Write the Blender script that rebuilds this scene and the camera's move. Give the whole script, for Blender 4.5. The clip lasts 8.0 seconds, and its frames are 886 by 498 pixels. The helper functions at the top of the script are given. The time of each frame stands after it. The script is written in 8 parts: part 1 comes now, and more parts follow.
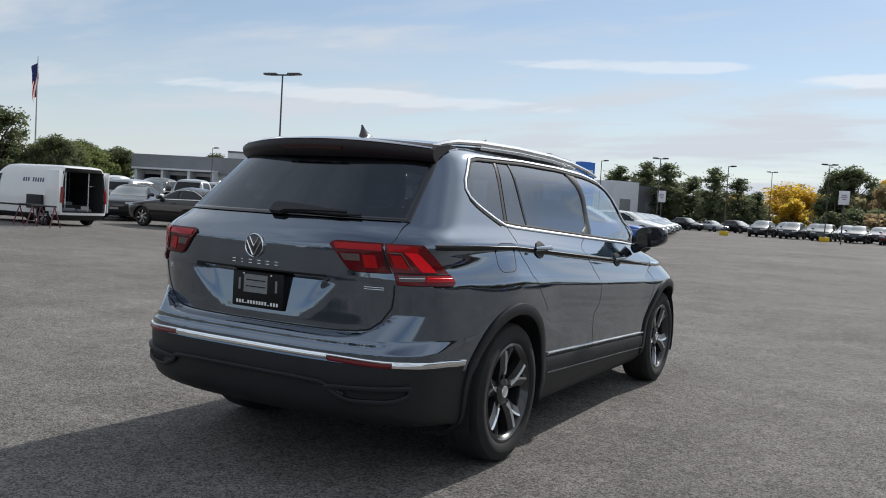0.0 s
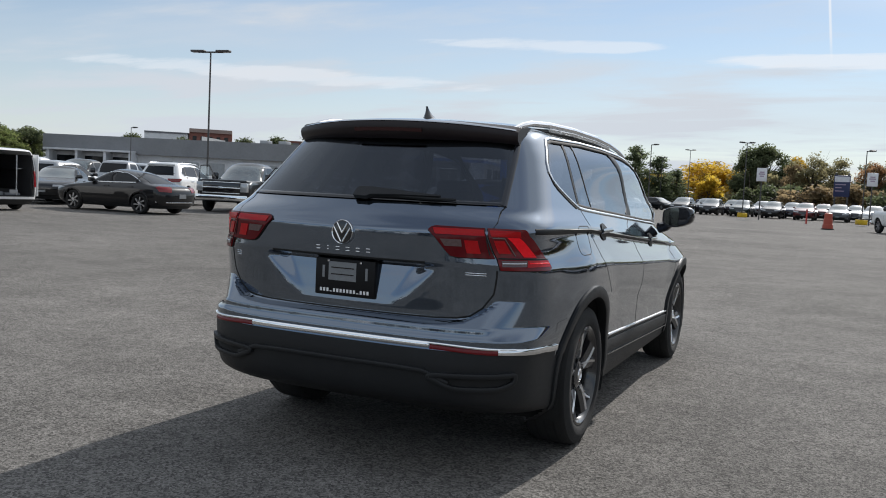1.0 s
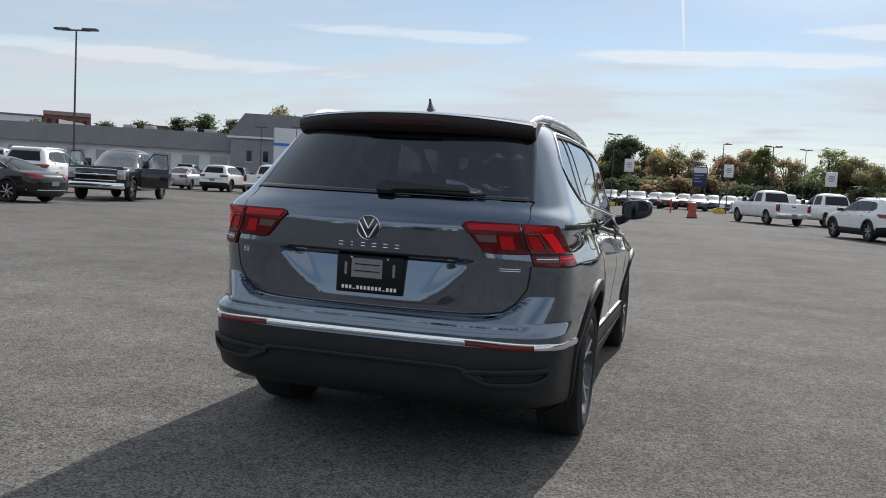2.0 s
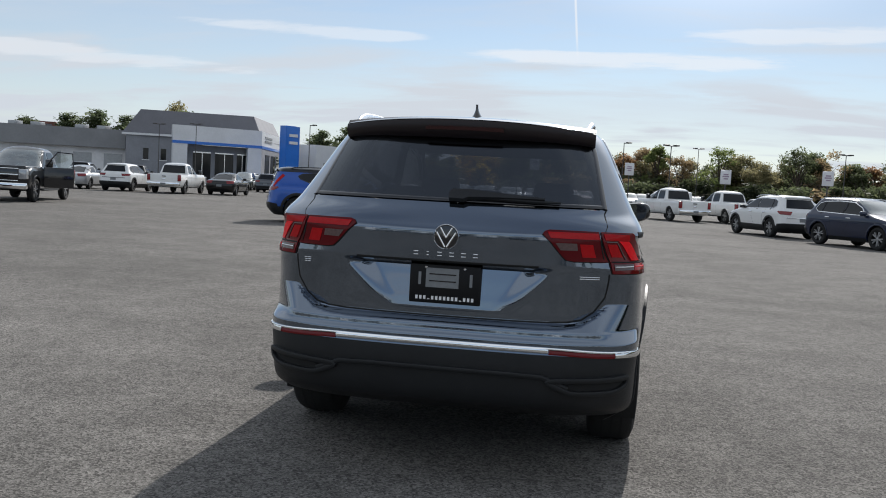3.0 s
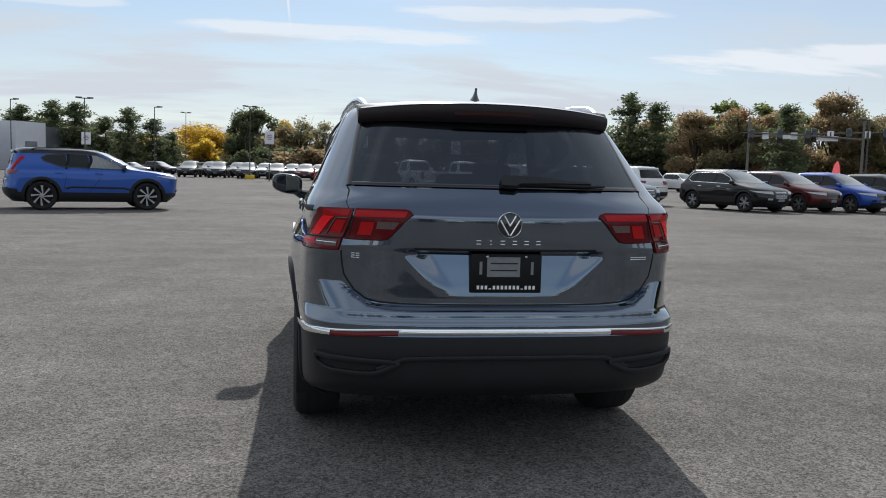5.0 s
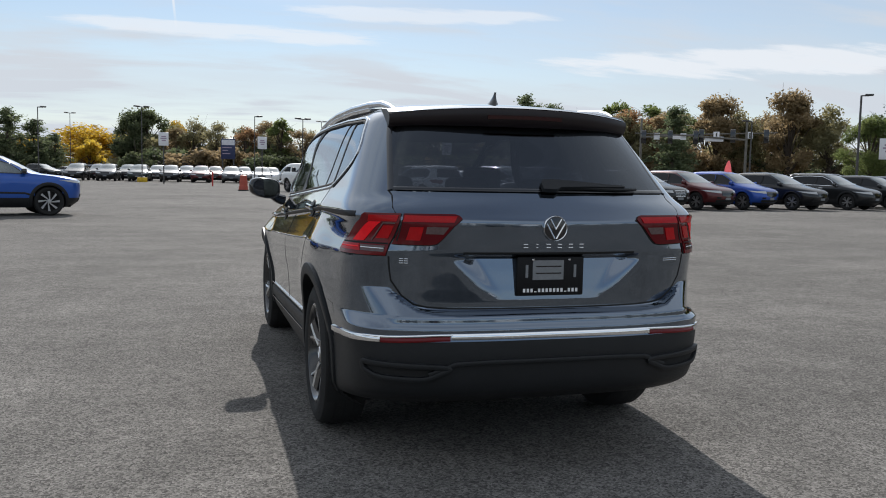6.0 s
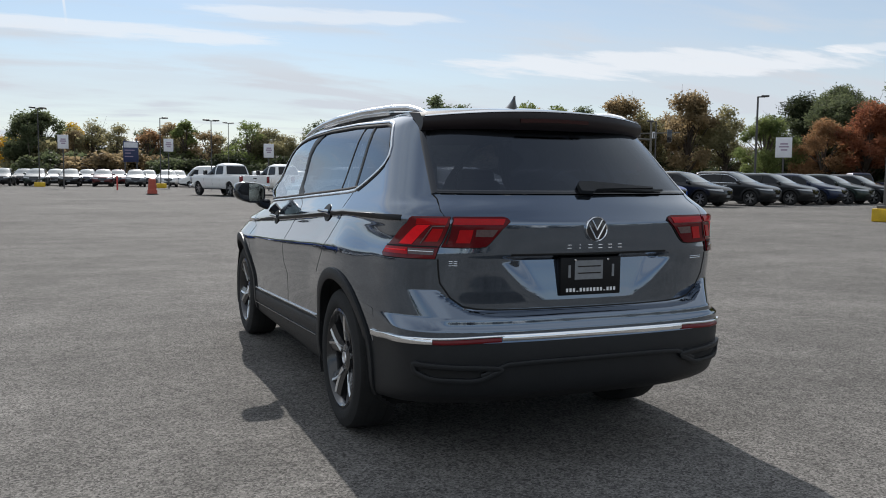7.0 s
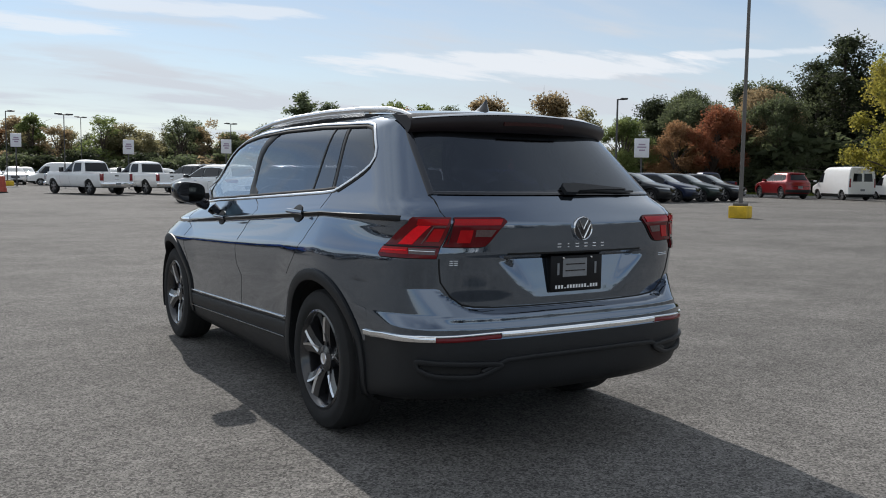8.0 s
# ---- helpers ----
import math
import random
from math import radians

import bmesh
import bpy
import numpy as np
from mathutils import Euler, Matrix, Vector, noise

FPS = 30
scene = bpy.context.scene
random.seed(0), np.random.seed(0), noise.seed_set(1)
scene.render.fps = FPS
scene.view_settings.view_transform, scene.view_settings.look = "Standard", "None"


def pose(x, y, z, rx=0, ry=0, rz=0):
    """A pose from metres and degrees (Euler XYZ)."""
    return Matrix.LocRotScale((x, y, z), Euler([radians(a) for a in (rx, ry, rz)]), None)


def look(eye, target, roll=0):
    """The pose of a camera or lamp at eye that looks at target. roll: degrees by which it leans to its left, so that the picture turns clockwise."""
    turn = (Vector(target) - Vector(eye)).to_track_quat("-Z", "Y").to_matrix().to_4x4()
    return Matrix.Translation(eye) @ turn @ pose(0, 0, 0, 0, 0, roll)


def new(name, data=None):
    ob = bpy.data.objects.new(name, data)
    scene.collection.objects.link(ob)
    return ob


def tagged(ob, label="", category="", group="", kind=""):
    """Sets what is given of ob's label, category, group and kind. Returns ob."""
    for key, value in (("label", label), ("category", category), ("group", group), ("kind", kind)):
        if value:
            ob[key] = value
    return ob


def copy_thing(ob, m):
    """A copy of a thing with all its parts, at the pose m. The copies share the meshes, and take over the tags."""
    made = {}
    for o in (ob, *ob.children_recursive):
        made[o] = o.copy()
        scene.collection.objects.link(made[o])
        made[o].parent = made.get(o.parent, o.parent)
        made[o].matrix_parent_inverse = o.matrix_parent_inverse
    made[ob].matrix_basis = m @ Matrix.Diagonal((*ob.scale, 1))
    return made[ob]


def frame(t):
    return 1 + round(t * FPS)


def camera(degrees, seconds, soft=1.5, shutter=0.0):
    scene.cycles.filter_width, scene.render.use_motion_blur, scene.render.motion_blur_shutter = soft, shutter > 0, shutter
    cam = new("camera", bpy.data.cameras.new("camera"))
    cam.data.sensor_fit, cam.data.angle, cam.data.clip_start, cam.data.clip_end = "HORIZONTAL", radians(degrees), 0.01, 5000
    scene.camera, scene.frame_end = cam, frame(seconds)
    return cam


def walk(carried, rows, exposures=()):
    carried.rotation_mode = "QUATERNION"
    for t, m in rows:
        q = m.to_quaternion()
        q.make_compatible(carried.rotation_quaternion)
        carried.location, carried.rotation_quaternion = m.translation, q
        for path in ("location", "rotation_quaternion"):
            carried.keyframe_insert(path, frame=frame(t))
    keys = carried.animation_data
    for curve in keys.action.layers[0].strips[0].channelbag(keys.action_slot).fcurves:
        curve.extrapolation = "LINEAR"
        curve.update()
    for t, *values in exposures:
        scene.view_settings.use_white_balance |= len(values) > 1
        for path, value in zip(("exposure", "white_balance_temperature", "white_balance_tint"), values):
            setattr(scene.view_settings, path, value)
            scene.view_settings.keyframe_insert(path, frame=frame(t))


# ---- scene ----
LENS = 55.1
cam = camera(LENS, 8.0, soft=1.0)
# seconds, eye x y z, yaw, pitch, roll
PATH_ROWS = [
    (0.0, 2.716, -2.975, 1.299, 30.02, -2.93, -3.31),
    (0.2, 2.568, -3.063, 1.292, 28.22, -2.93, -3.19),
    (0.5, 2.367, -3.180, 1.309, 26.85, -3.53, -3.10),
    (0.7, 2.224, -3.233, 1.291, 26.54, -3.94, -3.07),
    (1.0, 1.992, -3.273, 1.279, 24.71, -4.05, -2.83),
    (1.2, 1.854, -3.346, 1.306, 22.94, -4.14, -2.78),
    (2.3, 1.096, -3.494, 1.266, 14.06, -4.27, -3.14),
    (2.5, 0.940, -3.516, 1.279, 13.11, -4.18, -2.99),
    (2.7, 0.798, -3.533, 1.291, 12.06, -4.32, -3.07),
    (3.0, 0.557, -3.592, 1.278, 9.21, -4.19, -3.07),
    (3.2, 0.407, -3.615, 1.280, 7.26, -4.30, -3.00),
    (3.5, 0.210, -3.649, 1.281, 5.10, -4.44, -3.07),
    (3.7, 0.073, -3.630, 1.263, 3.45, -4.45, -3.06),
    (4.0, -0.148, -3.573, 1.277, 1.03, -4.58, -2.79),
    (4.2, -0.283, -3.569, 1.282, -0.90, -4.61, -2.72),
    (4.5, -0.518, -3.550, 1.277, -4.74, -4.62, -2.16),
    (4.7, -0.671, -3.527, 1.285, -7.00, -4.99, -1.81),
    (5.8, -1.363, -3.380, 1.286, -14.65, -5.14, -1.26),
    (6.0, -1.501, -3.346, 1.287, -16.53, -5.03, -1.15),
    (6.2, -1.641, -3.329, 1.301, -18.02, -5.00, -1.15),
    (6.5, -1.795, -3.312, 1.299, -19.82, -4.97, -1.17),
    (6.7, -1.897, -3.265, 1.284, -20.95, -4.94, -1.00),
    (7.0, -2.073, -3.178, 1.289, -22.81, -4.88, -0.59),
    (7.2, -2.172, -3.125, 1.299, -24.18, -4.92, -0.58),
    (7.5, -2.330, -3.062, 1.293, -27.21, -4.90, -0.72),
    (7.7, -2.457, -3.036, 1.293, -29.13, -4.84, -0.61),
    (8.0, -2.629, -2.983, 1.298, -31.97, -4.91, -0.77),
]
walk(cam, [(t, pose(x, y, z, 90 + pitch, roll, yaw)) for t, x, y, z, yaw, pitch, roll in PATH_ROWS], [(0.0, 0.16, 6430, 11), (8.0, 0.16, 6430, 11)])


# ---- sky and sun ----
SUN_DIR = Vector((0.115, 0.826, 0.565)).normalized()
ELEV = math.asin(SUN_DIR.z)
AZIM = math.atan2(SUN_DIR.x, SUN_DIR.y)


def make_world():
    world = bpy.data.worlds.new("sky")
    scene.world = world
    world.use_nodes = True
    nt = world.node_tree
    nt.nodes.clear()
    out = nt.nodes.new("ShaderNodeOutputWorld")
    bg = nt.nodes.new("ShaderNodeBackground")
    sky = nt.nodes.new("ShaderNodeTexSky")
    sky.sky_type = "NISHITA"
    sky.sun_disc = False
    sky.sun_elevation = ELEV
    sky.sun_rotation = AZIM
    sky.air_density = 1.0
    sky.dust_density = 0.10
    sky.ozone_density = 1.6
    # thin cirrus: streaked noise on the sky's own direction, flattened towards the horizon
    tc = nt.nodes.new("ShaderNodeTexCoord")
    sep = nt.nodes.new("ShaderNodeSeparateXYZ")
    nt.links.new(tc.outputs["Generated"], sep.inputs[0])
    zz = nt.nodes.new("ShaderNodeMath"); zz.operation = "MAXIMUM"
    nt.links.new(sep.outputs["Z"], zz.inputs[0]); zz.inputs[1].default_value = 0.0
    den = nt.nodes.new("ShaderNodeMath"); den.operation = "ADD"
    nt.links.new(zz.outputs[0], den.inputs[0]); den.inputs[1].default_value = 0.12
    dx = nt.nodes.new("ShaderNodeMath"); dx.operation = "DIVIDE"
    dy = nt.nodes.new("ShaderNodeMath"); dy.operation = "DIVIDE"
    nt.links.new(sep.outputs["X"], dx.inputs[0]); nt.links.new(den.outputs[0], dx.inputs[1])
    nt.links.new(sep.outputs["Y"], dy.inputs[0]); nt.links.new(den.outputs[0], dy.inputs[1])
    comb = nt.nodes.new("ShaderNodeCombineXYZ")
    sx = nt.nodes.new("ShaderNodeMath"); sx.operation = "MULTIPLY"; sx.inputs[1].default_value = 0.42
    nt.links.new(dx.outputs[0], sx.inputs[0])
    nt.links.new(sx.outputs[0], comb.inputs[0]); nt.links.new(dy.outputs[0], comb.inputs[1])

    def clouds(scale, detail, lo, hi, seed):
        n = nt.nodes.new("ShaderNodeTexNoise")
        n.noise_dimensions = "4D"
        n.inputs["W"].default_value = seed
        n.inputs["Scale"].default_value = scale
        n.inputs["Detail"].default_value = detail
        n.inputs["Roughness"].default_value = 0.55
        n.inputs["Distortion"].default_value = 0.35
        nt.links.new(comb.outputs[0], n.inputs["Vector"])
        m = nt.nodes.new("ShaderNodeMapRange")
        m.interpolation_type = "SMOOTHSTEP"
        m.inputs[1].default_value, m.inputs[2].default_value = lo, hi
        nt.links.new(n.outputs["Fac"], m.inputs[0])
        return m.outputs[0]
    c1 = clouds(0.75, 8.0, 0.40, 0.68, 3.1)
    c2 = clouds(1.7, 9.0, 0.49, 0.66, 11.4)
    c3 = clouds(3.6, 10.0, 0.52, 0.70, 5.7)
    # low haze whitens the horizon
    hz = nt.nodes.new("ShaderNodeMapRange"); hz.interpolation_type = "SMOOTHSTEP"
    hz.inputs[1].default_value, hz.inputs[2].default_value = 0.0, 0.22
    hz.inputs[3].default_value, hz.inputs[4].default_value = 0.62, 0.20
    nt.links.new(zz.outputs[0], hz.inputs[0])
    # veil added above the view to lift fill light, thickest at middle heights
    ov = nt.nodes.new("ShaderNodeMapRange"); ov.interpolation_type = "SMOOTHSTEP"
    ov.inputs[1].default_value, ov.inputs[2].default_value = 0.60, 0.95
    ov.inputs[3].default_value, ov.inputs[4].default_value = 0.62, 0.05
    nt.links.new(zz.outputs[0], ov.inputs[0])
    rise = nt.nodes.new("ShaderNodeMapRange"); rise.interpolation_type = "SMOOTHSTEP"
    rise.inputs[1].default_value, rise.inputs[2].default_value = 0.20, 0.45
    nt.links.new(zz.outputs[0], rise.inputs[0])
    veil = nt.nodes.new("ShaderNodeMath"); veil.operation = "MULTIPLY"
    nt.links.new(ov.outputs[0], veil.inputs[0]); nt.links.new(rise.outputs[0], veil.inputs[1])
    hv = nt.nodes.new("ShaderNodeMath"); hv.operation = "ADD"
    nt.links.new(hz.outputs[0], hv.inputs[0]); nt.links.new(veil.outputs[0], hv.inputs[1])
    a = nt.nodes.new("ShaderNodeMath"); a.operation = "MULTIPLY_ADD"
    nt.links.new(c1, a.inputs[0]); a.inputs[1].default_value = 0.34
    nt.links.new(hv.outputs[0], a.inputs[2])
    b = nt.nodes.new("ShaderNodeMath"); b.operation = "MULTIPLY_ADD"; b.use_clamp = True
    nt.links.new(c2, b.inputs[0]); b.inputs[1].default_value = 0.48
    nt.links.new(a.outputs[0], b.inputs[2])
    d = nt.nodes.new("ShaderNodeMath"); d.operation = "MULTIPLY_ADD"; d.use_clamp = True
    nt.links.new(c3, d.inputs[0]); d.inputs[1].default_value = 0.20
    nt.links.new(b.outputs[0], d.inputs[2])

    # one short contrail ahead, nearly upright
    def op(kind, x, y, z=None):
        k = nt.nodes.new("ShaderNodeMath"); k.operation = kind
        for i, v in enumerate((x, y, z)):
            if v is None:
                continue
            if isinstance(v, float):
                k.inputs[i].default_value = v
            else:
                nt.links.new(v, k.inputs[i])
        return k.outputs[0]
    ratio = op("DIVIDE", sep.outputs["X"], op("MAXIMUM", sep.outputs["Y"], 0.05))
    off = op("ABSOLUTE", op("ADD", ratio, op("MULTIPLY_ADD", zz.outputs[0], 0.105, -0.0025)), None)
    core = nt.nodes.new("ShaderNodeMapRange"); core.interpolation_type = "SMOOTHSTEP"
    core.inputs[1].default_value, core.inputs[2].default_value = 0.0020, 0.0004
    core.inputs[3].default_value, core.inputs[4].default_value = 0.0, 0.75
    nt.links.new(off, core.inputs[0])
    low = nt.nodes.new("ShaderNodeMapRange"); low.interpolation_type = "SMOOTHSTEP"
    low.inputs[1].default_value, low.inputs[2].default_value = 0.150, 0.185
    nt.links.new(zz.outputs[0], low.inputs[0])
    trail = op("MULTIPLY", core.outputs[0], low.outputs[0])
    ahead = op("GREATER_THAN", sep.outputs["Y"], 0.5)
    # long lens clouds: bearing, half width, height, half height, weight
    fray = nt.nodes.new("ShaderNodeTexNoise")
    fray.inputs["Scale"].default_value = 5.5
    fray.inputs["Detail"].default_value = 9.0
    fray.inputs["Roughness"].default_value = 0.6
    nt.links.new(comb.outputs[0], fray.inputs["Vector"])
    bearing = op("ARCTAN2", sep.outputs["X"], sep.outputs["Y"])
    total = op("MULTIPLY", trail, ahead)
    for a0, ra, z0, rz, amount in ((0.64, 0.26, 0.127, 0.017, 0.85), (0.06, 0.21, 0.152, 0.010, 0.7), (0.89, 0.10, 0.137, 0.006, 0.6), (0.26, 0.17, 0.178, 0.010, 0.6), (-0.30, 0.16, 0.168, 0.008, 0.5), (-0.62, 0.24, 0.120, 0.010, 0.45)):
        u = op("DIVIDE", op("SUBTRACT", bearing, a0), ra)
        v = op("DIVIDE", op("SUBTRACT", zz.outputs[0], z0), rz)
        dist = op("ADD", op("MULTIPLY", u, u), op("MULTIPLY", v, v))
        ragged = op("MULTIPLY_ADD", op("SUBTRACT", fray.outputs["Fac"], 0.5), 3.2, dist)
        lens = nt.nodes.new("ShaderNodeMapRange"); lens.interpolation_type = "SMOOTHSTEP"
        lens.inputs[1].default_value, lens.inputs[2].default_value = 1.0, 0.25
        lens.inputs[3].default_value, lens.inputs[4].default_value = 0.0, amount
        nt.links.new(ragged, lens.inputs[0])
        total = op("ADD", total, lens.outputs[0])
    mix = nt.nodes.new("ShaderNodeMix"); mix.data_type = "RGBA"
    nt.links.new(d.outputs[0], mix.inputs[0])
    nt.links.new(sky.outputs[0], mix.inputs[6])
    mix.inputs[7].default_value = (6.45, 6.95, 7.5, 1)
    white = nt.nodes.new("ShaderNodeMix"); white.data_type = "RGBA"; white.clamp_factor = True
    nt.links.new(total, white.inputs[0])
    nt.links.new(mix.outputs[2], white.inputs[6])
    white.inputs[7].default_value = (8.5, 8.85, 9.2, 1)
    # soft aureole round the sun as in thin cirrus, added to brighten the flanks
    dot = nt.nodes.new("ShaderNodeVectorMath"); dot.operation = "DOT_PRODUCT"
    nt.links.new(tc.outputs["Generated"], dot.inputs[0])
    dot.inputs[1].default_value = SUN_DIR.normalized()
    near = nt.nodes.new("ShaderNodeMapRange"); near.interpolation_type = "SMOOTHSTEP"
    near.inputs[1].default_value, near.inputs[2].default_value = 0.91, 1.0
    near.inputs[3].default_value, near.inputs[4].default_value = 0.0, 9.0
    nt.links.new(dot.outputs["Value"], near.inputs[0])
    glow = nt.nodes.new("ShaderNodeMix"); glow.data_type = "RGBA"; glow.blend_type = "ADD"
    glow.inputs[0].default_value = 1.0
    nt.links.new(white.outputs[2], glow.inputs[6])
    nt.links.new(near.outputs[0], glow.inputs[7])
    nt.links.new(glow.outputs[2], bg.inputs["Color"])
    bg.inputs["Strength"].default_value = 0.089
    nt.links.new(bg.outputs[0], out.inputs[0])


make_world()
sun_data = bpy.data.lights.new("sun", "SUN")
sun_data.energy, sun_data.angle, sun_data.color = 3.55, radians(0.6), (1.0, 0.96, 0.90)
sun = new("sun", sun_data)
sun.matrix_world = look(SUN_DIR * 60, (0, 0, 0))


# ---- materials ----
def mat(name, colour, rough=0.5, metal=0.0, coat=0.0, vary=0.0, scale=8.0, bump=0.0, bump_scale=60.0, emit=None, spec=0.5, random=0.0):
    """A surface: base colour varied by noise at two scales, a fine relief, a coat."""
    m = bpy.data.materials.new(name)
    m.use_nodes = True
    nt = m.node_tree
    b = nt.nodes["Principled BSDF"]
    b.inputs["Base Color"].default_value = (*colour, 1)
    b.inputs["Roughness"].default_value = rough
    b.inputs["Metallic"].default_value = metal
    b.inputs["Coat Weight"].default_value = coat
    b.inputs["Coat Roughness"].default_value = 0.03
    b.inputs["Specular IOR Level"].default_value = spec
    tc = nt.nodes.new("ShaderNodeTexCoord")
    if vary > 0:
        acc = None
        for s, amount in ((scale, vary), (scale * 7.3, vary * 0.6)):
            n = nt.nodes.new("ShaderNodeTexNoise")
            n.inputs["Scale"].default_value = s
            n.inputs["Detail"].default_value = 5
            nt.links.new(tc.outputs["Object"], n.inputs["Vector"])
            r = nt.nodes.new("ShaderNodeMapRange")
            r.inputs[1].default_value, r.inputs[2].default_value = 0.3, 0.7
            r.inputs[3].default_value, r.inputs[4].default_value = 1 - amount, 1 + amount
            nt.links.new(n.outputs["Fac"], r.inputs[0])
            if acc is None:
                acc = r.outputs[0]
            else:
                k = nt.nodes.new("ShaderNodeMath"); k.operation = "MULTIPLY"
                nt.links.new(acc, k.inputs[0]); nt.links.new(r.outputs[0], k.inputs[1])
                acc = k.outputs[0]
        if random > 0:
            oi = nt.nodes.new("ShaderNodeObjectInfo")
            r = nt.nodes.new("ShaderNodeMapRange")
            r.inputs[3].default_value, r.inputs[4].default_value = 1 - random, 1 + random
            nt.links.new(oi.outputs["Random"], r.inputs[0])
            k = nt.nodes.new("ShaderNodeMath"); k.operation = "MULTIPLY"
            nt.links.new(acc, k.inputs[0]); nt.links.new(r.outputs[0], k.inputs[1])
            acc = k.outputs[0]
        mul = nt.nodes.new("ShaderNodeVectorMath"); mul.operation = "SCALE"
        mul.inputs[0].default_value = colour
        nt.links.new(acc, mul.inputs["Scale"])
        nt.links.new(mul.outputs[0], b.inputs["Base Color"])
    if bump > 0:
        n = nt.nodes.new("ShaderNodeTexNoise")
        n.inputs["Scale"].default_value = bump_scale
        n.inputs["Detail"].default_value = 3
        nt.links.new(tc.outputs["Object"], n.inputs["Vector"])
        bp = nt.nodes.new("ShaderNodeBump")
        bp.inputs["Strength"].default_value = bump
        bp.inputs["Distance"].default_value = 0.01
        nt.links.new(n.outputs["Fac"], bp.inputs["Height"])
        nt.links.new(bp.outputs[0], b.inputs["Normal"])
    if emit:
        b.inputs["Emission Color"].default_value = (*emit[0], 1)
        b.inputs["Emission Strength"].default_value = emit[1]
    return m


def paint(name, colour, metal=0.35, rough=0.32):
    """Car paint: flaked base under a clear coat, a little dust."""
    m = mat(name, colour, 0.45 if metal < 0.3 else rough, metal, 0.9 if metal < 0.3 else 0.75 if metal < 0.6 else 1.0, 0.02, 3.0, spec=0.15 if metal < 0.3 else 0.35)
    return m


def glass_mat(name, tint, gloss_rough=0.02, base=0.05, rise=5.0):
    m = bpy.data.materials.new(name)
    m.use_nodes = True
    nt = m.node_tree
    nt.nodes.clear()
    out = nt.nodes.new("ShaderNodeOutputMaterial")
    tr = nt.nodes.new("ShaderNodeBsdfTransparent")
    tr.inputs[0].default_value = (*tint, 1)
    gl = nt.nodes.new("ShaderNodeBsdfGlossy")
    gl.inputs["Roughness"].default_value = gloss_rough
    gl.inputs["Color"].default_value = (0.84, 0.91, 1, 1)
    lw = nt.nodes.new("ShaderNodeLayerWeight")
    pw = nt.nodes.new("ShaderNodeMath"); pw.operation = "POWER"
    nt.links.new(lw.outputs["Facing"], pw.inputs[0]); pw.inputs[1].default_value = rise
    fr = nt.nodes.new("ShaderNodeMath"); fr.operation = "MULTIPLY_ADD"
    nt.links.new(pw.outputs[0], fr.inputs[0])
    fr.inputs[1].default_value, fr.inputs[2].default_value = 1 - base, base
    mx = nt.nodes.new("ShaderNodeMixShader")
    nt.links.new(fr.outputs[0], mx.inputs[0])
    nt.links.new(tr.outputs[0], mx.inputs[1])
    nt.links.new(gl.outputs[0], mx.inputs[2])
    nt.links.new(mx.outputs[0], out.inputs[0])
    return m


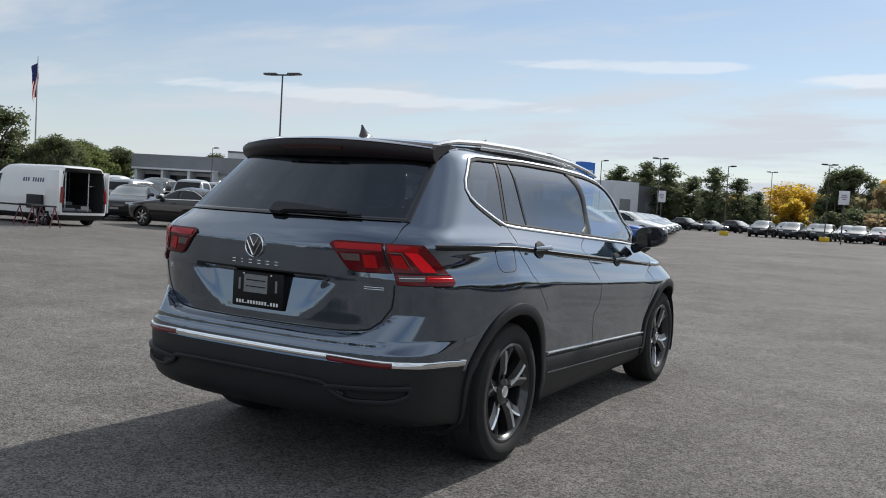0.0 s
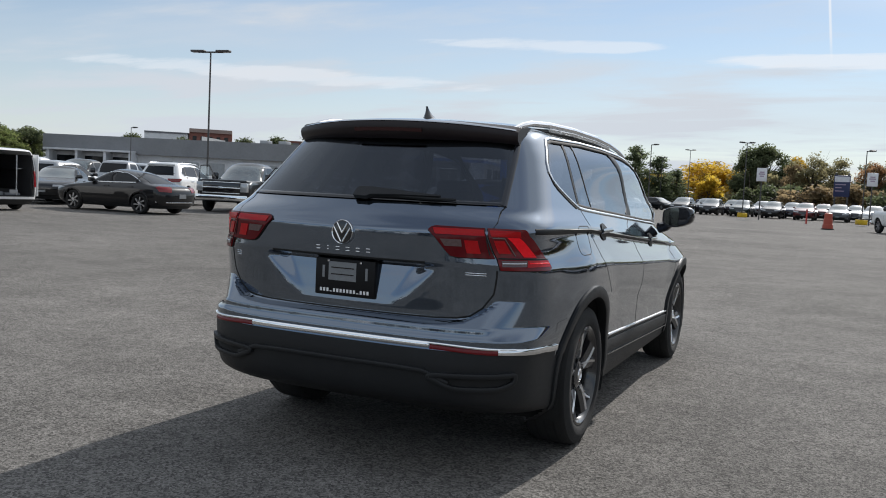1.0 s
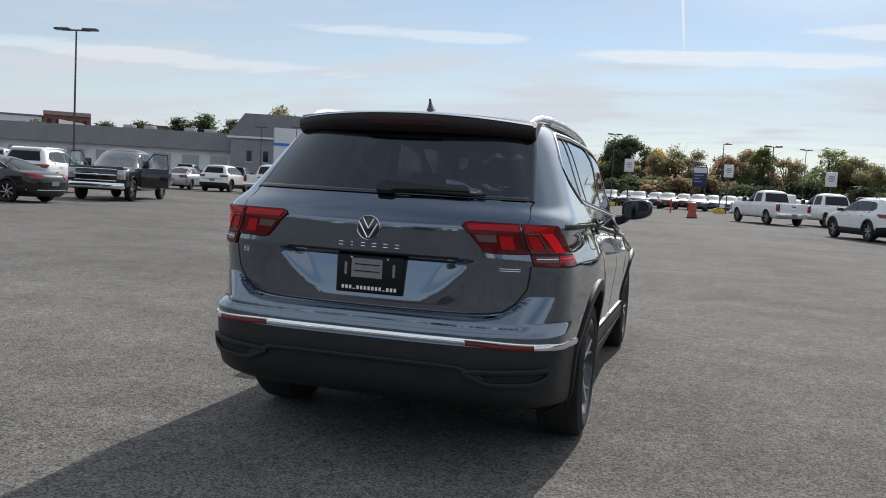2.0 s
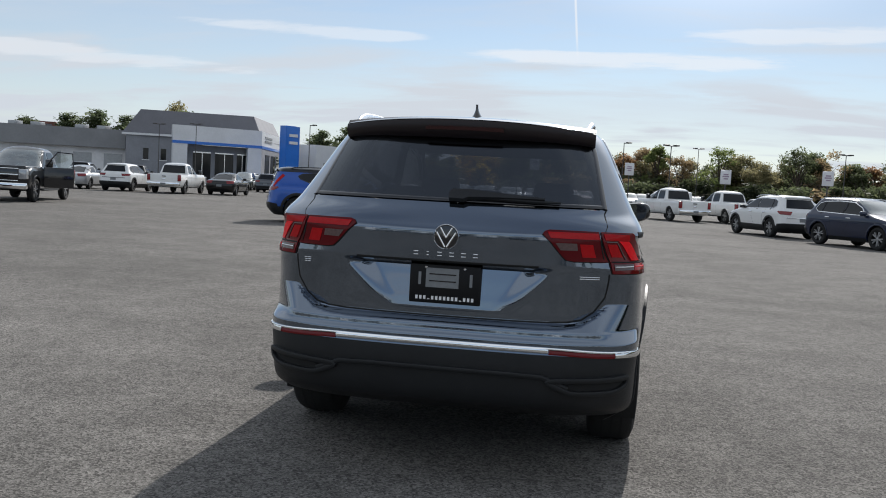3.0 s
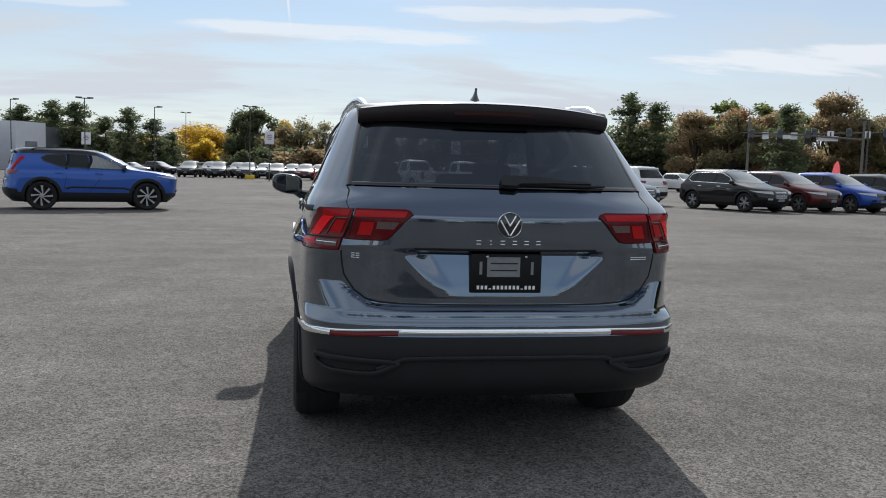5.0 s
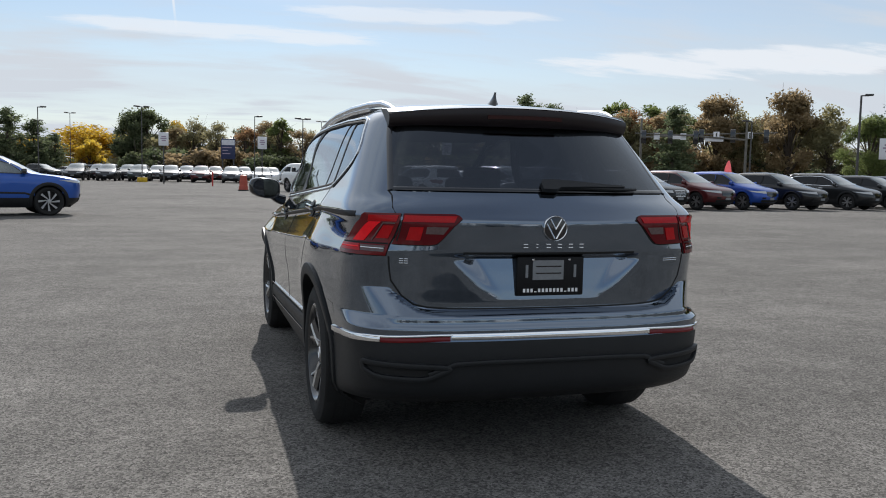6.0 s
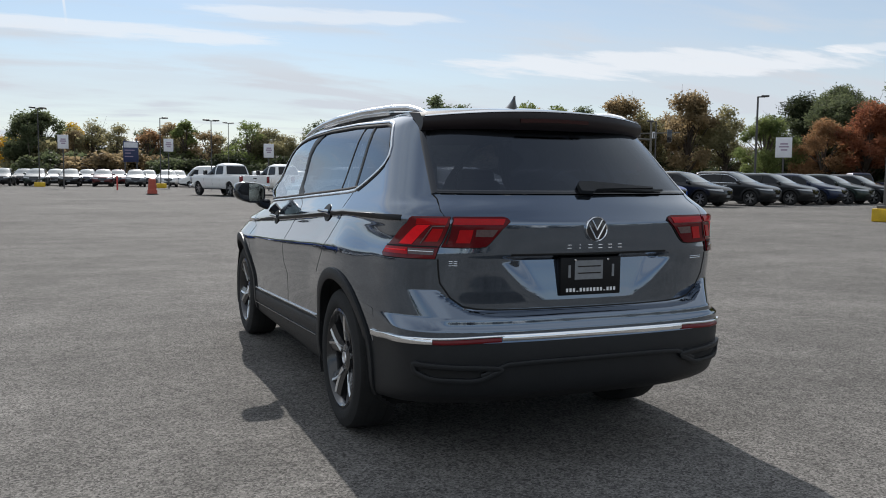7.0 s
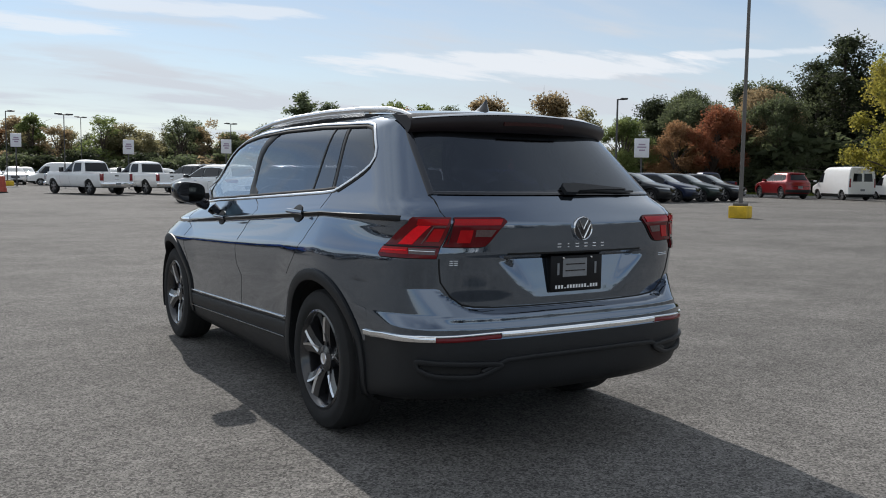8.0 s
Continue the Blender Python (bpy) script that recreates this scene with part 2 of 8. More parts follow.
def asphalt_mat():
    m = bpy.data.materials.new("asphalt")
    m.use_nodes = True
    nt = m.node_tree
    b = nt.nodes["Principled BSDF"]
    b.inputs["Roughness"].default_value = 0.95
    b.inputs["Specular IOR Level"].default_value = 0.16
    tc = nt.nodes.new("ShaderNodeTexCoord")

    def noise_fac(scale, detail, lo, hi, a, c, vec=None):
        n = nt.nodes.new("ShaderNodeTexNoise")
        n.inputs["Scale"].default_value = scale
        n.inputs["Detail"].default_value = detail
        nt.links.new(vec or tc.outputs["Object"], n.inputs["Vector"])
        r = nt.nodes.new("ShaderNodeMapRange")
        r.inputs[1].default_value, r.inputs[2].default_value = lo, hi
        r.inputs[3].default_value, r.inputs[4].default_value = a, c
        nt.links.new(n.outputs["Fac"], r.inputs[0])
        return r.outputs[0], n.outputs["Fac"]

    def times(x, y):
        k = nt.nodes.new("ShaderNodeMath"); k.operation = "MULTIPLY"
        nt.links.new(x, k.inputs[0]); nt.links.new(y, k.inputs[1])
        return k.outputs[0]
    big, _ = noise_fac(0.22, 5, 0.3, 0.7, 0.82, 1.18)
    mid, _ = noise_fac(1.7, 5, 0.3, 0.7, 0.86, 1.14)
    mottle, _ = noise_fac(11.0, 4, 0.3, 0.7, 0.84, 1.16)
    # stones of the wearing course: pale and dark chips
    vo = nt.nodes.new("ShaderNodeTexVoronoi")
    vo.inputs["Scale"].default_value = 105.0
    nt.links.new(tc.outputs["Object"], vo.inputs["Vector"])
    sp = nt.nodes.new("ShaderNodeSeparateColor")
    nt.links.new(vo.outputs["Color"], sp.inputs[0])
    ch = nt.nodes.new("ShaderNodeMapRange")
    ch.inputs[1].default_value, ch.inputs[2].default_value = 0.0, 1.0
    ch.inputs[3].default_value, ch.inputs[4].default_value = 0.42, 1.70
    nt.links.new(sp.outputs[0], ch.inputs[0])
    fine, fh = noise_fac(170.0, 3, 0.3, 0.7, 0.72, 1.28)
    # long worn and stained sweeps left by tyres
    mp = nt.nodes.new("ShaderNodeMapping")
    mp.inputs["Rotation"].default_value = (0, 0, radians(63))
    mp.inputs["Scale"].default_value = (0.05, 0.9, 1)
    nt.links.new(tc.outputs["Object"], mp.inputs[0])
    sweep, _ = noise_fac(1.3, 4, 0.42, 0.66, 1.0, 0.91, mp.outputs[0])
    f = times(times(times(big, times(mid, mottle)), times(ch.outputs[0], fine)), sweep)
    sc = nt.nodes.new("ShaderNodeVectorMath"); sc.operation = "SCALE"
    sc.inputs[0].default_value = (0.144, 0.1365, 0.1265)
    nt.links.new(f, sc.inputs["Scale"])
    nt.links.new(sc.outputs[0], b.inputs["Base Color"])
    bp = nt.nodes.new("ShaderNodeBump")
    bp.inputs["Strength"].default_value = 0.38
    bp.inputs["Distance"].default_value = 0.006
    ad = nt.nodes.new("ShaderNodeMath"); ad.operation = "ADD"
    nt.links.new(vo.outputs["Distance"], ad.inputs[0]); nt.links.new(fh, ad.inputs[1])
    nt.links.new(ad.outputs[0], bp.inputs["Height"])
    nt.links.new(bp.outputs[0], b.inputs["Normal"])
    return m


M_ASPHALT = asphalt_mat()
M_GREY = paint("grey_metallic_paint", (0.102, 0.138, 0.190), 1.0, 0.10)
M_GREY.node_tree.nodes["Principled BSDF"].inputs["Coat IOR"].default_value = 1.8
M_CLAD = mat("textured_black_plastic", (0.015, 0.016, 0.0175), 0.48, 0, 0, 0.12, 5, 0.15, 500, None, 0.30)
M_GLOSS = mat("gloss_black", (0.012, 0.012, 0.014), 0.12, 0, 0.6)
M_CHROME = mat("bright_chrome", (0.88, 0.89, 0.90), 0.08, 1.0, 0, 0.04, 6)
M_SATIN = mat("satin_aluminium", (0.80, 0.81, 0.82), 0.26, 1.0, 0, 0.05, 9)
M_PILLAR = mat("satin_black_pillar", (0.008, 0.008, 0.009), 0.45, spec=0.2)
M_SPOILER = mat("spoiler_black", (0.016, 0.011, 0.012), 0.38, 0, 0.0, 0.1, 6, spec=0.3)
# dark tint stands in for the dull scene the mirror reflects
M_MIRROR = mat("mirror_dark_reflection", (0.20, 0.235, 0.24), 0.02, 1.0)
M_GAP = mat("panel_gap", (0.006, 0.006, 0.006), 0.8)
M_RUBBER = mat("tyre_rubber", (0.013, 0.013, 0.013), 0.85, 0, 0, 0.2, 14, 0.3, 220)
M_RIMBLK = mat("rim_black", (0.02, 0.02, 0.022), 0.22, 0, 0.7)
M_RIMCUT = mat("rim_machined", (0.86, 0.86, 0.87), 0.32, 1.0)
M_DARK = mat("dark_cabin", (0.022, 0.022, 0.024), 0.8, 0, 0, 0.15, 12, 0.2, 90)
M_UNDER = mat("underbody", (0.012, 0.012, 0.012), 0.9)
M_TINT = glass_mat("privacy_glass", (0.11, 0.12, 0.14), 0.02, 0.115)
M_TINTR = glass_mat("privacy_glass_rear", (0.085, 0.092, 0.11), 0.02, 0.085)
M_CLEAR = glass_mat("clear_glass", (0.92, 0.955, 0.945), 0.02, 0.10, 3.0)
M_FGLASS = mat("dark_car_glass", (0.012, 0.014, 0.017), 0.05, 0, 0.0, spec=0.30)
# pale mottled base stands in for sky reflected in the glass
M_SCREEN = mat("windscreen_glass", (0.085, 0.105, 0.102), 0.04, 0, 1.0, 0.45, 2.2, spec=1.0)
M_SCREEN.node_tree.nodes["Principled BSDF"].inputs["Coat IOR"].default_value = 2.0
M_CARRED = mat("far_tail_lens", (0.20, 0.006, 0.010), 0.2, 0, 0.4)
M_RED = mat("tail_lens_red", (0.42, 0.004, 0.007), 0.18, 0, 0.0, 0.08, 40, 0, 60, None, 0.25)
M_LENS = mat("tail_lens_body", (0.135, 0.004, 0.007), 0.12, 0, 0.0, 0.08, 40, 0, 60, None, 0.35)
M_REDB = mat("tail_lens_bright", (0.95, 0.008, 0.016), 0.25, 0, 0.0, 0.06, 60, 0.15, 240, None, 0.2)
M_REDD = mat("tail_lens_deep", (0.105, 0.004, 0.007), 0.10, 0, 0.0, spec=0.22)
M_BRAKE = mat("high_brake_lens", (0.030, 0.004, 0.005), 0.15)
M_SMOKE = mat("lens_smoke", (0.11, 0.07, 0.068), 0.12, 0, 0.2, 0.15, 80)
M_ALLOY = mat("silver_alloy", (0.42, 0.42, 0.43), 0.38, 0.85, 0, 0.08, 20)
M_HEADL = mat("head_lamp_glass", (0.42, 0.43, 0.44), 0.10, 0.3, 1.0, 0.15, 80)
M_WHITEP = mat("white_print", (0.82, 0.82, 0.82), 0.5)
M_PAPER = mat("grey_card", (0.20, 0.21, 0.22), 0.6, 0, 0, 0.1, 30)


# ---- tools ----
def bevelled(bm, width, segments=2):
    bmesh.ops.bevel(bm, geom=bm.edges[:], offset=width, segments=segments, affect="EDGES", profile=0.5)
    return bm


def part(name, bm, material, parent=None, label="", smooth=35, local=False):
    """One mesh object; a part under its thing, or a thing of its own."""
    me = bpy.data.meshes.new(name)
    bmesh.ops.recalc_face_normals(bm, faces=bm.faces[:])
    bm.to_mesh(me)
    bm.free()
    mats = material if isinstance(material, (list, tuple)) else [material]
    for m in mats:
        me.materials.append(m)
    if smooth:
        me.shade_smooth()
        me.set_sharp_from_angle(angle=radians(smooth))
    ob = new(name, me)
    if parent:
        ob.parent = parent
    if label:
        tagged(ob, label)
    return ob


def thing(name, label, category, group="", kind="", m=None):
    ob = new(name)
    ob.empty_display_size = 0.1
    if m is not None:
        ob.matrix_world = m
    return tagged(ob, label, category, group, kind)


def box(bm, lo, hi, m=None):
    r = bmesh.ops.create_cube(bm, size=1)
    c = [(a + b) / 2 for a, b in zip(lo, hi)]
    s = [b - a for a, b in zip(lo, hi)]
    for v in r["verts"]:
        v.co = Vector((c[0] + v.co.x * s[0], c[1] + v.co.y * s[1], c[2] + v.co.z * s[2]))
        if m is not None:
            v.co = m @ v.co
    return r["verts"]


def box_bm(lo, hi, bev=0.0, seg=2, m=None):
    bm = bmesh.new()
    box(bm, lo, hi, m)
    return bevelled(bm, bev, seg) if bev else bm


def lathe(bm, profile, n=40, m=None, closed=False):
    """Turns (radius, x) pairs round the local x axis."""
    rings = []
    for r, x in profile:
        ring = []
        for i in range(n):
            a = 2 * math.pi * i / n
            co = Vector((x, r * math.cos(a), r * math.sin(a)))
            ring.append(bm.verts.new(m @ co if m is not None else co))
        rings.append(ring)
    pairs = list(zip(rings, rings[1:]))
    if closed:
        pairs.append((rings[-1], rings[0]))
    for a, b in pairs:
        for i in range(n):
            bm.faces.new((a[i], a[(i + 1) % n], b[(i + 1) % n], b[i]))
    return rings


def disc(bm, ring):
    bm.faces.new(ring)


def tube(bm, pts, radii, n=8, cap=True):
    """A round bar along points."""
    pts = [Vector(p) for p in pts]
    if not isinstance(radii, (list, tuple)):
        radii = [radii] * len(pts)
    rings = []
    up = Vector((0, 0, 1))
    for i, p in enumerate(pts):
        d = (pts[min(i + 1, len(pts) - 1)] - pts[max(i - 1, 0)]).normalized()
        ref = up if abs(d.dot(up)) < 0.95 else Vector((1, 0, 0))
        u = d.cross(ref).normalized()
        v = u.cross(d)
        rings.append([bm.verts.new(p + radii[i] * (math.cos(2 * math.pi * k / n) * u + math.sin(2 * math.pi * k / n) * v)) for k in range(n)])
    for a, b in zip(rings, rings[1:]):
        for k in range(n):
            bm.faces.new((a[k], a[(k + 1) % n], b[(k + 1) % n], b[k]))
    if cap:
        bm.faces.new(rings[0])
        bm.faces.new(rings[-1])


def curve_table(pairs, lo, hi, n=500):
    """Monotone cubic through (z, value) pairs, as a dense table."""
    x = np.array([p[0] for p in pairs], float)
    y = np.array([p[1] for p in pairs], float)
    h = np.diff(x)
    d = np.diff(y) / h
    m = np.zeros(len(x))
    m[0], m[-1] = d[0], d[-1]
    for i in range(1, len(x) - 1):
        if d[i - 1] * d[i] > 0:
            w1, w2 = 2 * h[i] + h[i - 1], h[i] + 2 * h[i - 1]
            m[i] = (w1 + w2) / (w1 / d[i - 1] + w2 / d[i])
    q = np.clip(np.linspace(lo, hi, n), x[0], x[-1])
    k = np.clip(np.searchsorted(x, q) - 1, 0, len(x) - 2)
    t = (q - x[k]) / h[k]
    return list((2 * t**3 - 3 * t**2 + 1) * y[k] + (t**3 - 2 * t**2 + t) * h[k] * m[k] + (-2 * t**3 + 3 * t**2) * y[k + 1] + (t**3 - t**2) * h[k] * m[k + 1])


def smooth01(a, b, x):
    t = min(1.0, max(0.0, (x - a) / (b - a)))
    return t * t * (3 - 2 * t)


class Shell:
    """A vehicle's skin as stacked plan outlines. p runs round an outline: 0 the middle of the tail, 1 to 2 the flank, 3 the middle
    of the nose; minus p is the other side. z is the height."""

    def __init__(self, w, r, f, rear=(0.6, 2.5), front=(0.8, 2.5), rear_top=None, front_top=None, z_split=1.1, tilt=0.0, shape=None, rear_low=None, z_low=0.0, flare=None, crown=0.0):
        self.lo, self.hi = w[0][0], w[-1][0]
        self.w, self.r, self.f = (curve_table(c, self.lo, self.hi) for c in (w, r, f))
        self.rear, self.front, self.rear_top, self.front_top = rear, front, rear_top or rear, front_top or front
        self.z_split, self.tilt, self.shape, self.rear_low, self.z_low, self.flare, self.crown = z_split, tilt, shape, rear_low, z_low, flare, crown

    def val(self, table, z):
        t = (z - self.lo) / (self.hi - self.lo) * (len(table) - 1)
        t = min(len(table) - 1.000001, max(0.0, t))
        i = int(t)
        return table[i] + (table[i + 1] - table[i]) * (t - i)

    def ends(self, z):
        r, f = self.val(self.r, z), self.val(self.f, z)
        k = smooth01(self.z_split - 0.06, self.z_split + 0.06, z)
        mix = [a + (b - a) * k for a, b in zip((*self.rear, *self.front), (*self.rear_top, *self.front_top))]
        lr, n, lf, nf = mix
        if self.rear_low:
            k = smooth01(self.z_low - 0.008, self.z_low + 0.008, z)
            lr, n = self.rear_low[0] + (lr - self.rear_low[0]) * k, self.rear_low[1] + (n - self.rear_low[1]) * k
        room = (f - r) * 0.49
        return r, f, min(lr, room), n, min(lf, room), nf

    def bow(self, z):
        """How far the tail's face runs forward from its middle to its corners."""
        return self.crown * smooth01(self.z_low - 0.008, self.z_low + 0.008, z) * (1 - smooth01(self.z_split - 0.06, self.z_split + 0.06, z)) if self.crown else 0.0

    def half(self, y, z):
        k = smooth01(0.5, 1.0, z) * (1 - smooth01(1.25, 1.5, z))
        w = self.val(self.w, z + self.tilt * min(2.6, max(0.0, y - 1.0)) * k)
        return self.flare(y, z, w) if self.flare else w

    def flat(self, p, z):
        return self.shape(self, p, z) if self.shape else self.plain(p, z)

    def plain(self, p, z):
        s, p = (-1 if p < 0 else 1), abs(p)
        r, f, lr, n, lf, nf = self.ends(z)
        if p <= 1 or p >= 2:
            k, q = (n, p) if p <= 1 else (nf, 3 - p)
            xm = 0.5 ** (1 / k)
            if q < 0.5:
                a = max(0.0, 2 * q * xm)
                b = (1 - a**k) ** (1 / k)
            else:
                b = max(0.0, (2 - 2 * q) * xm)
                a = (1 - b**k) ** (1 / k)
            bow = self.bow(z)
            y = r + (lr - bow) * (1 - b) + bow * a * a if p <= 1 else f - lf * (1 - b)
        else:
            a = 1.0
            y = r + lr + (f - lf - r - lr) * (p - 1)
        return Vector((s * a * self.half(y, z), y, z))

    def normal(self, p, z):
        e = 0.004
        u = self.flat(p + e, z) - self.flat(p - e, z)
        v = self.flat(p, min(self.hi, z + e)) - self.flat(p, z - e)
        n = u.cross(v)
        n = n.normalized() if n.length > 1e-9 else Vector((0, 0, 1))
        c = self.flat(p, z)
        mid = Vector((0, 0.5 * (self.val(self.r, z) + self.val(self.f, z)), z))
        return n if n.dot(c - mid) > 0 else -n

    def at(self, p, z, off=0.0):
        c = self.flat(p, z)
        return c + self.normal(p, z) * off if off else c

    def px(self, x, z):
        """The p at which the tail has the half width x."""
        a, b = 0.0, 1.0
        for _ in range(22):
            m = (a + b) / 2
            a, b = (m, b) if self.flat(m, z).x < abs(x) else (a, m)
        return math.copysign((a + b) / 2, x)

    def py(self, y, z, side=1):
        """The p at which the flank has the length y."""
        a, b = 0.02, 2.98
        for _ in range(24):
            m = (a + b) / 2
            a, b = (m, b) if self.flat(m, z).y < y else (a, m)
        return side * (a + b) / 2


def in_poly(x, y, poly):
    inside = False
    j = len(poly) - 1
    for i in range(len(poly)):
        (xi, yi), (xj, yj) = poly[i], poly[j]
        if (yi > y) != (yj > y) and x < (xj - xi) * (y - yi) / (yj - yi) + xi:
            inside = not inside
        j = i
    return inside


def skin(shell, ps, zs, keep, off=0.0, cap=None):
    """The grid of a shell, where keep(point, p, z) holds."""
    bm = bmesh.new()
    grid = [[bm.verts.new(shell.at(p, z, off)) for p in ps] for z in zs]
    for i in range(len(zs) - 1):
        for j in range(len(ps) - 1):
            p, z = (ps[j] + ps[j + 1]) / 2, (zs[i] + zs[i + 1]) / 2
            if keep(shell.flat(p, z), p, z):
                bm.faces.new((grid[i][j], grid[i][j + 1], grid[i + 1][j + 1], grid[i + 1][j]))
    bmesh.ops.remove_doubles(bm, verts=bm.verts[:], dist=0.0004)
    loose = [v for v in bm.verts if not v.link_faces]
    bmesh.ops.delete(bm, geom=loose, context="VERTS")
    return bm


def patch(shell, poly, off=0.003, depth=0.006, dp=0.04, dz=0.02, bm=None):
    """A piece that lies on the shell: an outline in (p, z), proud by off, with a rim of that depth."""
    out = bm or bmesh.new()
    b = bmesh.new()
    b.faces.new([b.verts.new((p, z, 0)) for p, z in poly])
    lo = [min(q[k] for q in poly) for k in (0, 1)]
    hi = [max(q[k] for q in poly) for k in (0, 1)]
    for k, step in ((0, dp), (1, dz)):
        n = int((hi[k] - lo[k]) / step)
        for i in range(1, n + 1):
            c = lo[k] + (hi[k] - lo[k]) * i / (n + 1)
            co, no = [0, 0, 0], [0, 0, 0]
            co[k], no[k] = c, 1
            bmesh.ops.bisect_plane(b, geom=b.verts[:] + b.edges[:] + b.faces[:], plane_co=co, plane_no=no, dist=1e-6)
    top, low = {}, {}
    for v in b.verts:
        p, z = v.co.x, v.co.y
        n = shell.normal(p, z)
        c = shell.flat(p, z)
        top[v] = out.verts.new(c + n * off)
        if v.is_boundary:
            low[v] = out.verts.new(c + n * (off - depth))
    for f in b.faces:
        try:
            out.faces.new([top[v] for v in f.verts])
        except ValueError:
            pass
    for e in b.edges:
        if e.is_boundary:
            v, w = e.verts
            out.faces.new((top[v], top[w], low[w], low[v]))
    b.free()
    return out


def strip(shell, pts, width, off=0.003, depth=0.008, closed=False, step=0.03, bm=None, sharp=False):
    """A ribbon along a line in (p, z) on the shell."""
    out = bm or bmesh.new()
    line = []
    segs = list(zip(pts, pts[1:] + ([pts[0]] if closed else [])))
    if not closed:
        segs = segs[:len(pts) - 1]
    for a, b in segs:
        d = (shell.flat(*b) - shell.flat(*a)).length
        n = max(1, int(d / step))
        line += [(a[0] + (b[0] - a[0]) * i / n, a[1] + (b[1] - a[1]) * i / n) for i in range(n)]
    if not closed:
        line.append(pts[-1])
    cs = [shell.flat(*q) for q in line]
    ns = [shell.normal(*q) for q in line]
    rows = []
    m = len(line)
    for i in range(m):
        a, b = (cs[(i - 1) % m], cs[(i + 1) % m]) if closed else (cs[max(0, i - 1)], cs[min(m - 1, i + 1)])
        t = (b - a).normalized()
        s = ns[i].cross(t).normalized() * width / 2
        c, n = cs[i], ns[i]
        edge = min(0.35 * width, 0.004)
        k = 1 - 2 * edge / width
        rows.append([out.verts.new(q) for q in (c - s + n * (off - depth), c - s + n * (off - edge * 0.6), c - s * k + n * off, c + s * k + n * off, c + s + n * (off - edge * 0.6), c + s + n * (off - depth))])
    for i in range(m if closed else m - 1):
        a, b = rows[i], rows[(i + 1) % m]
        for k in range(5):
            out.faces.new((a[k], a[k + 1], b[k + 1], b[k]))
    if not closed:
        out.faces.new(rows[0])
        out.faces.new(rows[-1])
    return out


def rounded(pts, r, n=4):
    """A closed outline with its corners rounded."""
    out = []
    m = len(pts)
    for i in range(m):
        a, b, c = Vector(pts[i - 1]), Vector(pts[i]), Vector(pts[(i + 1) % m])
        u, v = (a - b), (c - b)
        d = min(r, u.length * 0.45, v.length * 0.45)
        p, q = b + u.normalized() * d, b + v.normalized() * d
        for k in range(n + 1):
            t = k / n
            out.append(tuple((1 - t) ** 2 * p + 2 * t * (1 - t) * b + t * t * q))
    return out


def linspace(a, b, n):
    return [a + (b - a) * i / (n - 1) for i in range(n)]


# ---- ground ----
def ground():
    bm = bmesh.new()
    xs = [-900, -300, -120, -60, -30, -12, 12, 30, 60, 120, 300, 900]
    ys = [-300, -60, -15, 15, 40, 80, 130, 300, 1200]
    grid = [[bm.verts.new((x, y, 0)) for x in xs] for y in ys]
    for i in range(len(ys) - 1):
        for j in range(len(xs) - 1):
            bm.faces.new((grid[i][j], grid[i][j + 1], grid[i + 1][j + 1], grid[i + 1][j]))
    tagged(part("ground", bm, M_ASPHALT, None, smooth=0), "worn grey asphalt of a wide car park", "ground", kind="structure")


ground()


def worn_line(a, b, width):
    """A nearly worn-off stripe of paint, a few specks thick."""
    m = bpy.data.materials.new("worn_road_paint")
    m.use_nodes = True
    nt = m.node_tree
    p = nt.nodes["Principled BSDF"]
    p.inputs["Base Color"].default_value = (0.42, 0.41, 0.38, 1)
    p.inputs["Roughness"].default_value = 0.85
    tc = nt.nodes.new("ShaderNodeTexCoord")
    n = nt.nodes.new("ShaderNodeTexNoise")
    n.inputs["Scale"].default_value = 7.0
    n.inputs["Detail"].default_value = 8
    nt.links.new(tc.outputs["Object"], n.inputs["Vector"])
    r = nt.nodes.new("ShaderNodeMapRange")
    r.inputs[1].default_value, r.inputs[2].default_value = 0.46, 0.68
    r.inputs[3].default_value, r.inputs[4].default_value = 0.0, 0.75
    nt.links.new(n.outputs["Fac"], r.inputs[0])
    nt.links.new(r.outputs[0], p.inputs["Alpha"])
    a, b = Vector((*a, 0)), Vector((*b, 0))
    d = (b - a).normalized()
    side = Vector((-d.y, d.x, 0)) * width / 2
    bm = bmesh.new()
    bm.faces.new([bm.verts.new(v + Vector((0, 0, 0.004))) for v in (a - side, b - side, b + side, a + side)])
    ob = part("line_marking", bm, m, None, smooth=0)
    tagged(ob, "faint worn stripe of pale paint on the asphalt", "marking", kind="structure")


worn_line((0.96, 20.1), (5.8, 26.0), 0.10)


# ---- the grey crossover in the middle ----
H_REAR_AXLE, H_FRONT_AXLE, WHEEL_Z = 0.976, 3.765, 0.357


def plate_dent(x, z):
    """The hollow round the number plate: deepest at its upper edge, so that its face looks up."""
    if z < 0.74 or z > 0.97:
        return 0.0
    edge = 0.31 + 0.155 * (z - 0.755) / 0.2
    k = 1 - smooth01(edge - 0.120, edge + 0.02, x)
    return 0.056 * k * min(1.0, max(0.0, (z - 0.752) / 0.19)) * (1 - smooth01(0.930, 0.957, z))


GATE = ((0.450, 0.701), (0.540, 0.706), (0.612, 0.718), (0.668, 0.755), (0.697, 0.796), (0.707, 0.853))


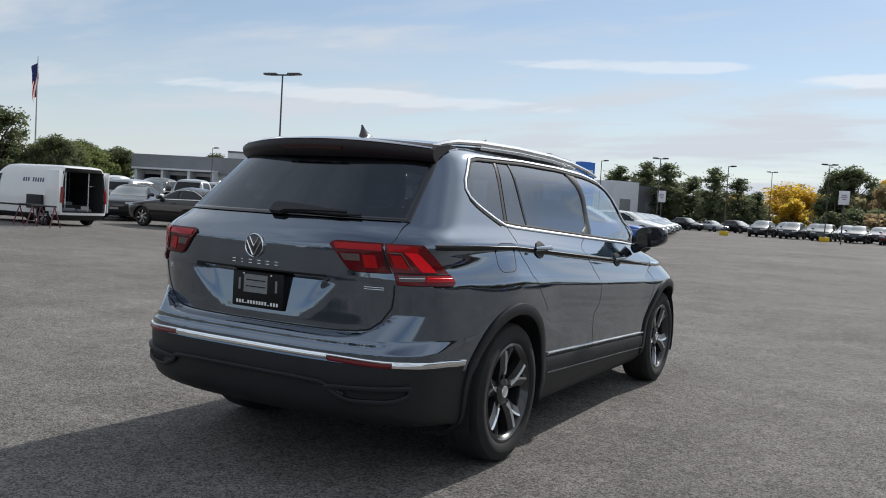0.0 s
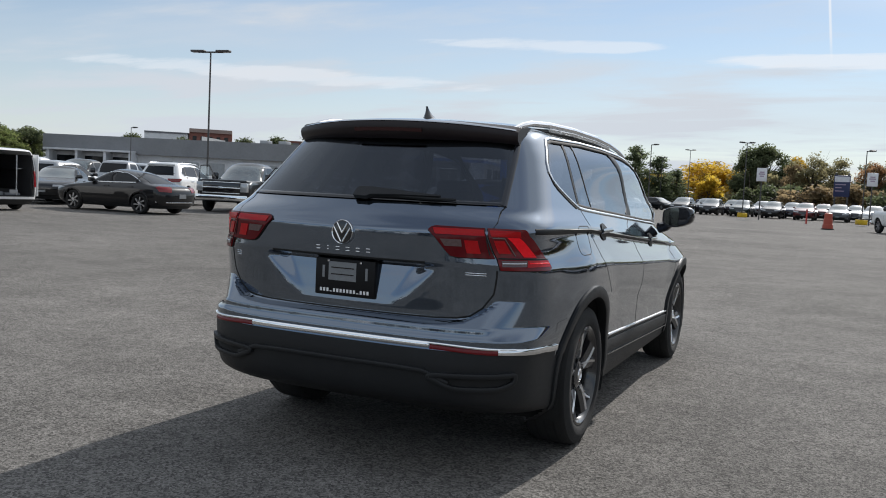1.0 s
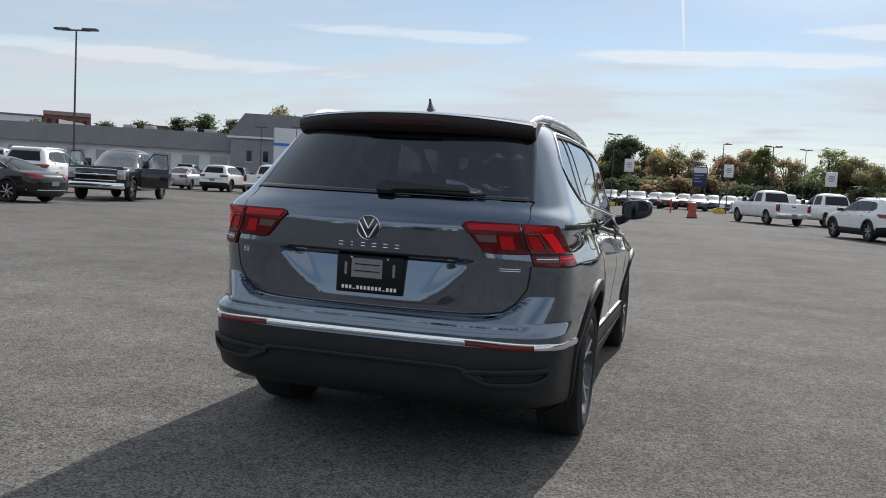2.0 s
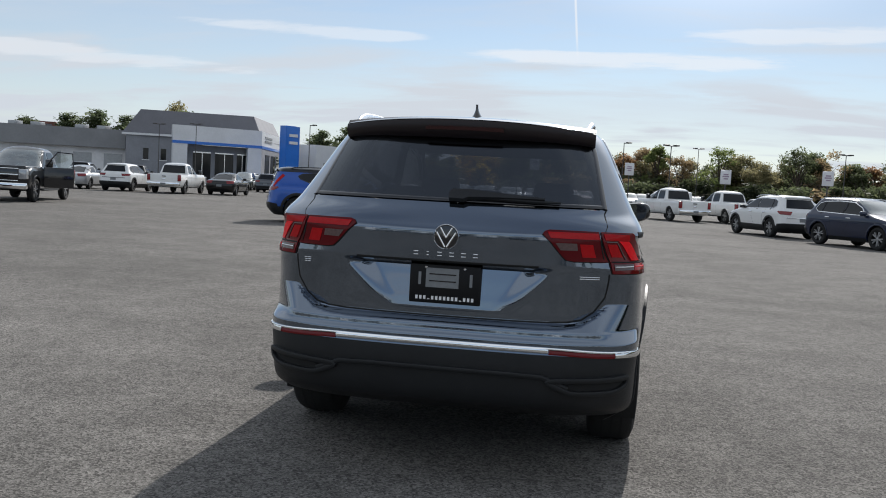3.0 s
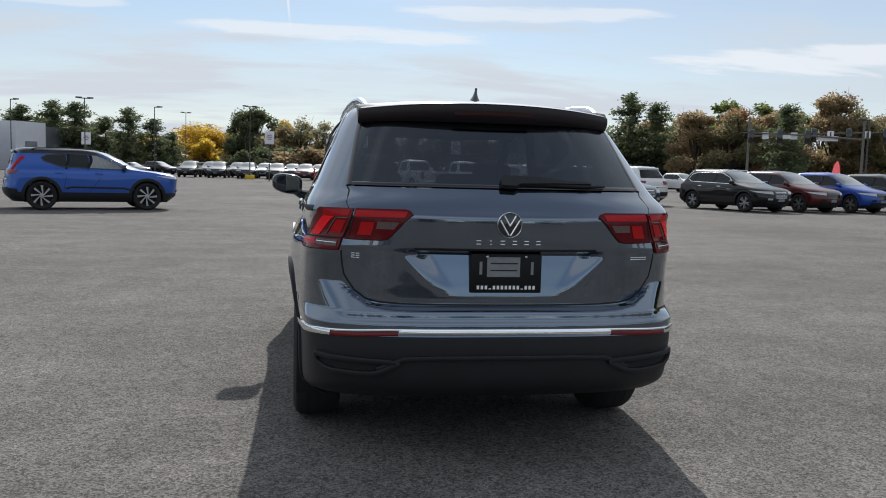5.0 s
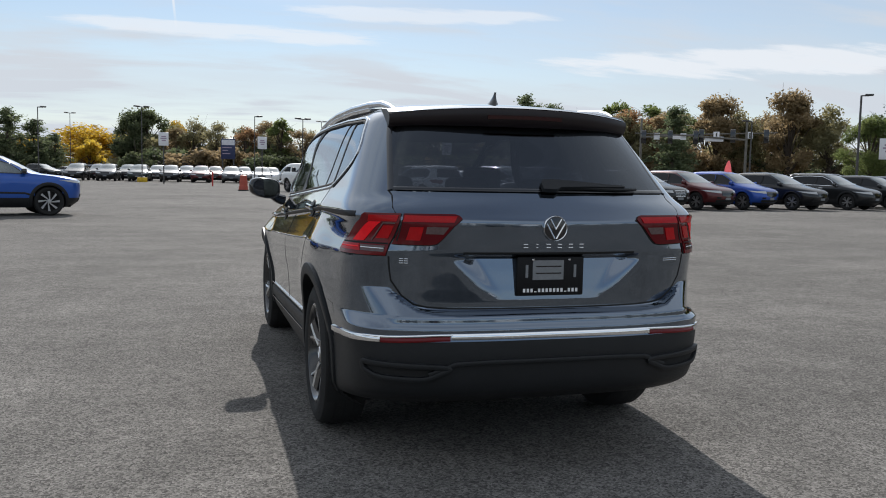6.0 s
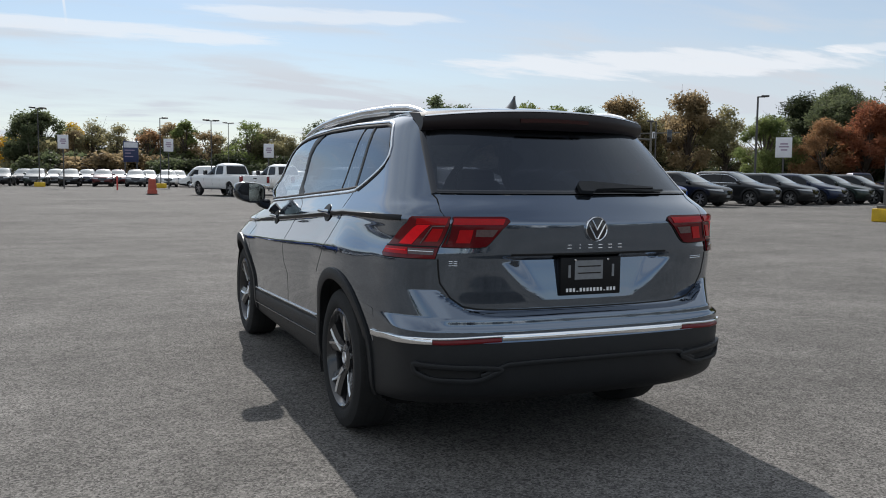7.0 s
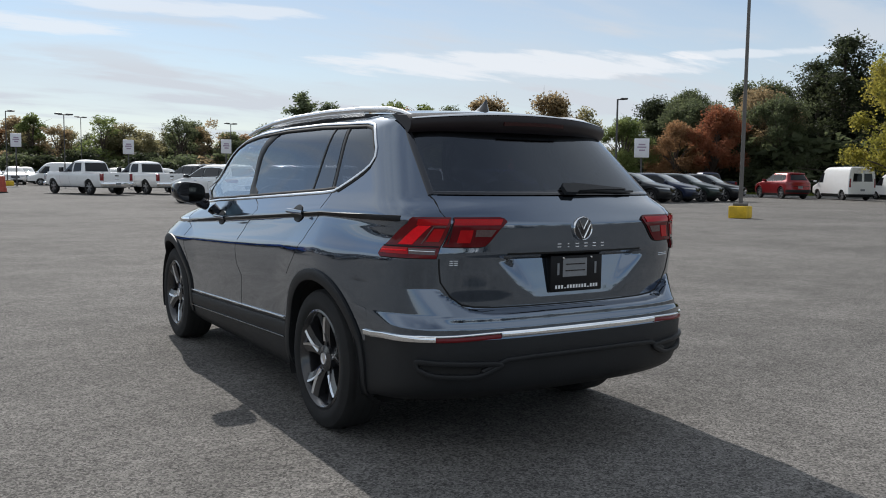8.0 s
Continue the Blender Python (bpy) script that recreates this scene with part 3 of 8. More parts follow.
def gate_line(x):
    """Height of the tailgate's lower edge at a half width, and how far it is tilted there."""
    for (x0, z0), (x1, z1) in zip(GATE, GATE[1:]):
        if x0 <= x <= x1:
            return z0 + (z1 - z0) * (x - x0) / (x1 - x0), math.hypot(1.0, (z1 - z0) / (x1 - x0))
    return (0.700, 1.0) if x < GATE[0][0] else (0.9, 1.0)


def tail_shape(S, p, z):
    """The hollow round the plate, and the bumper's shoulder that stands out round the shut tailgate and dies away into the corners."""
    c = S.plain(p, z)
    if abs(p) > 1:
        return c
    if 0.640 < z < 0.805:
        low = S.plain(p, 0.689)
        out = 0.85 * smooth01(0.66, 0.80, abs(low.x))
        top = S.plain(p, 0.735)
        low = Vector((low.x + (top.x - low.x) * out, low.y + (top.y - low.y) * out, 0.689))
        if z > 0.689:
            gate, slant = gate_line(abs(c.x))
            k = smooth01(-0.006, 0.006, (gate - z) / slant)
            c = c.lerp(low.lerp(S.plain(p, 0.805), (z - 0.689) / 0.116), k)
        else:
            c = c.lerp(S.plain(p, 0.640).lerp(low, (z - 0.640) / 0.049), smooth01(0.0, 0.3, out))
    c.y += plate_dent(abs(c.x), z)
    return c


def arch_flare(y, z, w):
    """The wings swell gently towards the wheel arches, and the body narrows towards the tail."""
    d = min(math.hypot(y - a, z - 0.355) for a in (H_REAR_AXLE, H_FRONT_AXLE))
    w += 0.018 * smooth01(0.85, 0.45, y) * smooth01(0.88, 0.62, z)
    return w + 0.016 * smooth01(0.74, 0.42, d) * smooth01(0.50, 0.78, z) - 0.050 * smooth01(1.0, 0.25, y) * smooth01(1.16, 0.98, z)


HERO = Shell(
    w=[(0.20, 0.80), (0.26, 0.86), (0.36, 0.880), (0.50, 0.884), (0.58, 0.890), (0.62, 0.8935), (0.70, 0.9005), (0.80, 0.9065), (0.90, 0.909), (0.935, 0.907), (0.955, 0.901), (0.98, 0.891), (1.06, 0.862), (1.092, 0.852), (1.104, 0.861), (1.116, 0.859),
       (1.145, 0.844), (1.18, 0.824), (1.21, 0.808), (1.255, 0.788), (1.30, 0.769), (1.40, 0.728), (1.50, 0.684), (1.555, 0.652), (1.585, 0.622), (1.61, 0.575), (1.63, 0.50), (1.645, 0.38), (1.655, 0.20), (1.658, 0.01)],
    r=[(0.20, 0.34), (0.275, 0.24), (0.295, 0.13), (0.315, 0.075), (0.36, 0.004), (0.41, -0.018), (0.46, -0.026), (0.54, -0.034), (0.59, -0.032), (0.605, -0.028), (0.628, -0.026), (0.640, -0.025), (0.661, -0.014), (0.689, -0.010), (0.699, 0.022), (0.72, 0.046), (0.80, 0.036),
       (0.88, 0.024), (0.94, 0.015), (0.965, 0.0095), (1.02, 0.0085), (1.07, 0.0085), (1.088, 0.0090), (1.096, 0.0125), (1.104, 0.0195), (1.12, 0.036), (1.16, 0.074), (1.21, 0.124), (1.35, 0.262), (1.50, 0.405), (1.56, 0.463), (1.59, 0.50), (1.62, 0.60), (1.64, 0.80), (1.652, 1.15), (1.658, 1.9)],
    f=[(0.20, 4.20), (0.30, 4.50), (0.45, 4.62), (0.70, 4.66), (0.82, 4.62), (0.90, 4.50), (0.96, 4.36), (1.00, 4.22), (1.04, 4.02), (1.08, 3.86), (1.20, 3.68), (1.35, 3.42), (1.50, 3.10),
       (1.58, 2.84), (1.62, 2.60), (1.645, 2.28), (1.658, 1.95)],
    rear=(0.555, 5.0), front=(0.95, 2.4), rear_top=(0.44, 2.6), front_top=(0.55, 2.8), z_split=1.14, tilt=0.067, shape=tail_shape, rear_low=(0.46, 3.4), z_low=0.697, flare=arch_flare, crown=0.11)

def belt(y):
    return 1.212 - 0.054 * (y - 1.0)


# side glass, as (length, height)
DAYLIGHT = [(3.30, 1.085), (2.7, 1.118), (2.1, 1.150), (1.5, 1.182), (1.10, 1.204), (0.985, 1.214), (0.93, 1.232), (0.73, 1.318), (0.685, 1.348), (0.670, 1.385), (0.695, 1.43), (0.79, 1.520), (0.825, 1.548),
            (0.90, 1.561), (1.5, 1.577), (2.0, 1.574), (2.4, 1.556), (2.7, 1.522), (2.85, 1.480), (3.00, 1.395), (3.15, 1.26)]
REAR_GLASS = [(-0.665, 1.214), (0.665, 1.214), (0.632, 1.37), (0.585, 1.545), (-0.585, 1.545), (-0.632, 1.37)]


def sill_line(y):
    return 0.497 - 0.036 * (y - 1.45)


def in_arch(y, z, rad):
    return min(math.hypot(y - a, z - 0.355) for a in (H_REAR_AXLE, H_FRONT_AXLE)) < rad


def hero_hole(c, p, z):
    if z < 0.285 and abs(p) < 0.9 and c.y < 0.5:
        return True
    if z < 0.80 and 0.5 < abs(p) < 2.75 and in_arch(c.y, z, 0.418):
        return True
    if 1.07 < z < 1.57 and 0.6 < abs(p) < 2.8 and in_poly(c.y, z, DAYLIGHT):
        return True
    if 1.2 < z < 1.53 and abs(p) < 1 and in_poly(c.x, z, [(x * 0.97, zz) for x, zz in REAR_GLASS]):
        return True
    return abs(p) > 2.3 and 1.11 < z < 1.56


def lower_zone(c, p, z):
    if abs(p) < 1.02 and c.y < 0.62:
        return z < 0.598 - 0.03 * smooth01(0.08, 0.5, c.y)
    return z < sill_line(c.y)


def make_wheel(parent, name, x, y, z, side, rad=0.352, rim=0.243, width=0.225, spokes=5, cut=M_RIMCUT, dark=M_RIMBLK, seg=48, spin=0.0, fine=True):
    """A tyre with a rim under it; the outer face looks to side."""
    m = Matrix.Translation((x, y, z)) @ Matrix.Diagonal((side, 1, 1, 1))
    h = width / 2
    bm = bmesh.new()
    lathe(bm, [(rim - 0.004, -h * 0.80), (rim + 0.012, -h * 0.92), (rim + 0.05, -h), (rad - 0.045, -h * 0.98), (rad - 0.012, -h * 0.86), (rad - 0.001, -h * 0.70), (rad, -h * 0.2), (rad, h * 0.2), (rad - 0.001, h * 0.70),
               (rad - 0.012, h * 0.86), (rad - 0.045, h * 0.98), (rim + 0.05, h), (rim + 0.022, h * 0.97), (rim + 0.010, h * 0.90), (rim - 0.004, h * 0.80)], seg, m)
    tyre = part("tyre", bm, M_RUBBER, parent)
    if fine:
        # tread grooves
        for gx in (-0.45, -0.05, 0.35):
            bm = bmesh.new()
            lathe(bm, [(rad + 0.0006, h * gx), (rad + 0.0006, h * gx + 0.009)], seg, m)
            part("groove", bm, M_GAP, tyre)
    bm = bmesh.new()
    lathe(bm, [(rim + 0.006, h * 0.90), (rim - 0.006, h * 0.93), (rim - 0.018, h * 0.84), (rim - 0.03, h * 0.55), (rim - 0.035, -h * 0.5), (rim - 0.01, -h * 0.85)], seg, m)
    rings = lathe(bm, [(rim - 0.034, -h * 0.25), (0.05, -h * 0.2)], seg, m)
    rim_ob = part("rim", bm, dark, parent)
    # hub
    bm = bmesh.new()
    rg = lathe(bm, [(0.075, h * 0.30), (0.068, h * 0.62), (0.036, h * 0.70), (0.034, h * 0.66)], 24, m)
    disc(bm, rg[-1])
    part("hub", bm, dark, rim_ob)
    if fine:
        bm = bmesh.new()
        rg = lathe(bm, [(0.033, h * 0.66), (0.030, h * 0.73), (0.027, h * 0.735), (0.026, h * 0.70)], 24, m)
        disc(bm, rg[-1])
        part("centre_cap", bm, cut, rim_ob)
    for i in range(spokes):
        a0 = 2 * math.pi * i / spokes + spin
        bm, bc = bmesh.new(), bmesh.new()
        for sgn in (-1, 1):
            # each spoke is a pair of blades that part towards the rim
            rows, crow = [], []
            for t in linspace(0, 1, 6):
                rr = 0.055 + (rim - 0.022 - 0.055) * t
                ac = a0 + sgn * (0.10 + 0.17 * t * t)
                hw = (0.036 + 0.004 * t) / rr * 0.62
                face = h * (0.62 + 0.26 * t)
                row = []
                for da, fx in ((-hw * sgn, face - 0.004), (hw * sgn, face - 0.018), (hw * sgn, face - 0.06), (-hw * sgn, face - 0.06)):
                    row.append(bm.verts.new(m @ Vector((fx, rr * math.cos(ac + da), rr * math.sin(ac + da)))))
                rows.append(row)
                if t > 0.1:
                    crow.append([bc.verts.new(m @ Vector((fx, rr * math.cos(ac + da), rr * math.sin(ac + da)))) for da, fx in ((-hw * sgn * 1.05, face - 0.001), (-hw * sgn * (0.30 + 0.25 * t), face - 0.006), (-hw * sgn * (0.30 + 0.25 * t), face - 0.02), (-hw * sgn * 1.05, face - 0.02))])
            for q in (rows, crow):
                b = bm if q is rows else bc
                for u, v in zip(q, q[1:]):
                    for k in range(4):
                        b.faces.new((u[k], u[(k + 1) % 4], v[(k + 1) % 4], v[k]))
                b.faces.new(q[0]); b.faces.new(q[-1])
        sp = part("spoke", bm, dark, rim_ob, smooth=25)
        part("spoke_face", bc, cut, rim_ob, smooth=25)
    return tyre


def hero_car():
    S = HERO
    car = thing("crossover", "grey metallic crossover parked on the asphalt, tailgate shut", "car")
    half = linspace(0, 0.5, 72) + linspace(0.5, 1, 44)[1:] + linspace(1, 2, 130)[1:] + linspace(2, 3, 36)[1:]
    ps = [-p for p in reversed(half[1:])] + half
    zs = sorted(set(linspace(0.20, 0.62, 30) + linspace(0.62, 0.72, 22) + linspace(0.72, 0.82, 34) + linspace(0.82, 0.94, 12) + linspace(0.94, 0.97, 9) + linspace(0.97, 1.05, 8) + linspace(1.05, 1.15, 24) + linspace(1.15, 1.22, 8) + linspace(1.22, 1.56, 26) + linspace(1.56, 1.658, 16)))
    part("body_shell", skin(S, ps, zs, lambda c, p, z: not hero_hole(c, p, z) and not lower_zone(c, p, z)), M_GREY, car, smooth=50)
    part("lower_cladding", skin(S, ps, [z for z in zs if z < 0.7], lambda c, p, z: not hero_hole(c, p, z) and lower_zone(c, p, z)), M_CLAD, car, "dark textured plastic lower trim")
    # lining of the cabin, and the floor
    def lining_keep(c, p, z):
        return not hero_hole(c, p, z)
    part("cabin_lining", skin(S, ps[::2], [z for z in zs[::2] if z > 1.12], lining_keep, -0.035), M_DARK, car, smooth=0)
    bm = box_bm((-0.60, 0.55, 0.24), (0.60, 4.1, 0.30), 0.02)
    part("underbody", bm, M_UNDER, car)
    part("load_floor", box_bm((-0.76, 0.55, 0.62), (0.76, 3.5, 0.66)), M_DARK, car)
    part("dashboard", box_bm((-0.72, 3.0, 0.72), (0.72, 3.45, 1.05), 0.06, 3), M_DARK, car)
    for x in (-0.38, 0.38):
        seat(car, x, 2.15)
    for x in (-0.45, 0.0, 0.45):
        seat(car, x, 1.30, 0.95)
    bm = bmesh.new()
    mw = Matrix.Translation((-0.38, 2.86, 1.04)) @ Matrix.Rotation(radians(-25), 4, "X")
    tube(bm, [mw @ Vector((0.18 * math.cos(a), 0, 0.18 * math.sin(a))) for a in linspace(0, 2 * math.pi, 25)], 0.016, 6, False)
    wheel = part("steering_wheel", bm, M_GLOSS, car)
    part("airbag_boss", box_bm((-0.46, 2.84, 0.98), (-0.30, 2.90, 1.08), 0.02), M_DARK, wheel)

    # glass
    pg = [(S.px(x, z), z) for x, z in REAR_GLASS]
    glass = part("rear_window", patch(S, pg, 0.004, 0.008, 0.05, 0.03), M_TINTR, car)
    glass.visible_shadow = False
    # black print round the rear glass
    part("glass_border", strip(S, [pg[1], pg[2], pg[3]], 0.030, 0.0055, 0.006, bm=strip(S, [pg[0], pg[5], pg[4]], 0.030, 0.0055, 0.006, bm=strip(S, [(pg[0][0] * (1 - t) + pg[1][0] * t, 1.222) for t in linspace(0, 1, 9)], 0.022, 0.0055, 0.006))), M_GLOSS, glass)
    part("windscreen", patch(S, [(2.28, 1.10), (3.0, 1.10), (3.0, 1.57), (2.28, 1.57)], 0.004, 0.008, 0.1, 0.1, bm=patch(S, [(-2.28, 1.10), (-3.0, 1.10), (-3.0, 1.57), (-2.28, 1.57)], 0.004, 0.008, 0.1, 0.1)), M_CLEAR, car).visible_shadow = False

    for s in (1, -1):
        q = lambda y, z: (S.py(y, z, s), z)
        # panes: front door, rear door, fixed pane, quarter pane
        top = lambda y: max(zz for zz in linspace(1.1, 1.6, 101) if in_poly(y, zz, DAYLIGHT)) if 0.7 < y < 3.28 else 1.2
        def pane(name, y0, y1, lean0, lean1, m):
            n = 9
            low = [(y0 + (y1 - y0) * t, max(belt(y0 + (y1 - y0) * t), 1.0)) for t in linspace(0, 1, n)]
            up = []
            for t in linspace(1, 0, n):
                y = (y0 + lean0) * (1 - t) + (y1 + lean1) * t
                up.append((y, top(y)))
            pts = [q(y, z) for y, z in low + up]
            ob = part(name, patch(S, pts, -0.004, 0.006, 0.06, 0.06), m, car)
            ob.visible_shadow = False
            return ob
        # front pane follows the roof bow
        fp = [(2.20, 1.147), (2.6, 1.125), (3.26, 1.09), (3.15, 1.25), (3.00, 1.39), (2.85, 1.475), (2.7, 1.518), (2.4, 1.552), (2.11, 1.57)]
        part("front_door_glass", patch(S, [q(y, z) for y, z in fp], -0.004, 0.006, 0.06, 0.06), M_CLEAR, car).visible_shadow = False
        pane("rear_door_glass", 1.29, 2.15, 0.0, -0.04, M_TINT)
        pane("fixed_glass", 1.03, 1.26, 0.11, 0.0, M_TINT)
        qp = [(0.985, 1.218), (0.93, 1.234), (0.73, 1.320), (0.687, 1.350), (0.673, 1.385), (0.697, 1.43), (0.79, 1.518), (0.825, 1.545), (0.90, 1.559), (1.10, 1.566)]
        part("quarter_glass", patch(S, [q(y, z) for y, z in qp], -0.004, 0.006, 0.06, 0.06), M_TINT, car).visible_shadow = False
        # black pillars between the panes
        for y0, y1, w in ((2.185, 2.135, 0.085), (1.275, 1.275, 0.020), (1.005, 1.115, 0.034)):
            part("window_pillar", strip(S, [q(y0, belt(y0) + 0.004), q(y1, top(y1) + 0.002)], w, -0.0015, 0.02), M_PILLAR, car)
        # bright frame round the side glass
        frame_line = [q(y, z) for y, z in DAYLIGHT]
        part("window_trim", strip(S, frame_line, 0.015, 0.007, 0.02, closed=True, step=0.05), M_SATIN, car, "bright metal trim round the side windows")
        part("window_seal", strip(S, [q(y, z + (0.016 if z < 1.3 and y > 0.95 else -0.016)) for y, z in DAYLIGHT], 0.016, 0.004, 0.02, closed=True, step=0.05), M_GAP, car)
        # black strip for the shade under the flank's crease, seams of the doors
        part("flank_crease", strip(S, [q(y, 1.099 - 0.067 * max(0, y - 1.0) + 0.010 * smooth01(0.9, 0.3, y) if y > 0.9 else 1.099 + 0.012 * (0.9 - y) / 0.6) for y in linspace(0.262, 3.42, 34)], 0.026, 0.0015, 0.006), M_PILLAR, car)
        part("door_seam", strip(S, [q(1.00, 1.205), q(1.08, 1.08), q(1.16, 0.96), q(1.27, 0.85), q(1.36, 0.76)], 0.006, 0.0012, 0.006), M_GAP, car)
        part("door_seam", strip(S, [q(2.16, 1.145), q(2.17, 0.95), q(2.19, 0.70), q(2.20, 0.50), q(2.21, 0.34)], 0.006, 0.0012, 0.006), M_GAP, car)
        part("door_seam", strip(S, [q(3.32, 1.06), q(3.36, 0.90), q(3.36, 0.70), q(3.30, 0.45)], 0.006, 0.0012, 0.006), M_GAP, car)
        # sill trim
        part("sill_trim", strip(S, [q(y, sill_line(y) + 0.006) for y in linspace(1.46, 3.34, 20)], 0.008, 0.010, 0.016), M_SATIN, car)
        part("sill_line", strip(S, [q(y, sill_line(y) - 0.105) for y in linspace(1.46, 3.34, 20)], 0.007, 0.012, 0.012), M_RIMBLK, car)
        part("sill_moulding", strip(S, [q(y, sill_line(y) - 0.055) for y in linspace(1.44, 3.36, 20)], 0.075, 0.008, 0.02), M_CLAD, car)
        # arch trims
        for a in (H_REAR_AXLE, H_FRONT_AXLE):
            arc = []
            for t in linspace(-22, 190, 44):
                y, z = a + 0.440 * math.cos(radians(t)), 0.355 + 0.440 * math.sin(radians(t))
                arc.append(q(y, max(0.205, z)))
            part("arch_trim", strip(S, arc, 0.058, 0.012, 0.05), M_CLAD, car)
            # inner liner
            bm = bmesh.new()
            rows = []
            for t in linspace(-25, 205, 30):
                y, z = a + 0.425 * math.cos(radians(t)), max(0.2, 0.355 + 0.425 * math.sin(radians(t)))
                rows.append((bm.verts.new((s * 0.52, y, z)), bm.verts.new((s * 0.885, y, z))))
            for u, v in zip(rows, rows[1:]):
                bm.faces.new((u[0], u[1], v[1], v[0]))
            bm.faces.new([r[0] for r in rows])
            part("arch_liner", bm, M_UNDER, car)
        for a in (H_REAR_AXLE, H_FRONT_AXLE):
            make_wheel(car, "wheel", s * 0.783, a, WHEEL_Z, s, rad=0.357, rim=0.250, width=0.235, spin=0.35 if a < 2 else 0.9)
        handle(car, S, s, 1.34, 1.086)
        handle(car, S, s, 2.68, 0.998)
        mirror(car, s)
        roof_rail(car, s)
        # badge on the wing
        part("wing_badge", strip(S, [q(3.44, 0.952), q(3.62, 0.945)], 0.022, 0.006, 0.01), M_CHROME, car)
    # filler flap
    q = lambda y, z: (S.py(y, z, 1), z)
    flap = rounded([(1.02, 1.125), (0.80, 1.128), (0.80, 0.985), (0.98, 0.985)], 0.05)
    part("filler_flap", strip(S, [q(y, z) for y, z in flap], 0.005, 0.0012, 0.005, closed=True, step=0.02), M_GAP, car)
    tail_details(car)
    return car


def seat(car, x, y, k=1.0):
    back = bevelled(box_bm((x - 0.23, y - 0.10, 0.62), (x + 0.23, y + 0.02, 1.12 * k)), 0.05, 3)
    part("seat_back", back, M_DARK, car)
    part("seat_cushion", bevelled(box_bm((x - 0.24, y - 0.02, 0.50), (x + 0.24, y + 0.50, 0.66)), 0.05, 3), M_DARK, car)
    part("head_restraint", bevelled(box_bm((x - 0.13, y - 0.12, 1.16 * k), (x + 0.13, y - 0.03, 1.34 * k)), 0.04, 3), M_DARK, car)


def handle(car, S, s, y, z):
    line = [(S.py(yy, z + 0.006, s), z + 0.006) for yy in linspace(y - 0.115, y + 0.115, 7)]
    h = part("door_handle", strip(S, line, 0.024, 0.024, 0.014), M_GREY, car)
    # black patch paints the shade inside the handle's recess
    cup = [(S.py(y + 0.070 * math.cos(t), z + 0.046 * math.sin(t), s), z + 0.046 * math.sin(t)) for t in linspace(0, 2 * math.pi, 21)[:-1]]
    part("handle_cup", patch(S, cup, 0.0050, 0.007, 0.03, 0.02), M_PILLAR, h)


def mirror(car, s):
    """A rounded housing, cut flat behind, with its glass let in."""
    bm = bmesh.new()
    sq = lambda v, e: math.copysign(abs(v) ** e, v)
    rows = []
    for i in range(1, 16):
        u = -math.pi / 2 + math.pi * i / 16
        row = []
        for k in range(28):
            a = 2 * math.pi * k / 28
            x = sq(math.sin(u), 0.75)
            y, z = sq(math.cos(u), 0.55) * sq(math.cos(a), 0.7), sq(math.cos(u), 0.55) * sq(math.sin(a), 0.7)
            top = 1.0 - 0.22 * max(0.0, x)
            row.append(bm.verts.new((s * (0.975 + 0.112 * x), max(3.004 - 0.02 * x, 3.05 + 0.085 * y), 1.160 + 0.008 * x + 0.076 * z * (top if z < 0 else 1.0))))
        rows.append(row)
    for u, v in zip(rows, rows[1:]):
        for k in range(28):
            bm.faces.new((u[k], u[(k + 1) % 28], v[(k + 1) % 28], v[k]))
    bm.faces.new(rows[0]); bm.faces.new(rows[-1])
    # gloss black stands in for body paint in shade
    m = part("door_mirror", bm, M_GLOSS, car, "door mirror, its shaded body paint drawn gloss black")
    turn = Matrix.Translation((s * 0.970, 3.004, 1.160)) @ Matrix.Rotation(s * radians(10), 4, "Z")
    bm = bmesh.new()
    ring = [bm.verts.new(turn @ Vector((0.090 * sq(math.cos(a), 0.6), -0.004, 0.064 * sq(math.sin(a), 0.6)))) for a in linspace(0, 2 * math.pi, 25)[:-1]]
    bm.faces.new(ring)
    bmesh.ops.solidify(bm, geom=bm.faces[:], thickness=0.004)
    part("mirror_glass", bm, M_MIRROR, m)
    bm = bmesh.new()
    tube(bm, [(s * 0.83, 3.12, 1.070), (s * 0.88, 3.10, 1.085), (s * 0.93, 3.07, 1.115)], [0.040, 0.034, 0.026], 10)
    part("mirror_foot", bm, M_GLOSS, m)


def roof_rail(car, s):
    bm = bmesh.new()
    line = [(0.57, 0.60, 1.583), (0.580, 0.68, 1.606), (0.588, 0.80, 1.626), (0.596, 1.05, 1.640), (0.60, 1.5, 1.648), (0.602, 2.0, 1.642), (0.60, 2.35, 1.626), (0.598, 2.65, 1.597), (0.595, 2.85, 1.566)]
    tube(bm, [(s * x, y, z) for x, y, z in line], [0.010, 0.014, 0.016, 0.016, 0.016, 0.016, 0.015, 0.013, 0.010], 8)
    r = part("roof_rail", bm, M_SATIN, car, "silver roof rail")
    bm = bmesh.new()
    tube(bm, [(s * (x - 0.006), y, z - 0.020) for x, y, z in line[3:7]], 0.017, 6)
    part("rail_web", bm, M_SATIN, r)
    bm = bmesh.new()
    tube(bm, [(s * (x - 0.012), y, z - 0.034) for x, y, z in line[1:8]], 0.014, 6)
    part("rail_base", bm, M_PILLAR, r)


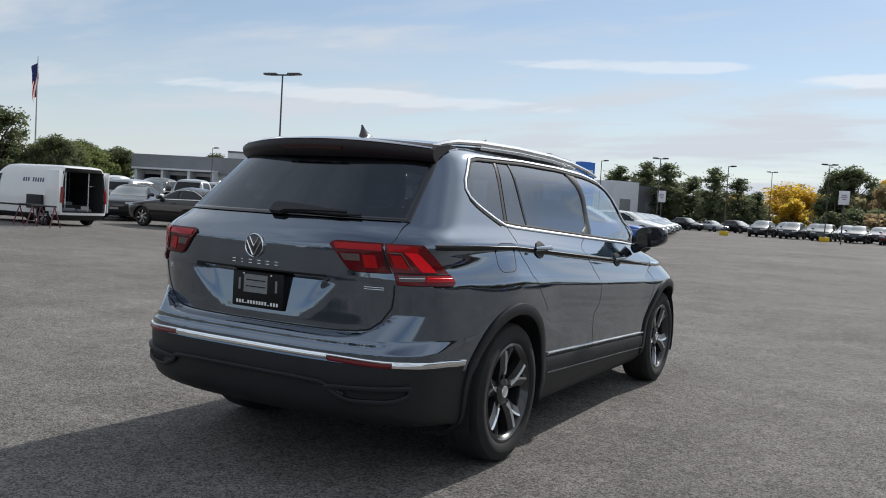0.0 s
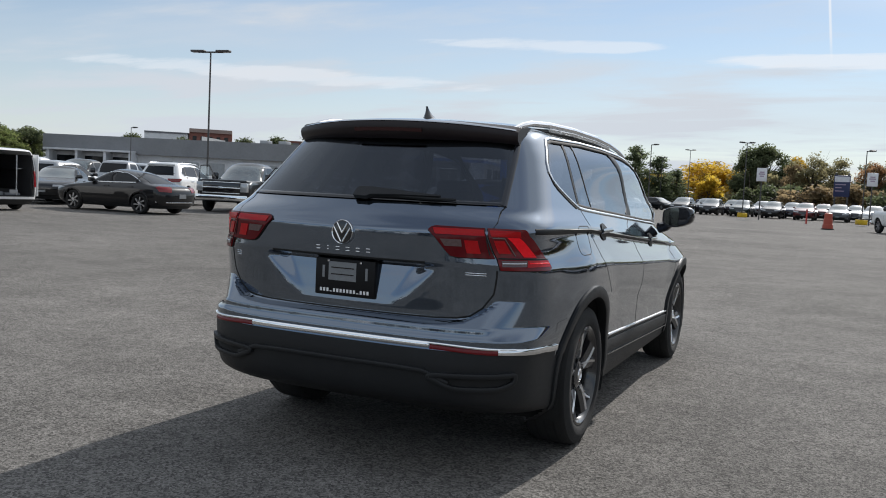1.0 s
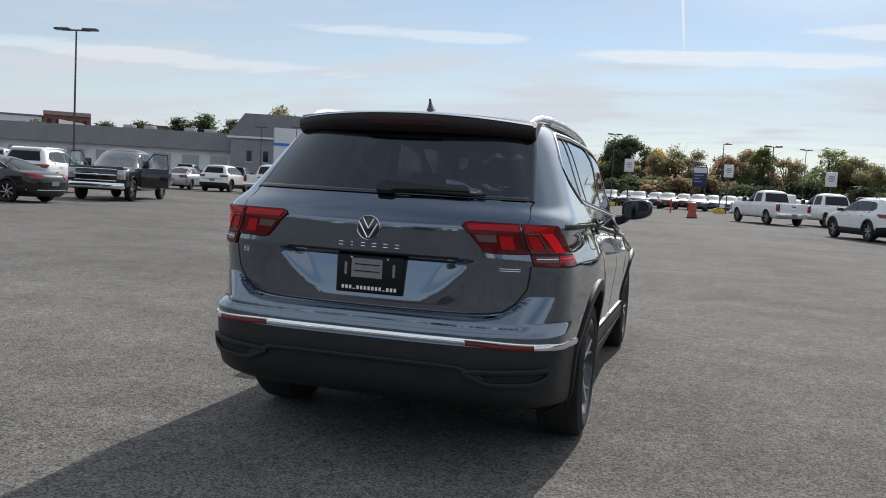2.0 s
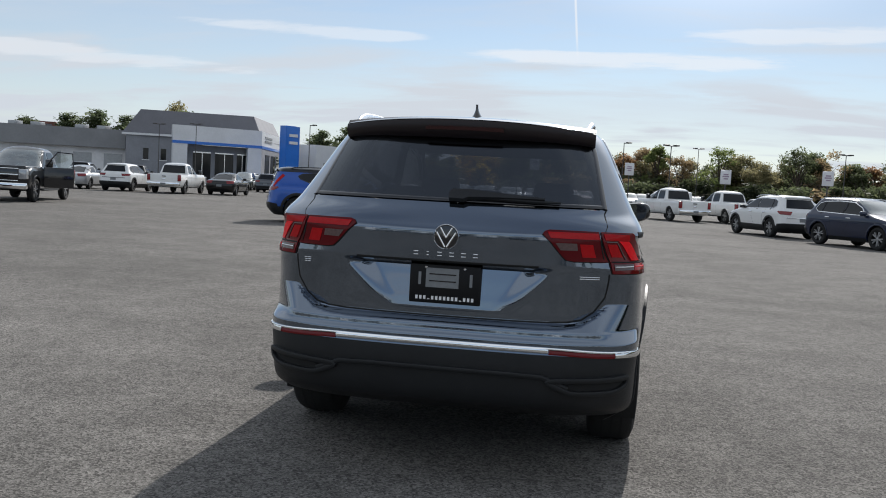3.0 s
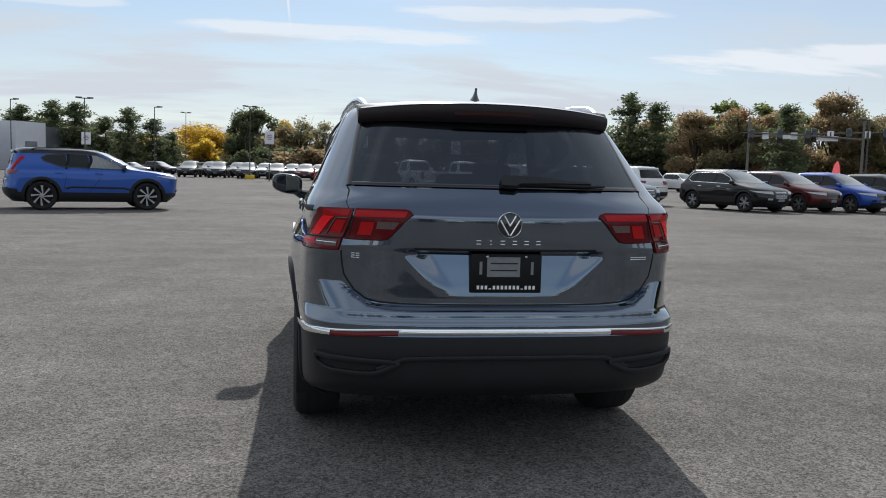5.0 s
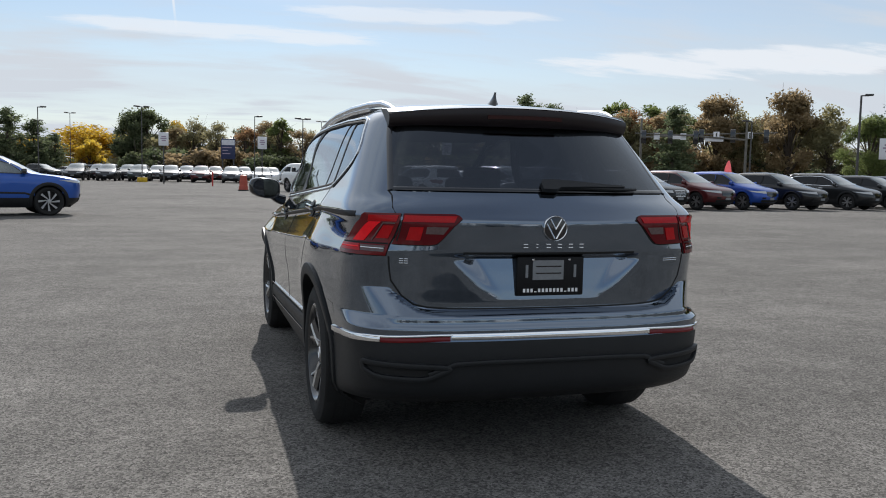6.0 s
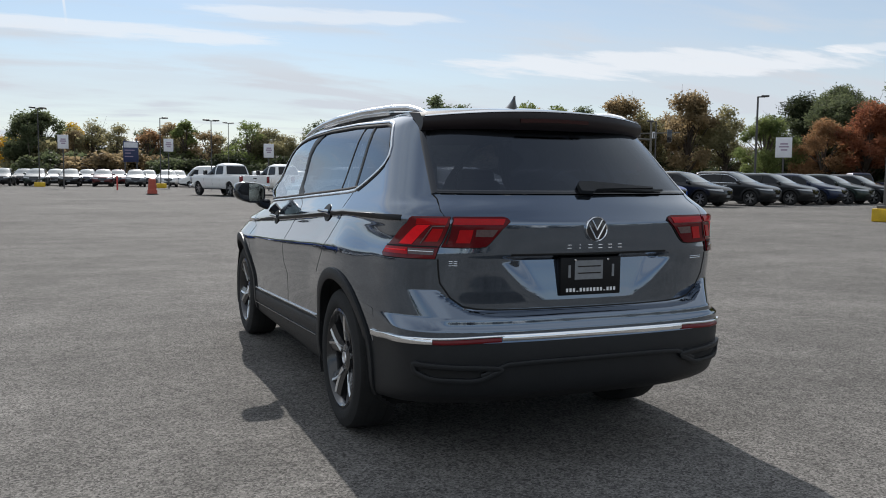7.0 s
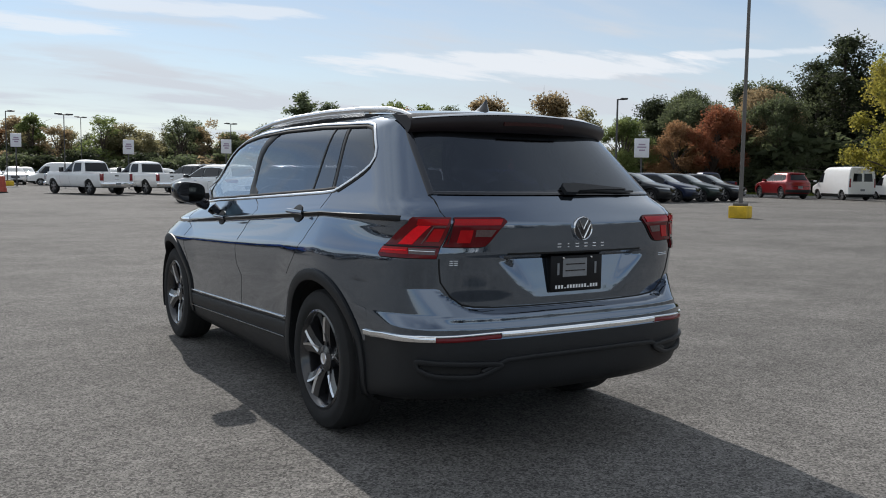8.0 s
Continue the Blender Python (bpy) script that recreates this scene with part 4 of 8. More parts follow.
def tail_details(car):
    S = HERO
    X = lambda x, z: (S.px(x, z), z)
    # spoiler: dark wing over the glass, grey skin on top
    def section(x):
        k = abs(x) / 0.605
        back = 0.165 * k ** 2.6
        drop = 0.030 * k * k
        return back, drop, k
    def wing(points, xs):
        bm = bmesh.new()
        rows = []
        for x in xs:
            back, drop, k = section(x)
            rows.append([bm.verts.new((x, y + back * wy, z - drop * wz)) for y, z, wy, wz in points])
        for u, v in zip(rows, rows[1:]):
            for i in range(len(points)):
                bm.faces.new((u[i], u[(i + 1) % len(points)], v[(i + 1) % len(points)], v[i]))
        bm.faces.new(rows[0]); bm.faces.new(rows[-1])
        return bm
    xs = linspace(-0.612, 0.612, 41)
    part("spoiler", wing([(0.392, 1.6005, 1, 1), (0.378, 1.594, 1, 1), (0.372, 1.575, 1, 0.9), (0.378, 1.545, 1, 0.6), (0.396, 1.518, 1, 0.35), (0.412, 1.512, 1, 0.3), (0.44, 1.535, 0.95, 0.3), (0.70, 1.63, 0.2, 1), (0.5, 1.618, 0.5, 1)], xs), M_SPOILER, car, "near-black roof spoiler", smooth=40)
    part("spoiler_skin", wing([(0.395, 1.6045, 1, 1), (0.382, 1.599, 1, 1), (0.392, 1.594, 1, 1), (0.62, 1.60, 0.6, 1.4), (0.85, 1.640, 0.2, 1.4), (0.66, 1.636, 0.6, 1.2), (0.50, 1.619, 0.8, 1.1)], linspace(-0.60, 0.60, 41)), M_GREY, car, smooth=40)
    bm = bmesh.new()
    rows = []
    for x in linspace(-0.185, 0.185, 15):
        back, drop, k = section(x)
        rows.append([bm.verts.new((x, y + back, z - drop)) for y, z in ((0.378, 1.566), (0.368, 1.564), (0.372, 1.547), (0.384, 1.547))])
    for u, v in zip(rows, rows[1:]):
        for i in range(4):
            bm.faces.new((u[i], u[(i + 1) % 4], v[(i + 1) % 4], v[i]))
    bm.faces.new(rows[0]); bm.faces.new(rows[-1])
    part("high_brake_light", bm, M_BRAKE, car)
    # aerial fin
    bm = bmesh.new()
    rows = []
    for t in linspace(0, 1, 8):
        y0, y1 = 0.78 + 0.02 * t, 0.95 - 0.15 * t ** 0.7
        hw = 0.030 * (1 - t) ** 2.6 + 0.006
        zz = 1.640 + 0.070 * t
        ring = []
        for k in range(12):
            a = 2 * math.pi * k / 12
            ring.append(bm.verts.new((hw * math.sin(a), (y0 + y1) / 2 + (y1 - y0) / 2 * math.cos(a), zz)))
        rows.append(ring)
    for u, v in zip(rows, rows[1:]):
        for k in range(12):
            bm.faces.new((u[k], u[(k + 1) % 12], v[(k + 1) % 12], v[k]))
    bm.faces.new(rows[-1])
    part("aerial_fin", bm, M_GLOSS, car)
    # rear wiper
    wedge = [(-0.014, 1.212), (-0.016, 1.238), (-0.006, 1.252), (0.06, 1.254), (0.16, 1.247), (0.30, 1.236), (0.40, 1.230), (0.40, 1.224), (0.22, 1.224), (0.07, 1.220), (0.05, 1.210)]
    part("wiper_arm", patch(S, [X(x, z) for x, z in wedge], 0.030, 0.022, 0.02, 0.01), M_CLAD, car)
    bm = bmesh.new()
    tube(bm, [S.at(S.px(x, z), z, 0.016) for x, z in ((0.10, 1.228), (0.25, 1.224), (0.36, 1.221), (0.47, 1.222))], [0.006, 0.008, 0.008, 0.006], 6)
    part("wiper_blade", bm, M_CLAD, car)

    # tail lamps
    for s in (1, -1):
        xx = lambda x, z: (s * S.px(x, z), z)
        yy = lambda y, z: (S.py(y, z, s), z)
        outer = [xx(0.652, 1.115), xx(0.786, 1.115), xx(0.800, 1.094), yy(0.378, 0.969), yy(0.387, 0.949), yy(0.370, 0.938), xx(0.713, 0.942), xx(0.699, 0.989)]
        inner = [xx(0.408, 1.099), xx(0.417, 1.109), xx(0.435, 1.115), xx(0.641, 1.115), xx(0.689, 0.991), xx(0.542, 0.990), xx(0.512, 0.995), xx(0.494, 1.011), xx(0.443, 1.070)]
        lo = part("outer_tail_lamp", patch(S, outer, 0.010, 0.020, 0.03, 0.02), M_LENS, car, "red wrap-round tail lamp")
        li = part("inner_tail_lamp", patch(S, inner, 0.010, 0.020, 0.03, 0.02), M_REDD, car, "dark red tail lamp on the tailgate")
        part("lamp_gap", strip(S, outer, 0.008, 0.004, 0.008, closed=True), M_GAP, lo)
        part("lamp_gap", strip(S, inner, 0.008, 0.004, 0.008, closed=True), M_GAP, li)
        # light guides inside the lenses
        part("light_guide", patch(S, [xx(0.662, 1.107), xx(0.772, 1.107), xx(0.774, 1.087), xx(0.671, 1.087)], 0.0125, 0.003, 0.03, 0.02), M_RED, lo)
        part("light_guide", patch(S, [xx(0.727, 1.085), xx(0.768, 1.085), yy(0.274, 0.997), xx(0.785, 0.999)], 0.0130, 0.003, 0.03, 0.02), M_REDB, lo)
        part("light_guide", patch(S, [xx(0.680, 1.069), xx(0.718, 1.069), xx(0.745, 1.013), xx(0.701, 1.014)], 0.0128, 0.003, 0.03, 0.02), M_RED, lo)
        part("guide_line", strip(S, [xx(0.675, 1.079), xx(0.719, 1.079), xx(0.759, 1.003)], 0.004, 0.0140, 0.003), M_SMOKE, lo)
        part("lens_shade", strip(S, [xx(0.701, 0.992), xx(0.779, 0.991), yy(0.361, 0.986)], 0.006, 0.0128, 0.003), M_GAP, lo)
        part("clear_strip", patch(S, [xx(0.713, 0.982), xx(0.797, 0.981), xx(0.800, 0.958), xx(0.719, 0.958)], 0.0125, 0.003, 0.03, 0.02), M_SMOKE, lo)
        part("clear_edge", strip(S, [xx(0.718, 0.970), xx(0.797, 0.970)], 0.004, 0.0140, 0.003), M_SATIN, lo)
        part("lower_guide", patch(S, [xx(0.799, 0.983), yy(0.366, 0.980), yy(0.373, 0.953), xx(0.802, 0.956)], 0.0125, 0.003, 0.03, 0.02), M_RED, lo)
        part("guide_line", strip(S, [xx(0.805, 0.971), yy(0.365, 0.966)], 0.008, 0.0140, 0.003), M_REDB, lo)
        part("light_guide", patch(S, [xx(0.428, 1.105), xx(0.639, 1.107), xx(0.647, 1.087), xx(0.442, 1.086)], 0.0125, 0.003, 0.03, 0.02), M_RED, li)
        part("light_guide", patch(S, [xx(0.565, 1.065), xx(0.619, 1.065), xx(0.635, 1.009), xx(0.579, 1.009)], 0.0125, 0.003, 0.03, 0.02), M_RED, li)
        part("guide_line", strip(S, [xx(0.651, 1.081), xx(0.669, 1.004)], 0.005, 0.0130, 0.003), M_GAP, li)
        part("reversing_light", patch(S, [xx(0.463, 1.066), xx(0.552, 1.067), xx(0.557, 1.037), xx(0.485, 1.036)], 0.0125, 0.003, 0.03, 0.02), M_SMOKE, li)
        # tailgate seam, upper and lower runs
        part("tailgate_seam", strip(S, [xx(0.676, 1.216), xx(0.673, 1.17), xx(0.672, 1.117)], 0.007, 0.0012, 0.006), M_GAP, car)
        low_run = [(0.702, 0.939), (0.696, 0.874), (0.689, 0.836)] + [(x - 0.024 * smooth01(0.50, 0.66, x), z + 0.016) for x, z in reversed(GATE[:-1])] + [(0.3, 0.716), (0.0, 0.716)]
        part("tailgate_seam", strip(S, [xx(x, z) for x, z in low_run], 0.008, 0.0025, 0.006, step=0.015), M_GAP, car)
        # reflectors and bright strip in the bumper
        part("bumper_trim", strip(S, [xx(x, 0.611) for x in linspace(0.0, 0.462, 10)], 0.026, 0.010, 0.02), M_CHROME, car)
        part("bumper_trim", strip(S, [xx(0.742, 0.598), xx(0.80, 0.596), yy(0.22, 0.592), yy(0.35, 0.586), yy(0.50, 0.576)], 0.027, 0.010, 0.02), M_CHROME, car)
        part("bumper_trim", strip(S, [xx(x, 0.619 - 0.012 * smooth01(0.46, 0.80, x)) for x in linspace(0.455, 0.80, 9)], 0.009, 0.010, 0.02), M_CHROME, car)
        part("bumper_reflector", strip(S, [xx(x, 0.603 - 0.010 * smooth01(0.46, 0.75, x)) for x in linspace(0.465, 0.742, 9)], 0.020, 0.007, 0.02), M_LENS, car)
        # flat dark patch for the shade in the bumper's shaped hollow, with its rim
        hollow = rounded([xx(0.80, 0.500), xx(0.50, 0.486), xx(0.455, 0.478), xx(0.56, 0.430), xx(0.745, 0.436), xx(0.795, 0.465)], 0.03)
        part("bumper_hollow", patch(S, hollow, 0.001, 0.004, 0.04, 0.02), M_UNDER, car)
        part("hollow_rim", strip(S, hollow, 0.022, 0.018, 0.022, closed=True), M_CLAD, car)
        part("bumper_ridge", strip(S, [xx(x, z) for x, z in ((0.0, 0.503), (0.30, 0.503), (0.44, 0.498), (0.55, 0.452))], 0.020, 0.014, 0.02), M_CLAD, car)
    # lettering and badges as plain bars
    for i, x in enumerate(linspace(-0.130, 0.130, 6)):
        w = 0.004 if i == 1 else 0.010
        for zz in (0.982, 0.996):
            part("letter_bar", strip(S, [X(x - w, zz), X(x + w, zz)], 0.004, 0.003, 0.004), M_SATIN, car)
    for x0, x1, n in ((-0.660, -0.622, 2), (0.575, 0.682, 1)):
        for i in range(n):
            a = x0 + (x1 - x0) * i / n
            b = x0 + (x1 - x0) * (i + 0.8) / n
            for zz in (0.912, 0.921, 0.930) if n == 2 else (0.915, 0.924):
                part("badge_bar", strip(S, [X(a, zz), X(b, zz)], 0.003, 0.003, 0.004), M_SATIN, car)
    # round emblem
    base = S.at(0, 1.065, 0.004)
    n = S.normal(0, 1.065)
    me = Matrix.Translation(base) @ n.to_track_quat("X", "Z").to_matrix().to_4x4()
    bm = bmesh.new()
    rg = lathe(bm, [(0.052, -0.01), (0.052, 0.004), (0.046, 0.006)], 40, me)
    disc(bm, rg[-1])
    em = part("emblem", bm, M_GLOSS, car, "round black badge with a bright ring")
    bm = bmesh.new()
    lathe(bm, [(0.055, -0.005), (0.0555, 0.006), (0.053, 0.010), (0.050, 0.006)], 48, me)
    part("emblem_ring", bm, M_CHROME, em)
    for line in (((-0.026, 0.040), (0.0, -0.004)), ((0.026, 0.040), (0.0, -0.004)), ((-0.042, 0.020), (-0.004, -0.044)), ((0.042, 0.020), (0.004, -0.044))):
        bm = bmesh.new()
        tube(bm, [me @ Vector((0.008, y0, z0)) for y0, z0 in line], 0.0038, 6)
        part("emblem_bar", bm, M_CHROME, em)
    # plate carrier with a dealer's card: bars for the writing
    py = S.flat(0, 0.86).y
    carrier = part("plate_carrier", bevelled(box_bm((-0.157, py - 0.024, 0.770), (0.157, py + 0.02, 0.940)), 0.006, 2), M_PILLAR, car, "black dealer plate carrier with a white printed line")
    yf = py - 0.0255
    part("card", box_bm((-0.085, yf, 0.840), (0.060, yf + 0.004, 0.925)), M_PAPER, carrier)
    for z in (0.866, 0.896):
        part("card_bar", box_bm((-0.070, yf - 0.002, z), (0.048, yf + 0.002, z + 0.005)), M_GLOSS, carrier)
    for x in (-0.118, 0.108):
        part("carrier_slot", box_bm((x, yf, 0.850), (x + 0.012, yf + 0.004, 0.905)), M_PAPER, carrier)
    for i, x in enumerate(linspace(-0.128, 0.118, 15)):
        part("print_bar", box_bm((x, yf, 0.786), (x + 0.0105, yf + 0.004, 0.786 + (0.004 if i in (3, 11) else 0.016))), M_WHITEP, carrier)
    for x in (-0.085, 0.085):
        bm = bmesh.new()
        rg = lathe(bm, [(0.006, 0), (0.006, 0.004), (0.004, 0.006)], 12, Matrix.Translation((x, yf, 0.928)) @ Matrix.Rotation(radians(-90), 4, "Z"))
        disc(bm, rg[-1])
        part("plate_screw", bm, M_CHROME, carrier)
    # lamp bar over the plate
    part("plate_lamp_bar", strip(S, [X(x, 0.957) for x in linspace(-0.40, 0.40, 12)], 0.010, 0.002, 0.01), M_GAP, car)


hero_car()


# ---- parked vehicles ----
PAINTS = {}


def car_paint(name, colour, metal=0.2):
    if name not in PAINTS:
        PAINTS[name] = paint(name + "_paint", colour, metal, 0.3)
    return PAINTS[name]


COLOURS = {"black": (0.004, 0.004, 0.005), "white": (0.78, 0.78, 0.77), "silver": (0.42, 0.43, 0.44), "grey": (0.10, 0.105, 0.115), "navy": (0.008, 0.016, 0.046), "blue": (0.015, 0.085, 0.38),
           "azure": (0.015, 0.07, 0.36), "red": (0.24, 0.012, 0.014), "maroon": (0.09, 0.010, 0.012), "charcoal": (0.012, 0.013, 0.015), "graphite": (0.055, 0.058, 0.062), "green": (0.014, 0.026, 0.021), "yellow": (0.55, 0.30, 0.03), "beige": (0.42, 0.38, 0.30), "tan": (0.34, 0.15, 0.05)}

SUV = dict(
    w=[(0.22, 0.80), (0.35, 0.88), (0.6, 0.915), (0.85, 0.92), (0.98, 0.910), (1.05, 0.89), (1.12, 0.84), (1.3, 0.75), (1.5, 0.66), (1.58, 0.60), (1.63, 0.50), (1.66, 0.3), (1.675, 0.01)],
    r=[(0.22, 0.25), (0.4, 0.03), (0.55, 0.0), (0.7, 0.02), (0.95, 0.05), (1.05, 0.08), (1.12, 0.15), (1.5, 0.42), (1.58, 0.48), (1.63, 0.6), (1.66, 0.9), (1.675, 1.7)],
    f=[(0.22, 4.3), (0.4, 4.54), (0.56, 4.6), (0.74, 4.58), (0.84, 4.52), (0.92, 4.38), (0.98, 4.15), (1.03, 3.90), (1.08, 3.68), (1.12, 3.52), (1.17, 3.36), (1.3, 3.1), (1.5, 2.7), (1.58, 2.5), (1.63, 2.25), (1.66, 2.0), (1.675, 1.75)],
    rear=(0.4, 3.0), front=(0.6, 2.6), rear_top=(0.3, 3.0), front_top=(0.5, 2.4), z_split=1.1,
    side=[(3.12, 1.08), (2.2, 1.10), (0.78, 1.14), (0.60, 1.24), (0.70, 1.43), (0.92, 1.50), (1.6, 1.53), (2.3, 1.50), (2.72, 1.33)], posts=(0.98, 1.95), tail=(0.62, 1.16, 0.50, 1.50), screen=(1.145, 1.56), axles=(0.92, 3.62), rad=0.375, length=4.6,
    lamps=((0.45, 0.90, 0.85, 1.02), (0.45, 0.70, 0.80, 0.84)), clad=0.36)
SEDAN = dict(
    w=[(0.2, 0.78), (0.32, 0.87), (0.55, 0.91), (0.75, 0.915), (0.86, 0.90), (0.93, 0.85), (0.98, 0.80), (1.15, 0.72), (1.3, 0.63), (1.37, 0.55), (1.41, 0.42), (1.44, 0.2), (1.45, 0.01)],
    r=[(0.2, 0.2), (0.4, 0.02), (0.6, 0.0), (0.8, 0.03), (0.9, 0.1), (0.95, 0.35), (0.98, 0.62), (1.1, 0.95), (1.25, 1.35), (1.35, 1.65), (1.41, 1.95), (1.44, 2.2), (1.45, 2.35)],
    f=[(0.2, 4.6), (0.4, 4.8), (0.6, 4.85), (0.75, 4.75), (0.83, 4.5), (0.9, 4.0), (0.95, 3.6), (1.0, 3.4), (1.15, 3.1), (1.3, 2.8), (1.37, 2.62), (1.41, 2.5), (1.44, 2.42), (1.45, 2.38)],
    rear=(0.45, 2.8), front=(0.7, 2.5), rear_top=(0.35, 2.6), front_top=(0.5, 2.4), z_split=0.97,
    side=[(3.12, 0.985), (2.1, 1.0), (1.25, 1.02), (1.08, 1.06), (1.42, 1.21), (1.72, 1.31), (2.1, 1.345), (2.5, 1.31), (2.82, 1.18)], posts=(1.45, 2.15), tail=(0.58, 1.0, 0.42, 1.30), screen=(0.985, 1.34), axles=(1.0, 3.8), rad=0.335, length=4.85,
    lamps=((0.42, 0.74, 0.86, 0.89), (0.42, 0.64, 0.80, 0.74)), clad=0.30, blades=7)
VAN = dict(
    w=[(0.25, 0.85), (0.4, 0.96), (1.0, 1.0), (1.6, 0.96), (2.1, 0.87), (2.25, 0.80), (2.31, 0.65), (2.34, 0.3), (2.345, 0.01)],
    r=[(0.25, 0.15), (0.5, 0.0), (2.0, 0.05), (2.25, 0.1), (2.31, 0.3), (2.34, 1.0), (2.345, 2.5)],
    f=[(0.25, 5.4), (0.5, 5.55), (0.9, 5.5), (1.05, 5.1), (1.2, 4.75), (1.5, 4.5), (2.0, 4.05), (2.25, 3.7), (2.31, 3.4), (2.34, 3.0), (2.345, 2.6)],
    rear=(0.18, 4.0), front=(0.7, 2.6), rear_top=(0.18, 4.0), front_top=(0.6, 2.4), z_split=1.1,
    side=[(4.62, 1.22), (3.55, 1.22), (3.50, 1.90), (3.85, 1.90), (4.25, 1.62)], posts=(), tail=(0.72, 1.30, 0.66, 1.85), screen=(1.22, 1.95), axles=(1.0, 4.35), rad=0.35, length=5.55,
    lamps=((0.84, 0.9, 0.96, 1.5), (0.5, 0.75, 0.85, 0.98)), clad=0.45)
CAB = dict(
    w=[(1.02, 0.93), (1.18, 0.90), (1.25, 0.86), (1.5, 0.78), (1.75, 0.69), (1.83, 0.62), (1.88, 0.5), (1.91, 0.3), (1.925, 0.01)],
    r=[(1.02, 1.92), (1.25, 1.94), (1.7, 2.08), (1.83, 2.2), (1.88, 2.4), (1.91, 2.7), (1.925, 3.0)],
    f=[(1.02, 4.55), (1.2, 4.35), (1.4, 4.05), (1.7, 3.65), (1.83, 3.4), (1.88, 3.25), (1.91, 3.15), (1.925, 3.05)],
    rear=(0.14, 4.0), front=(0.5, 2.5), z_split=0.5)
BED = dict(
    w=[(0.42, 0.88), (0.55, 0.96), (0.80, 1.0), (1.02, 0.99), (1.12, 0.97), (1.18, 0.93)],
    r=[(0.42, 0.12), (0.55, 0.02), (0.8, 0.06), (1.02, 0.06), (1.18, 0.07)],
    f=[(0.42, 5.6), (0.6, 5.85), (0.9, 5.85), (1.05, 5.78), (1.12, 5.70), (1.18, 5.55)],
    rear=(0.12, 4.0), front=(0.45, 3.0), z_split=0.2)


def simple_wheels(car, axles, rad, half, blades=0):
    """Four wheels: a tyre with its rim of five twin spokes, or of slanted blades on a dark ground."""
    w, rim = 0.22, rad * (0.75 if blades else 0.70)
    h = w / 2
    for y in axles:
        for s in (1, -1):
            m = Matrix.Translation((s * (half - 0.115), y, rad)) @ Matrix.Diagonal((s, 1, 1, 1))
            bm = bmesh.new()
            lathe(bm, [(rim, -h * 0.8), (rim + 0.04, -h), (rad - 0.03, -h * 0.95), (rad, -h * 0.6), (rad, h * 0.6), (rad - 0.03, h * 0.95), (rim + 0.04, h), (rim, h * 0.8)], 22, m)
            tyre = part("tyre", bm, M_RUBBER, car)
            bm = bmesh.new()
            lathe(bm, [(rim + 0.004, h * 0.86), (rim - 0.02, h * 0.80), (rim - 0.03, h * 0.1), (0.05, h * 0.05)], 22, m)
            for f in bm.faces:
                f.material_index = 1
            rg = lathe(bm, [(0.06, h * 0.1), (0.055, h * 0.72), (0.03, h * 0.76)], 12, m)
            disc(bm, rg[-1])
            turns = [(2 * math.pi * i / blades, 2 * math.pi * i / blades + 0.50) for i in range(blades)] or [(2 * math.pi * i / 5 + d * 0.7, 2 * math.pi * i / 5 + d * 1.3) for i in range(5) for d in (-0.16, 0.16)]
            for a0, a1 in turns:
                    rows = []
                    for r, a, hw in ((0.05, a0 + 0.3 * y, 0.22), (rim - 0.012, a1 + 0.3 * y, 0.11 if blades else 0.085)):
                        rows.append([bm.verts.new(m @ Vector((x, r * math.cos(a + e), r * math.sin(a + e)))) for e, x in ((-hw, h * 0.74), (hw, h * 0.74), (hw, h * 0.3), (-hw, h * 0.3))])
                    for k in range(4):
                        bm.faces.new((rows[0][k], rows[0][(k + 1) % 4], rows[1][(k + 1) % 4], rows[1][k]))
            part("rim", bm, [M_ALLOY, M_UNDER], tyre, smooth=25)


def arch_cut(c, z, axles, rad):
    return any(math.hypot(c.y - a, z - rad) < rad * 1.16 for a in axles)


def clip_span(poly, lo, hi):
    """The part of an outline between two lengths."""
    for limit, sign in ((lo, 1), (hi, -1)):
        out = []
        for a, b in zip(poly, poly[1:] + poly[:1]):
            ia, ib = (a[0] - limit) * sign >= 0, (b[0] - limit) * sign >= 0
            if ia:
                out.append(a)
            if ia != ib:
                t = (limit - a[0]) / (b[0] - a[0])
                out.append((limit, a[1] + (b[1] - a[1]) * t))
        poly = out
        if not poly:
            break
    return poly


def shell_body(spec):
    keys = ("w", "r", "f", "rear", "front", "rear_top", "front_top", "z_split")
    return Shell(**{k: spec[k] for k in keys if k in spec})


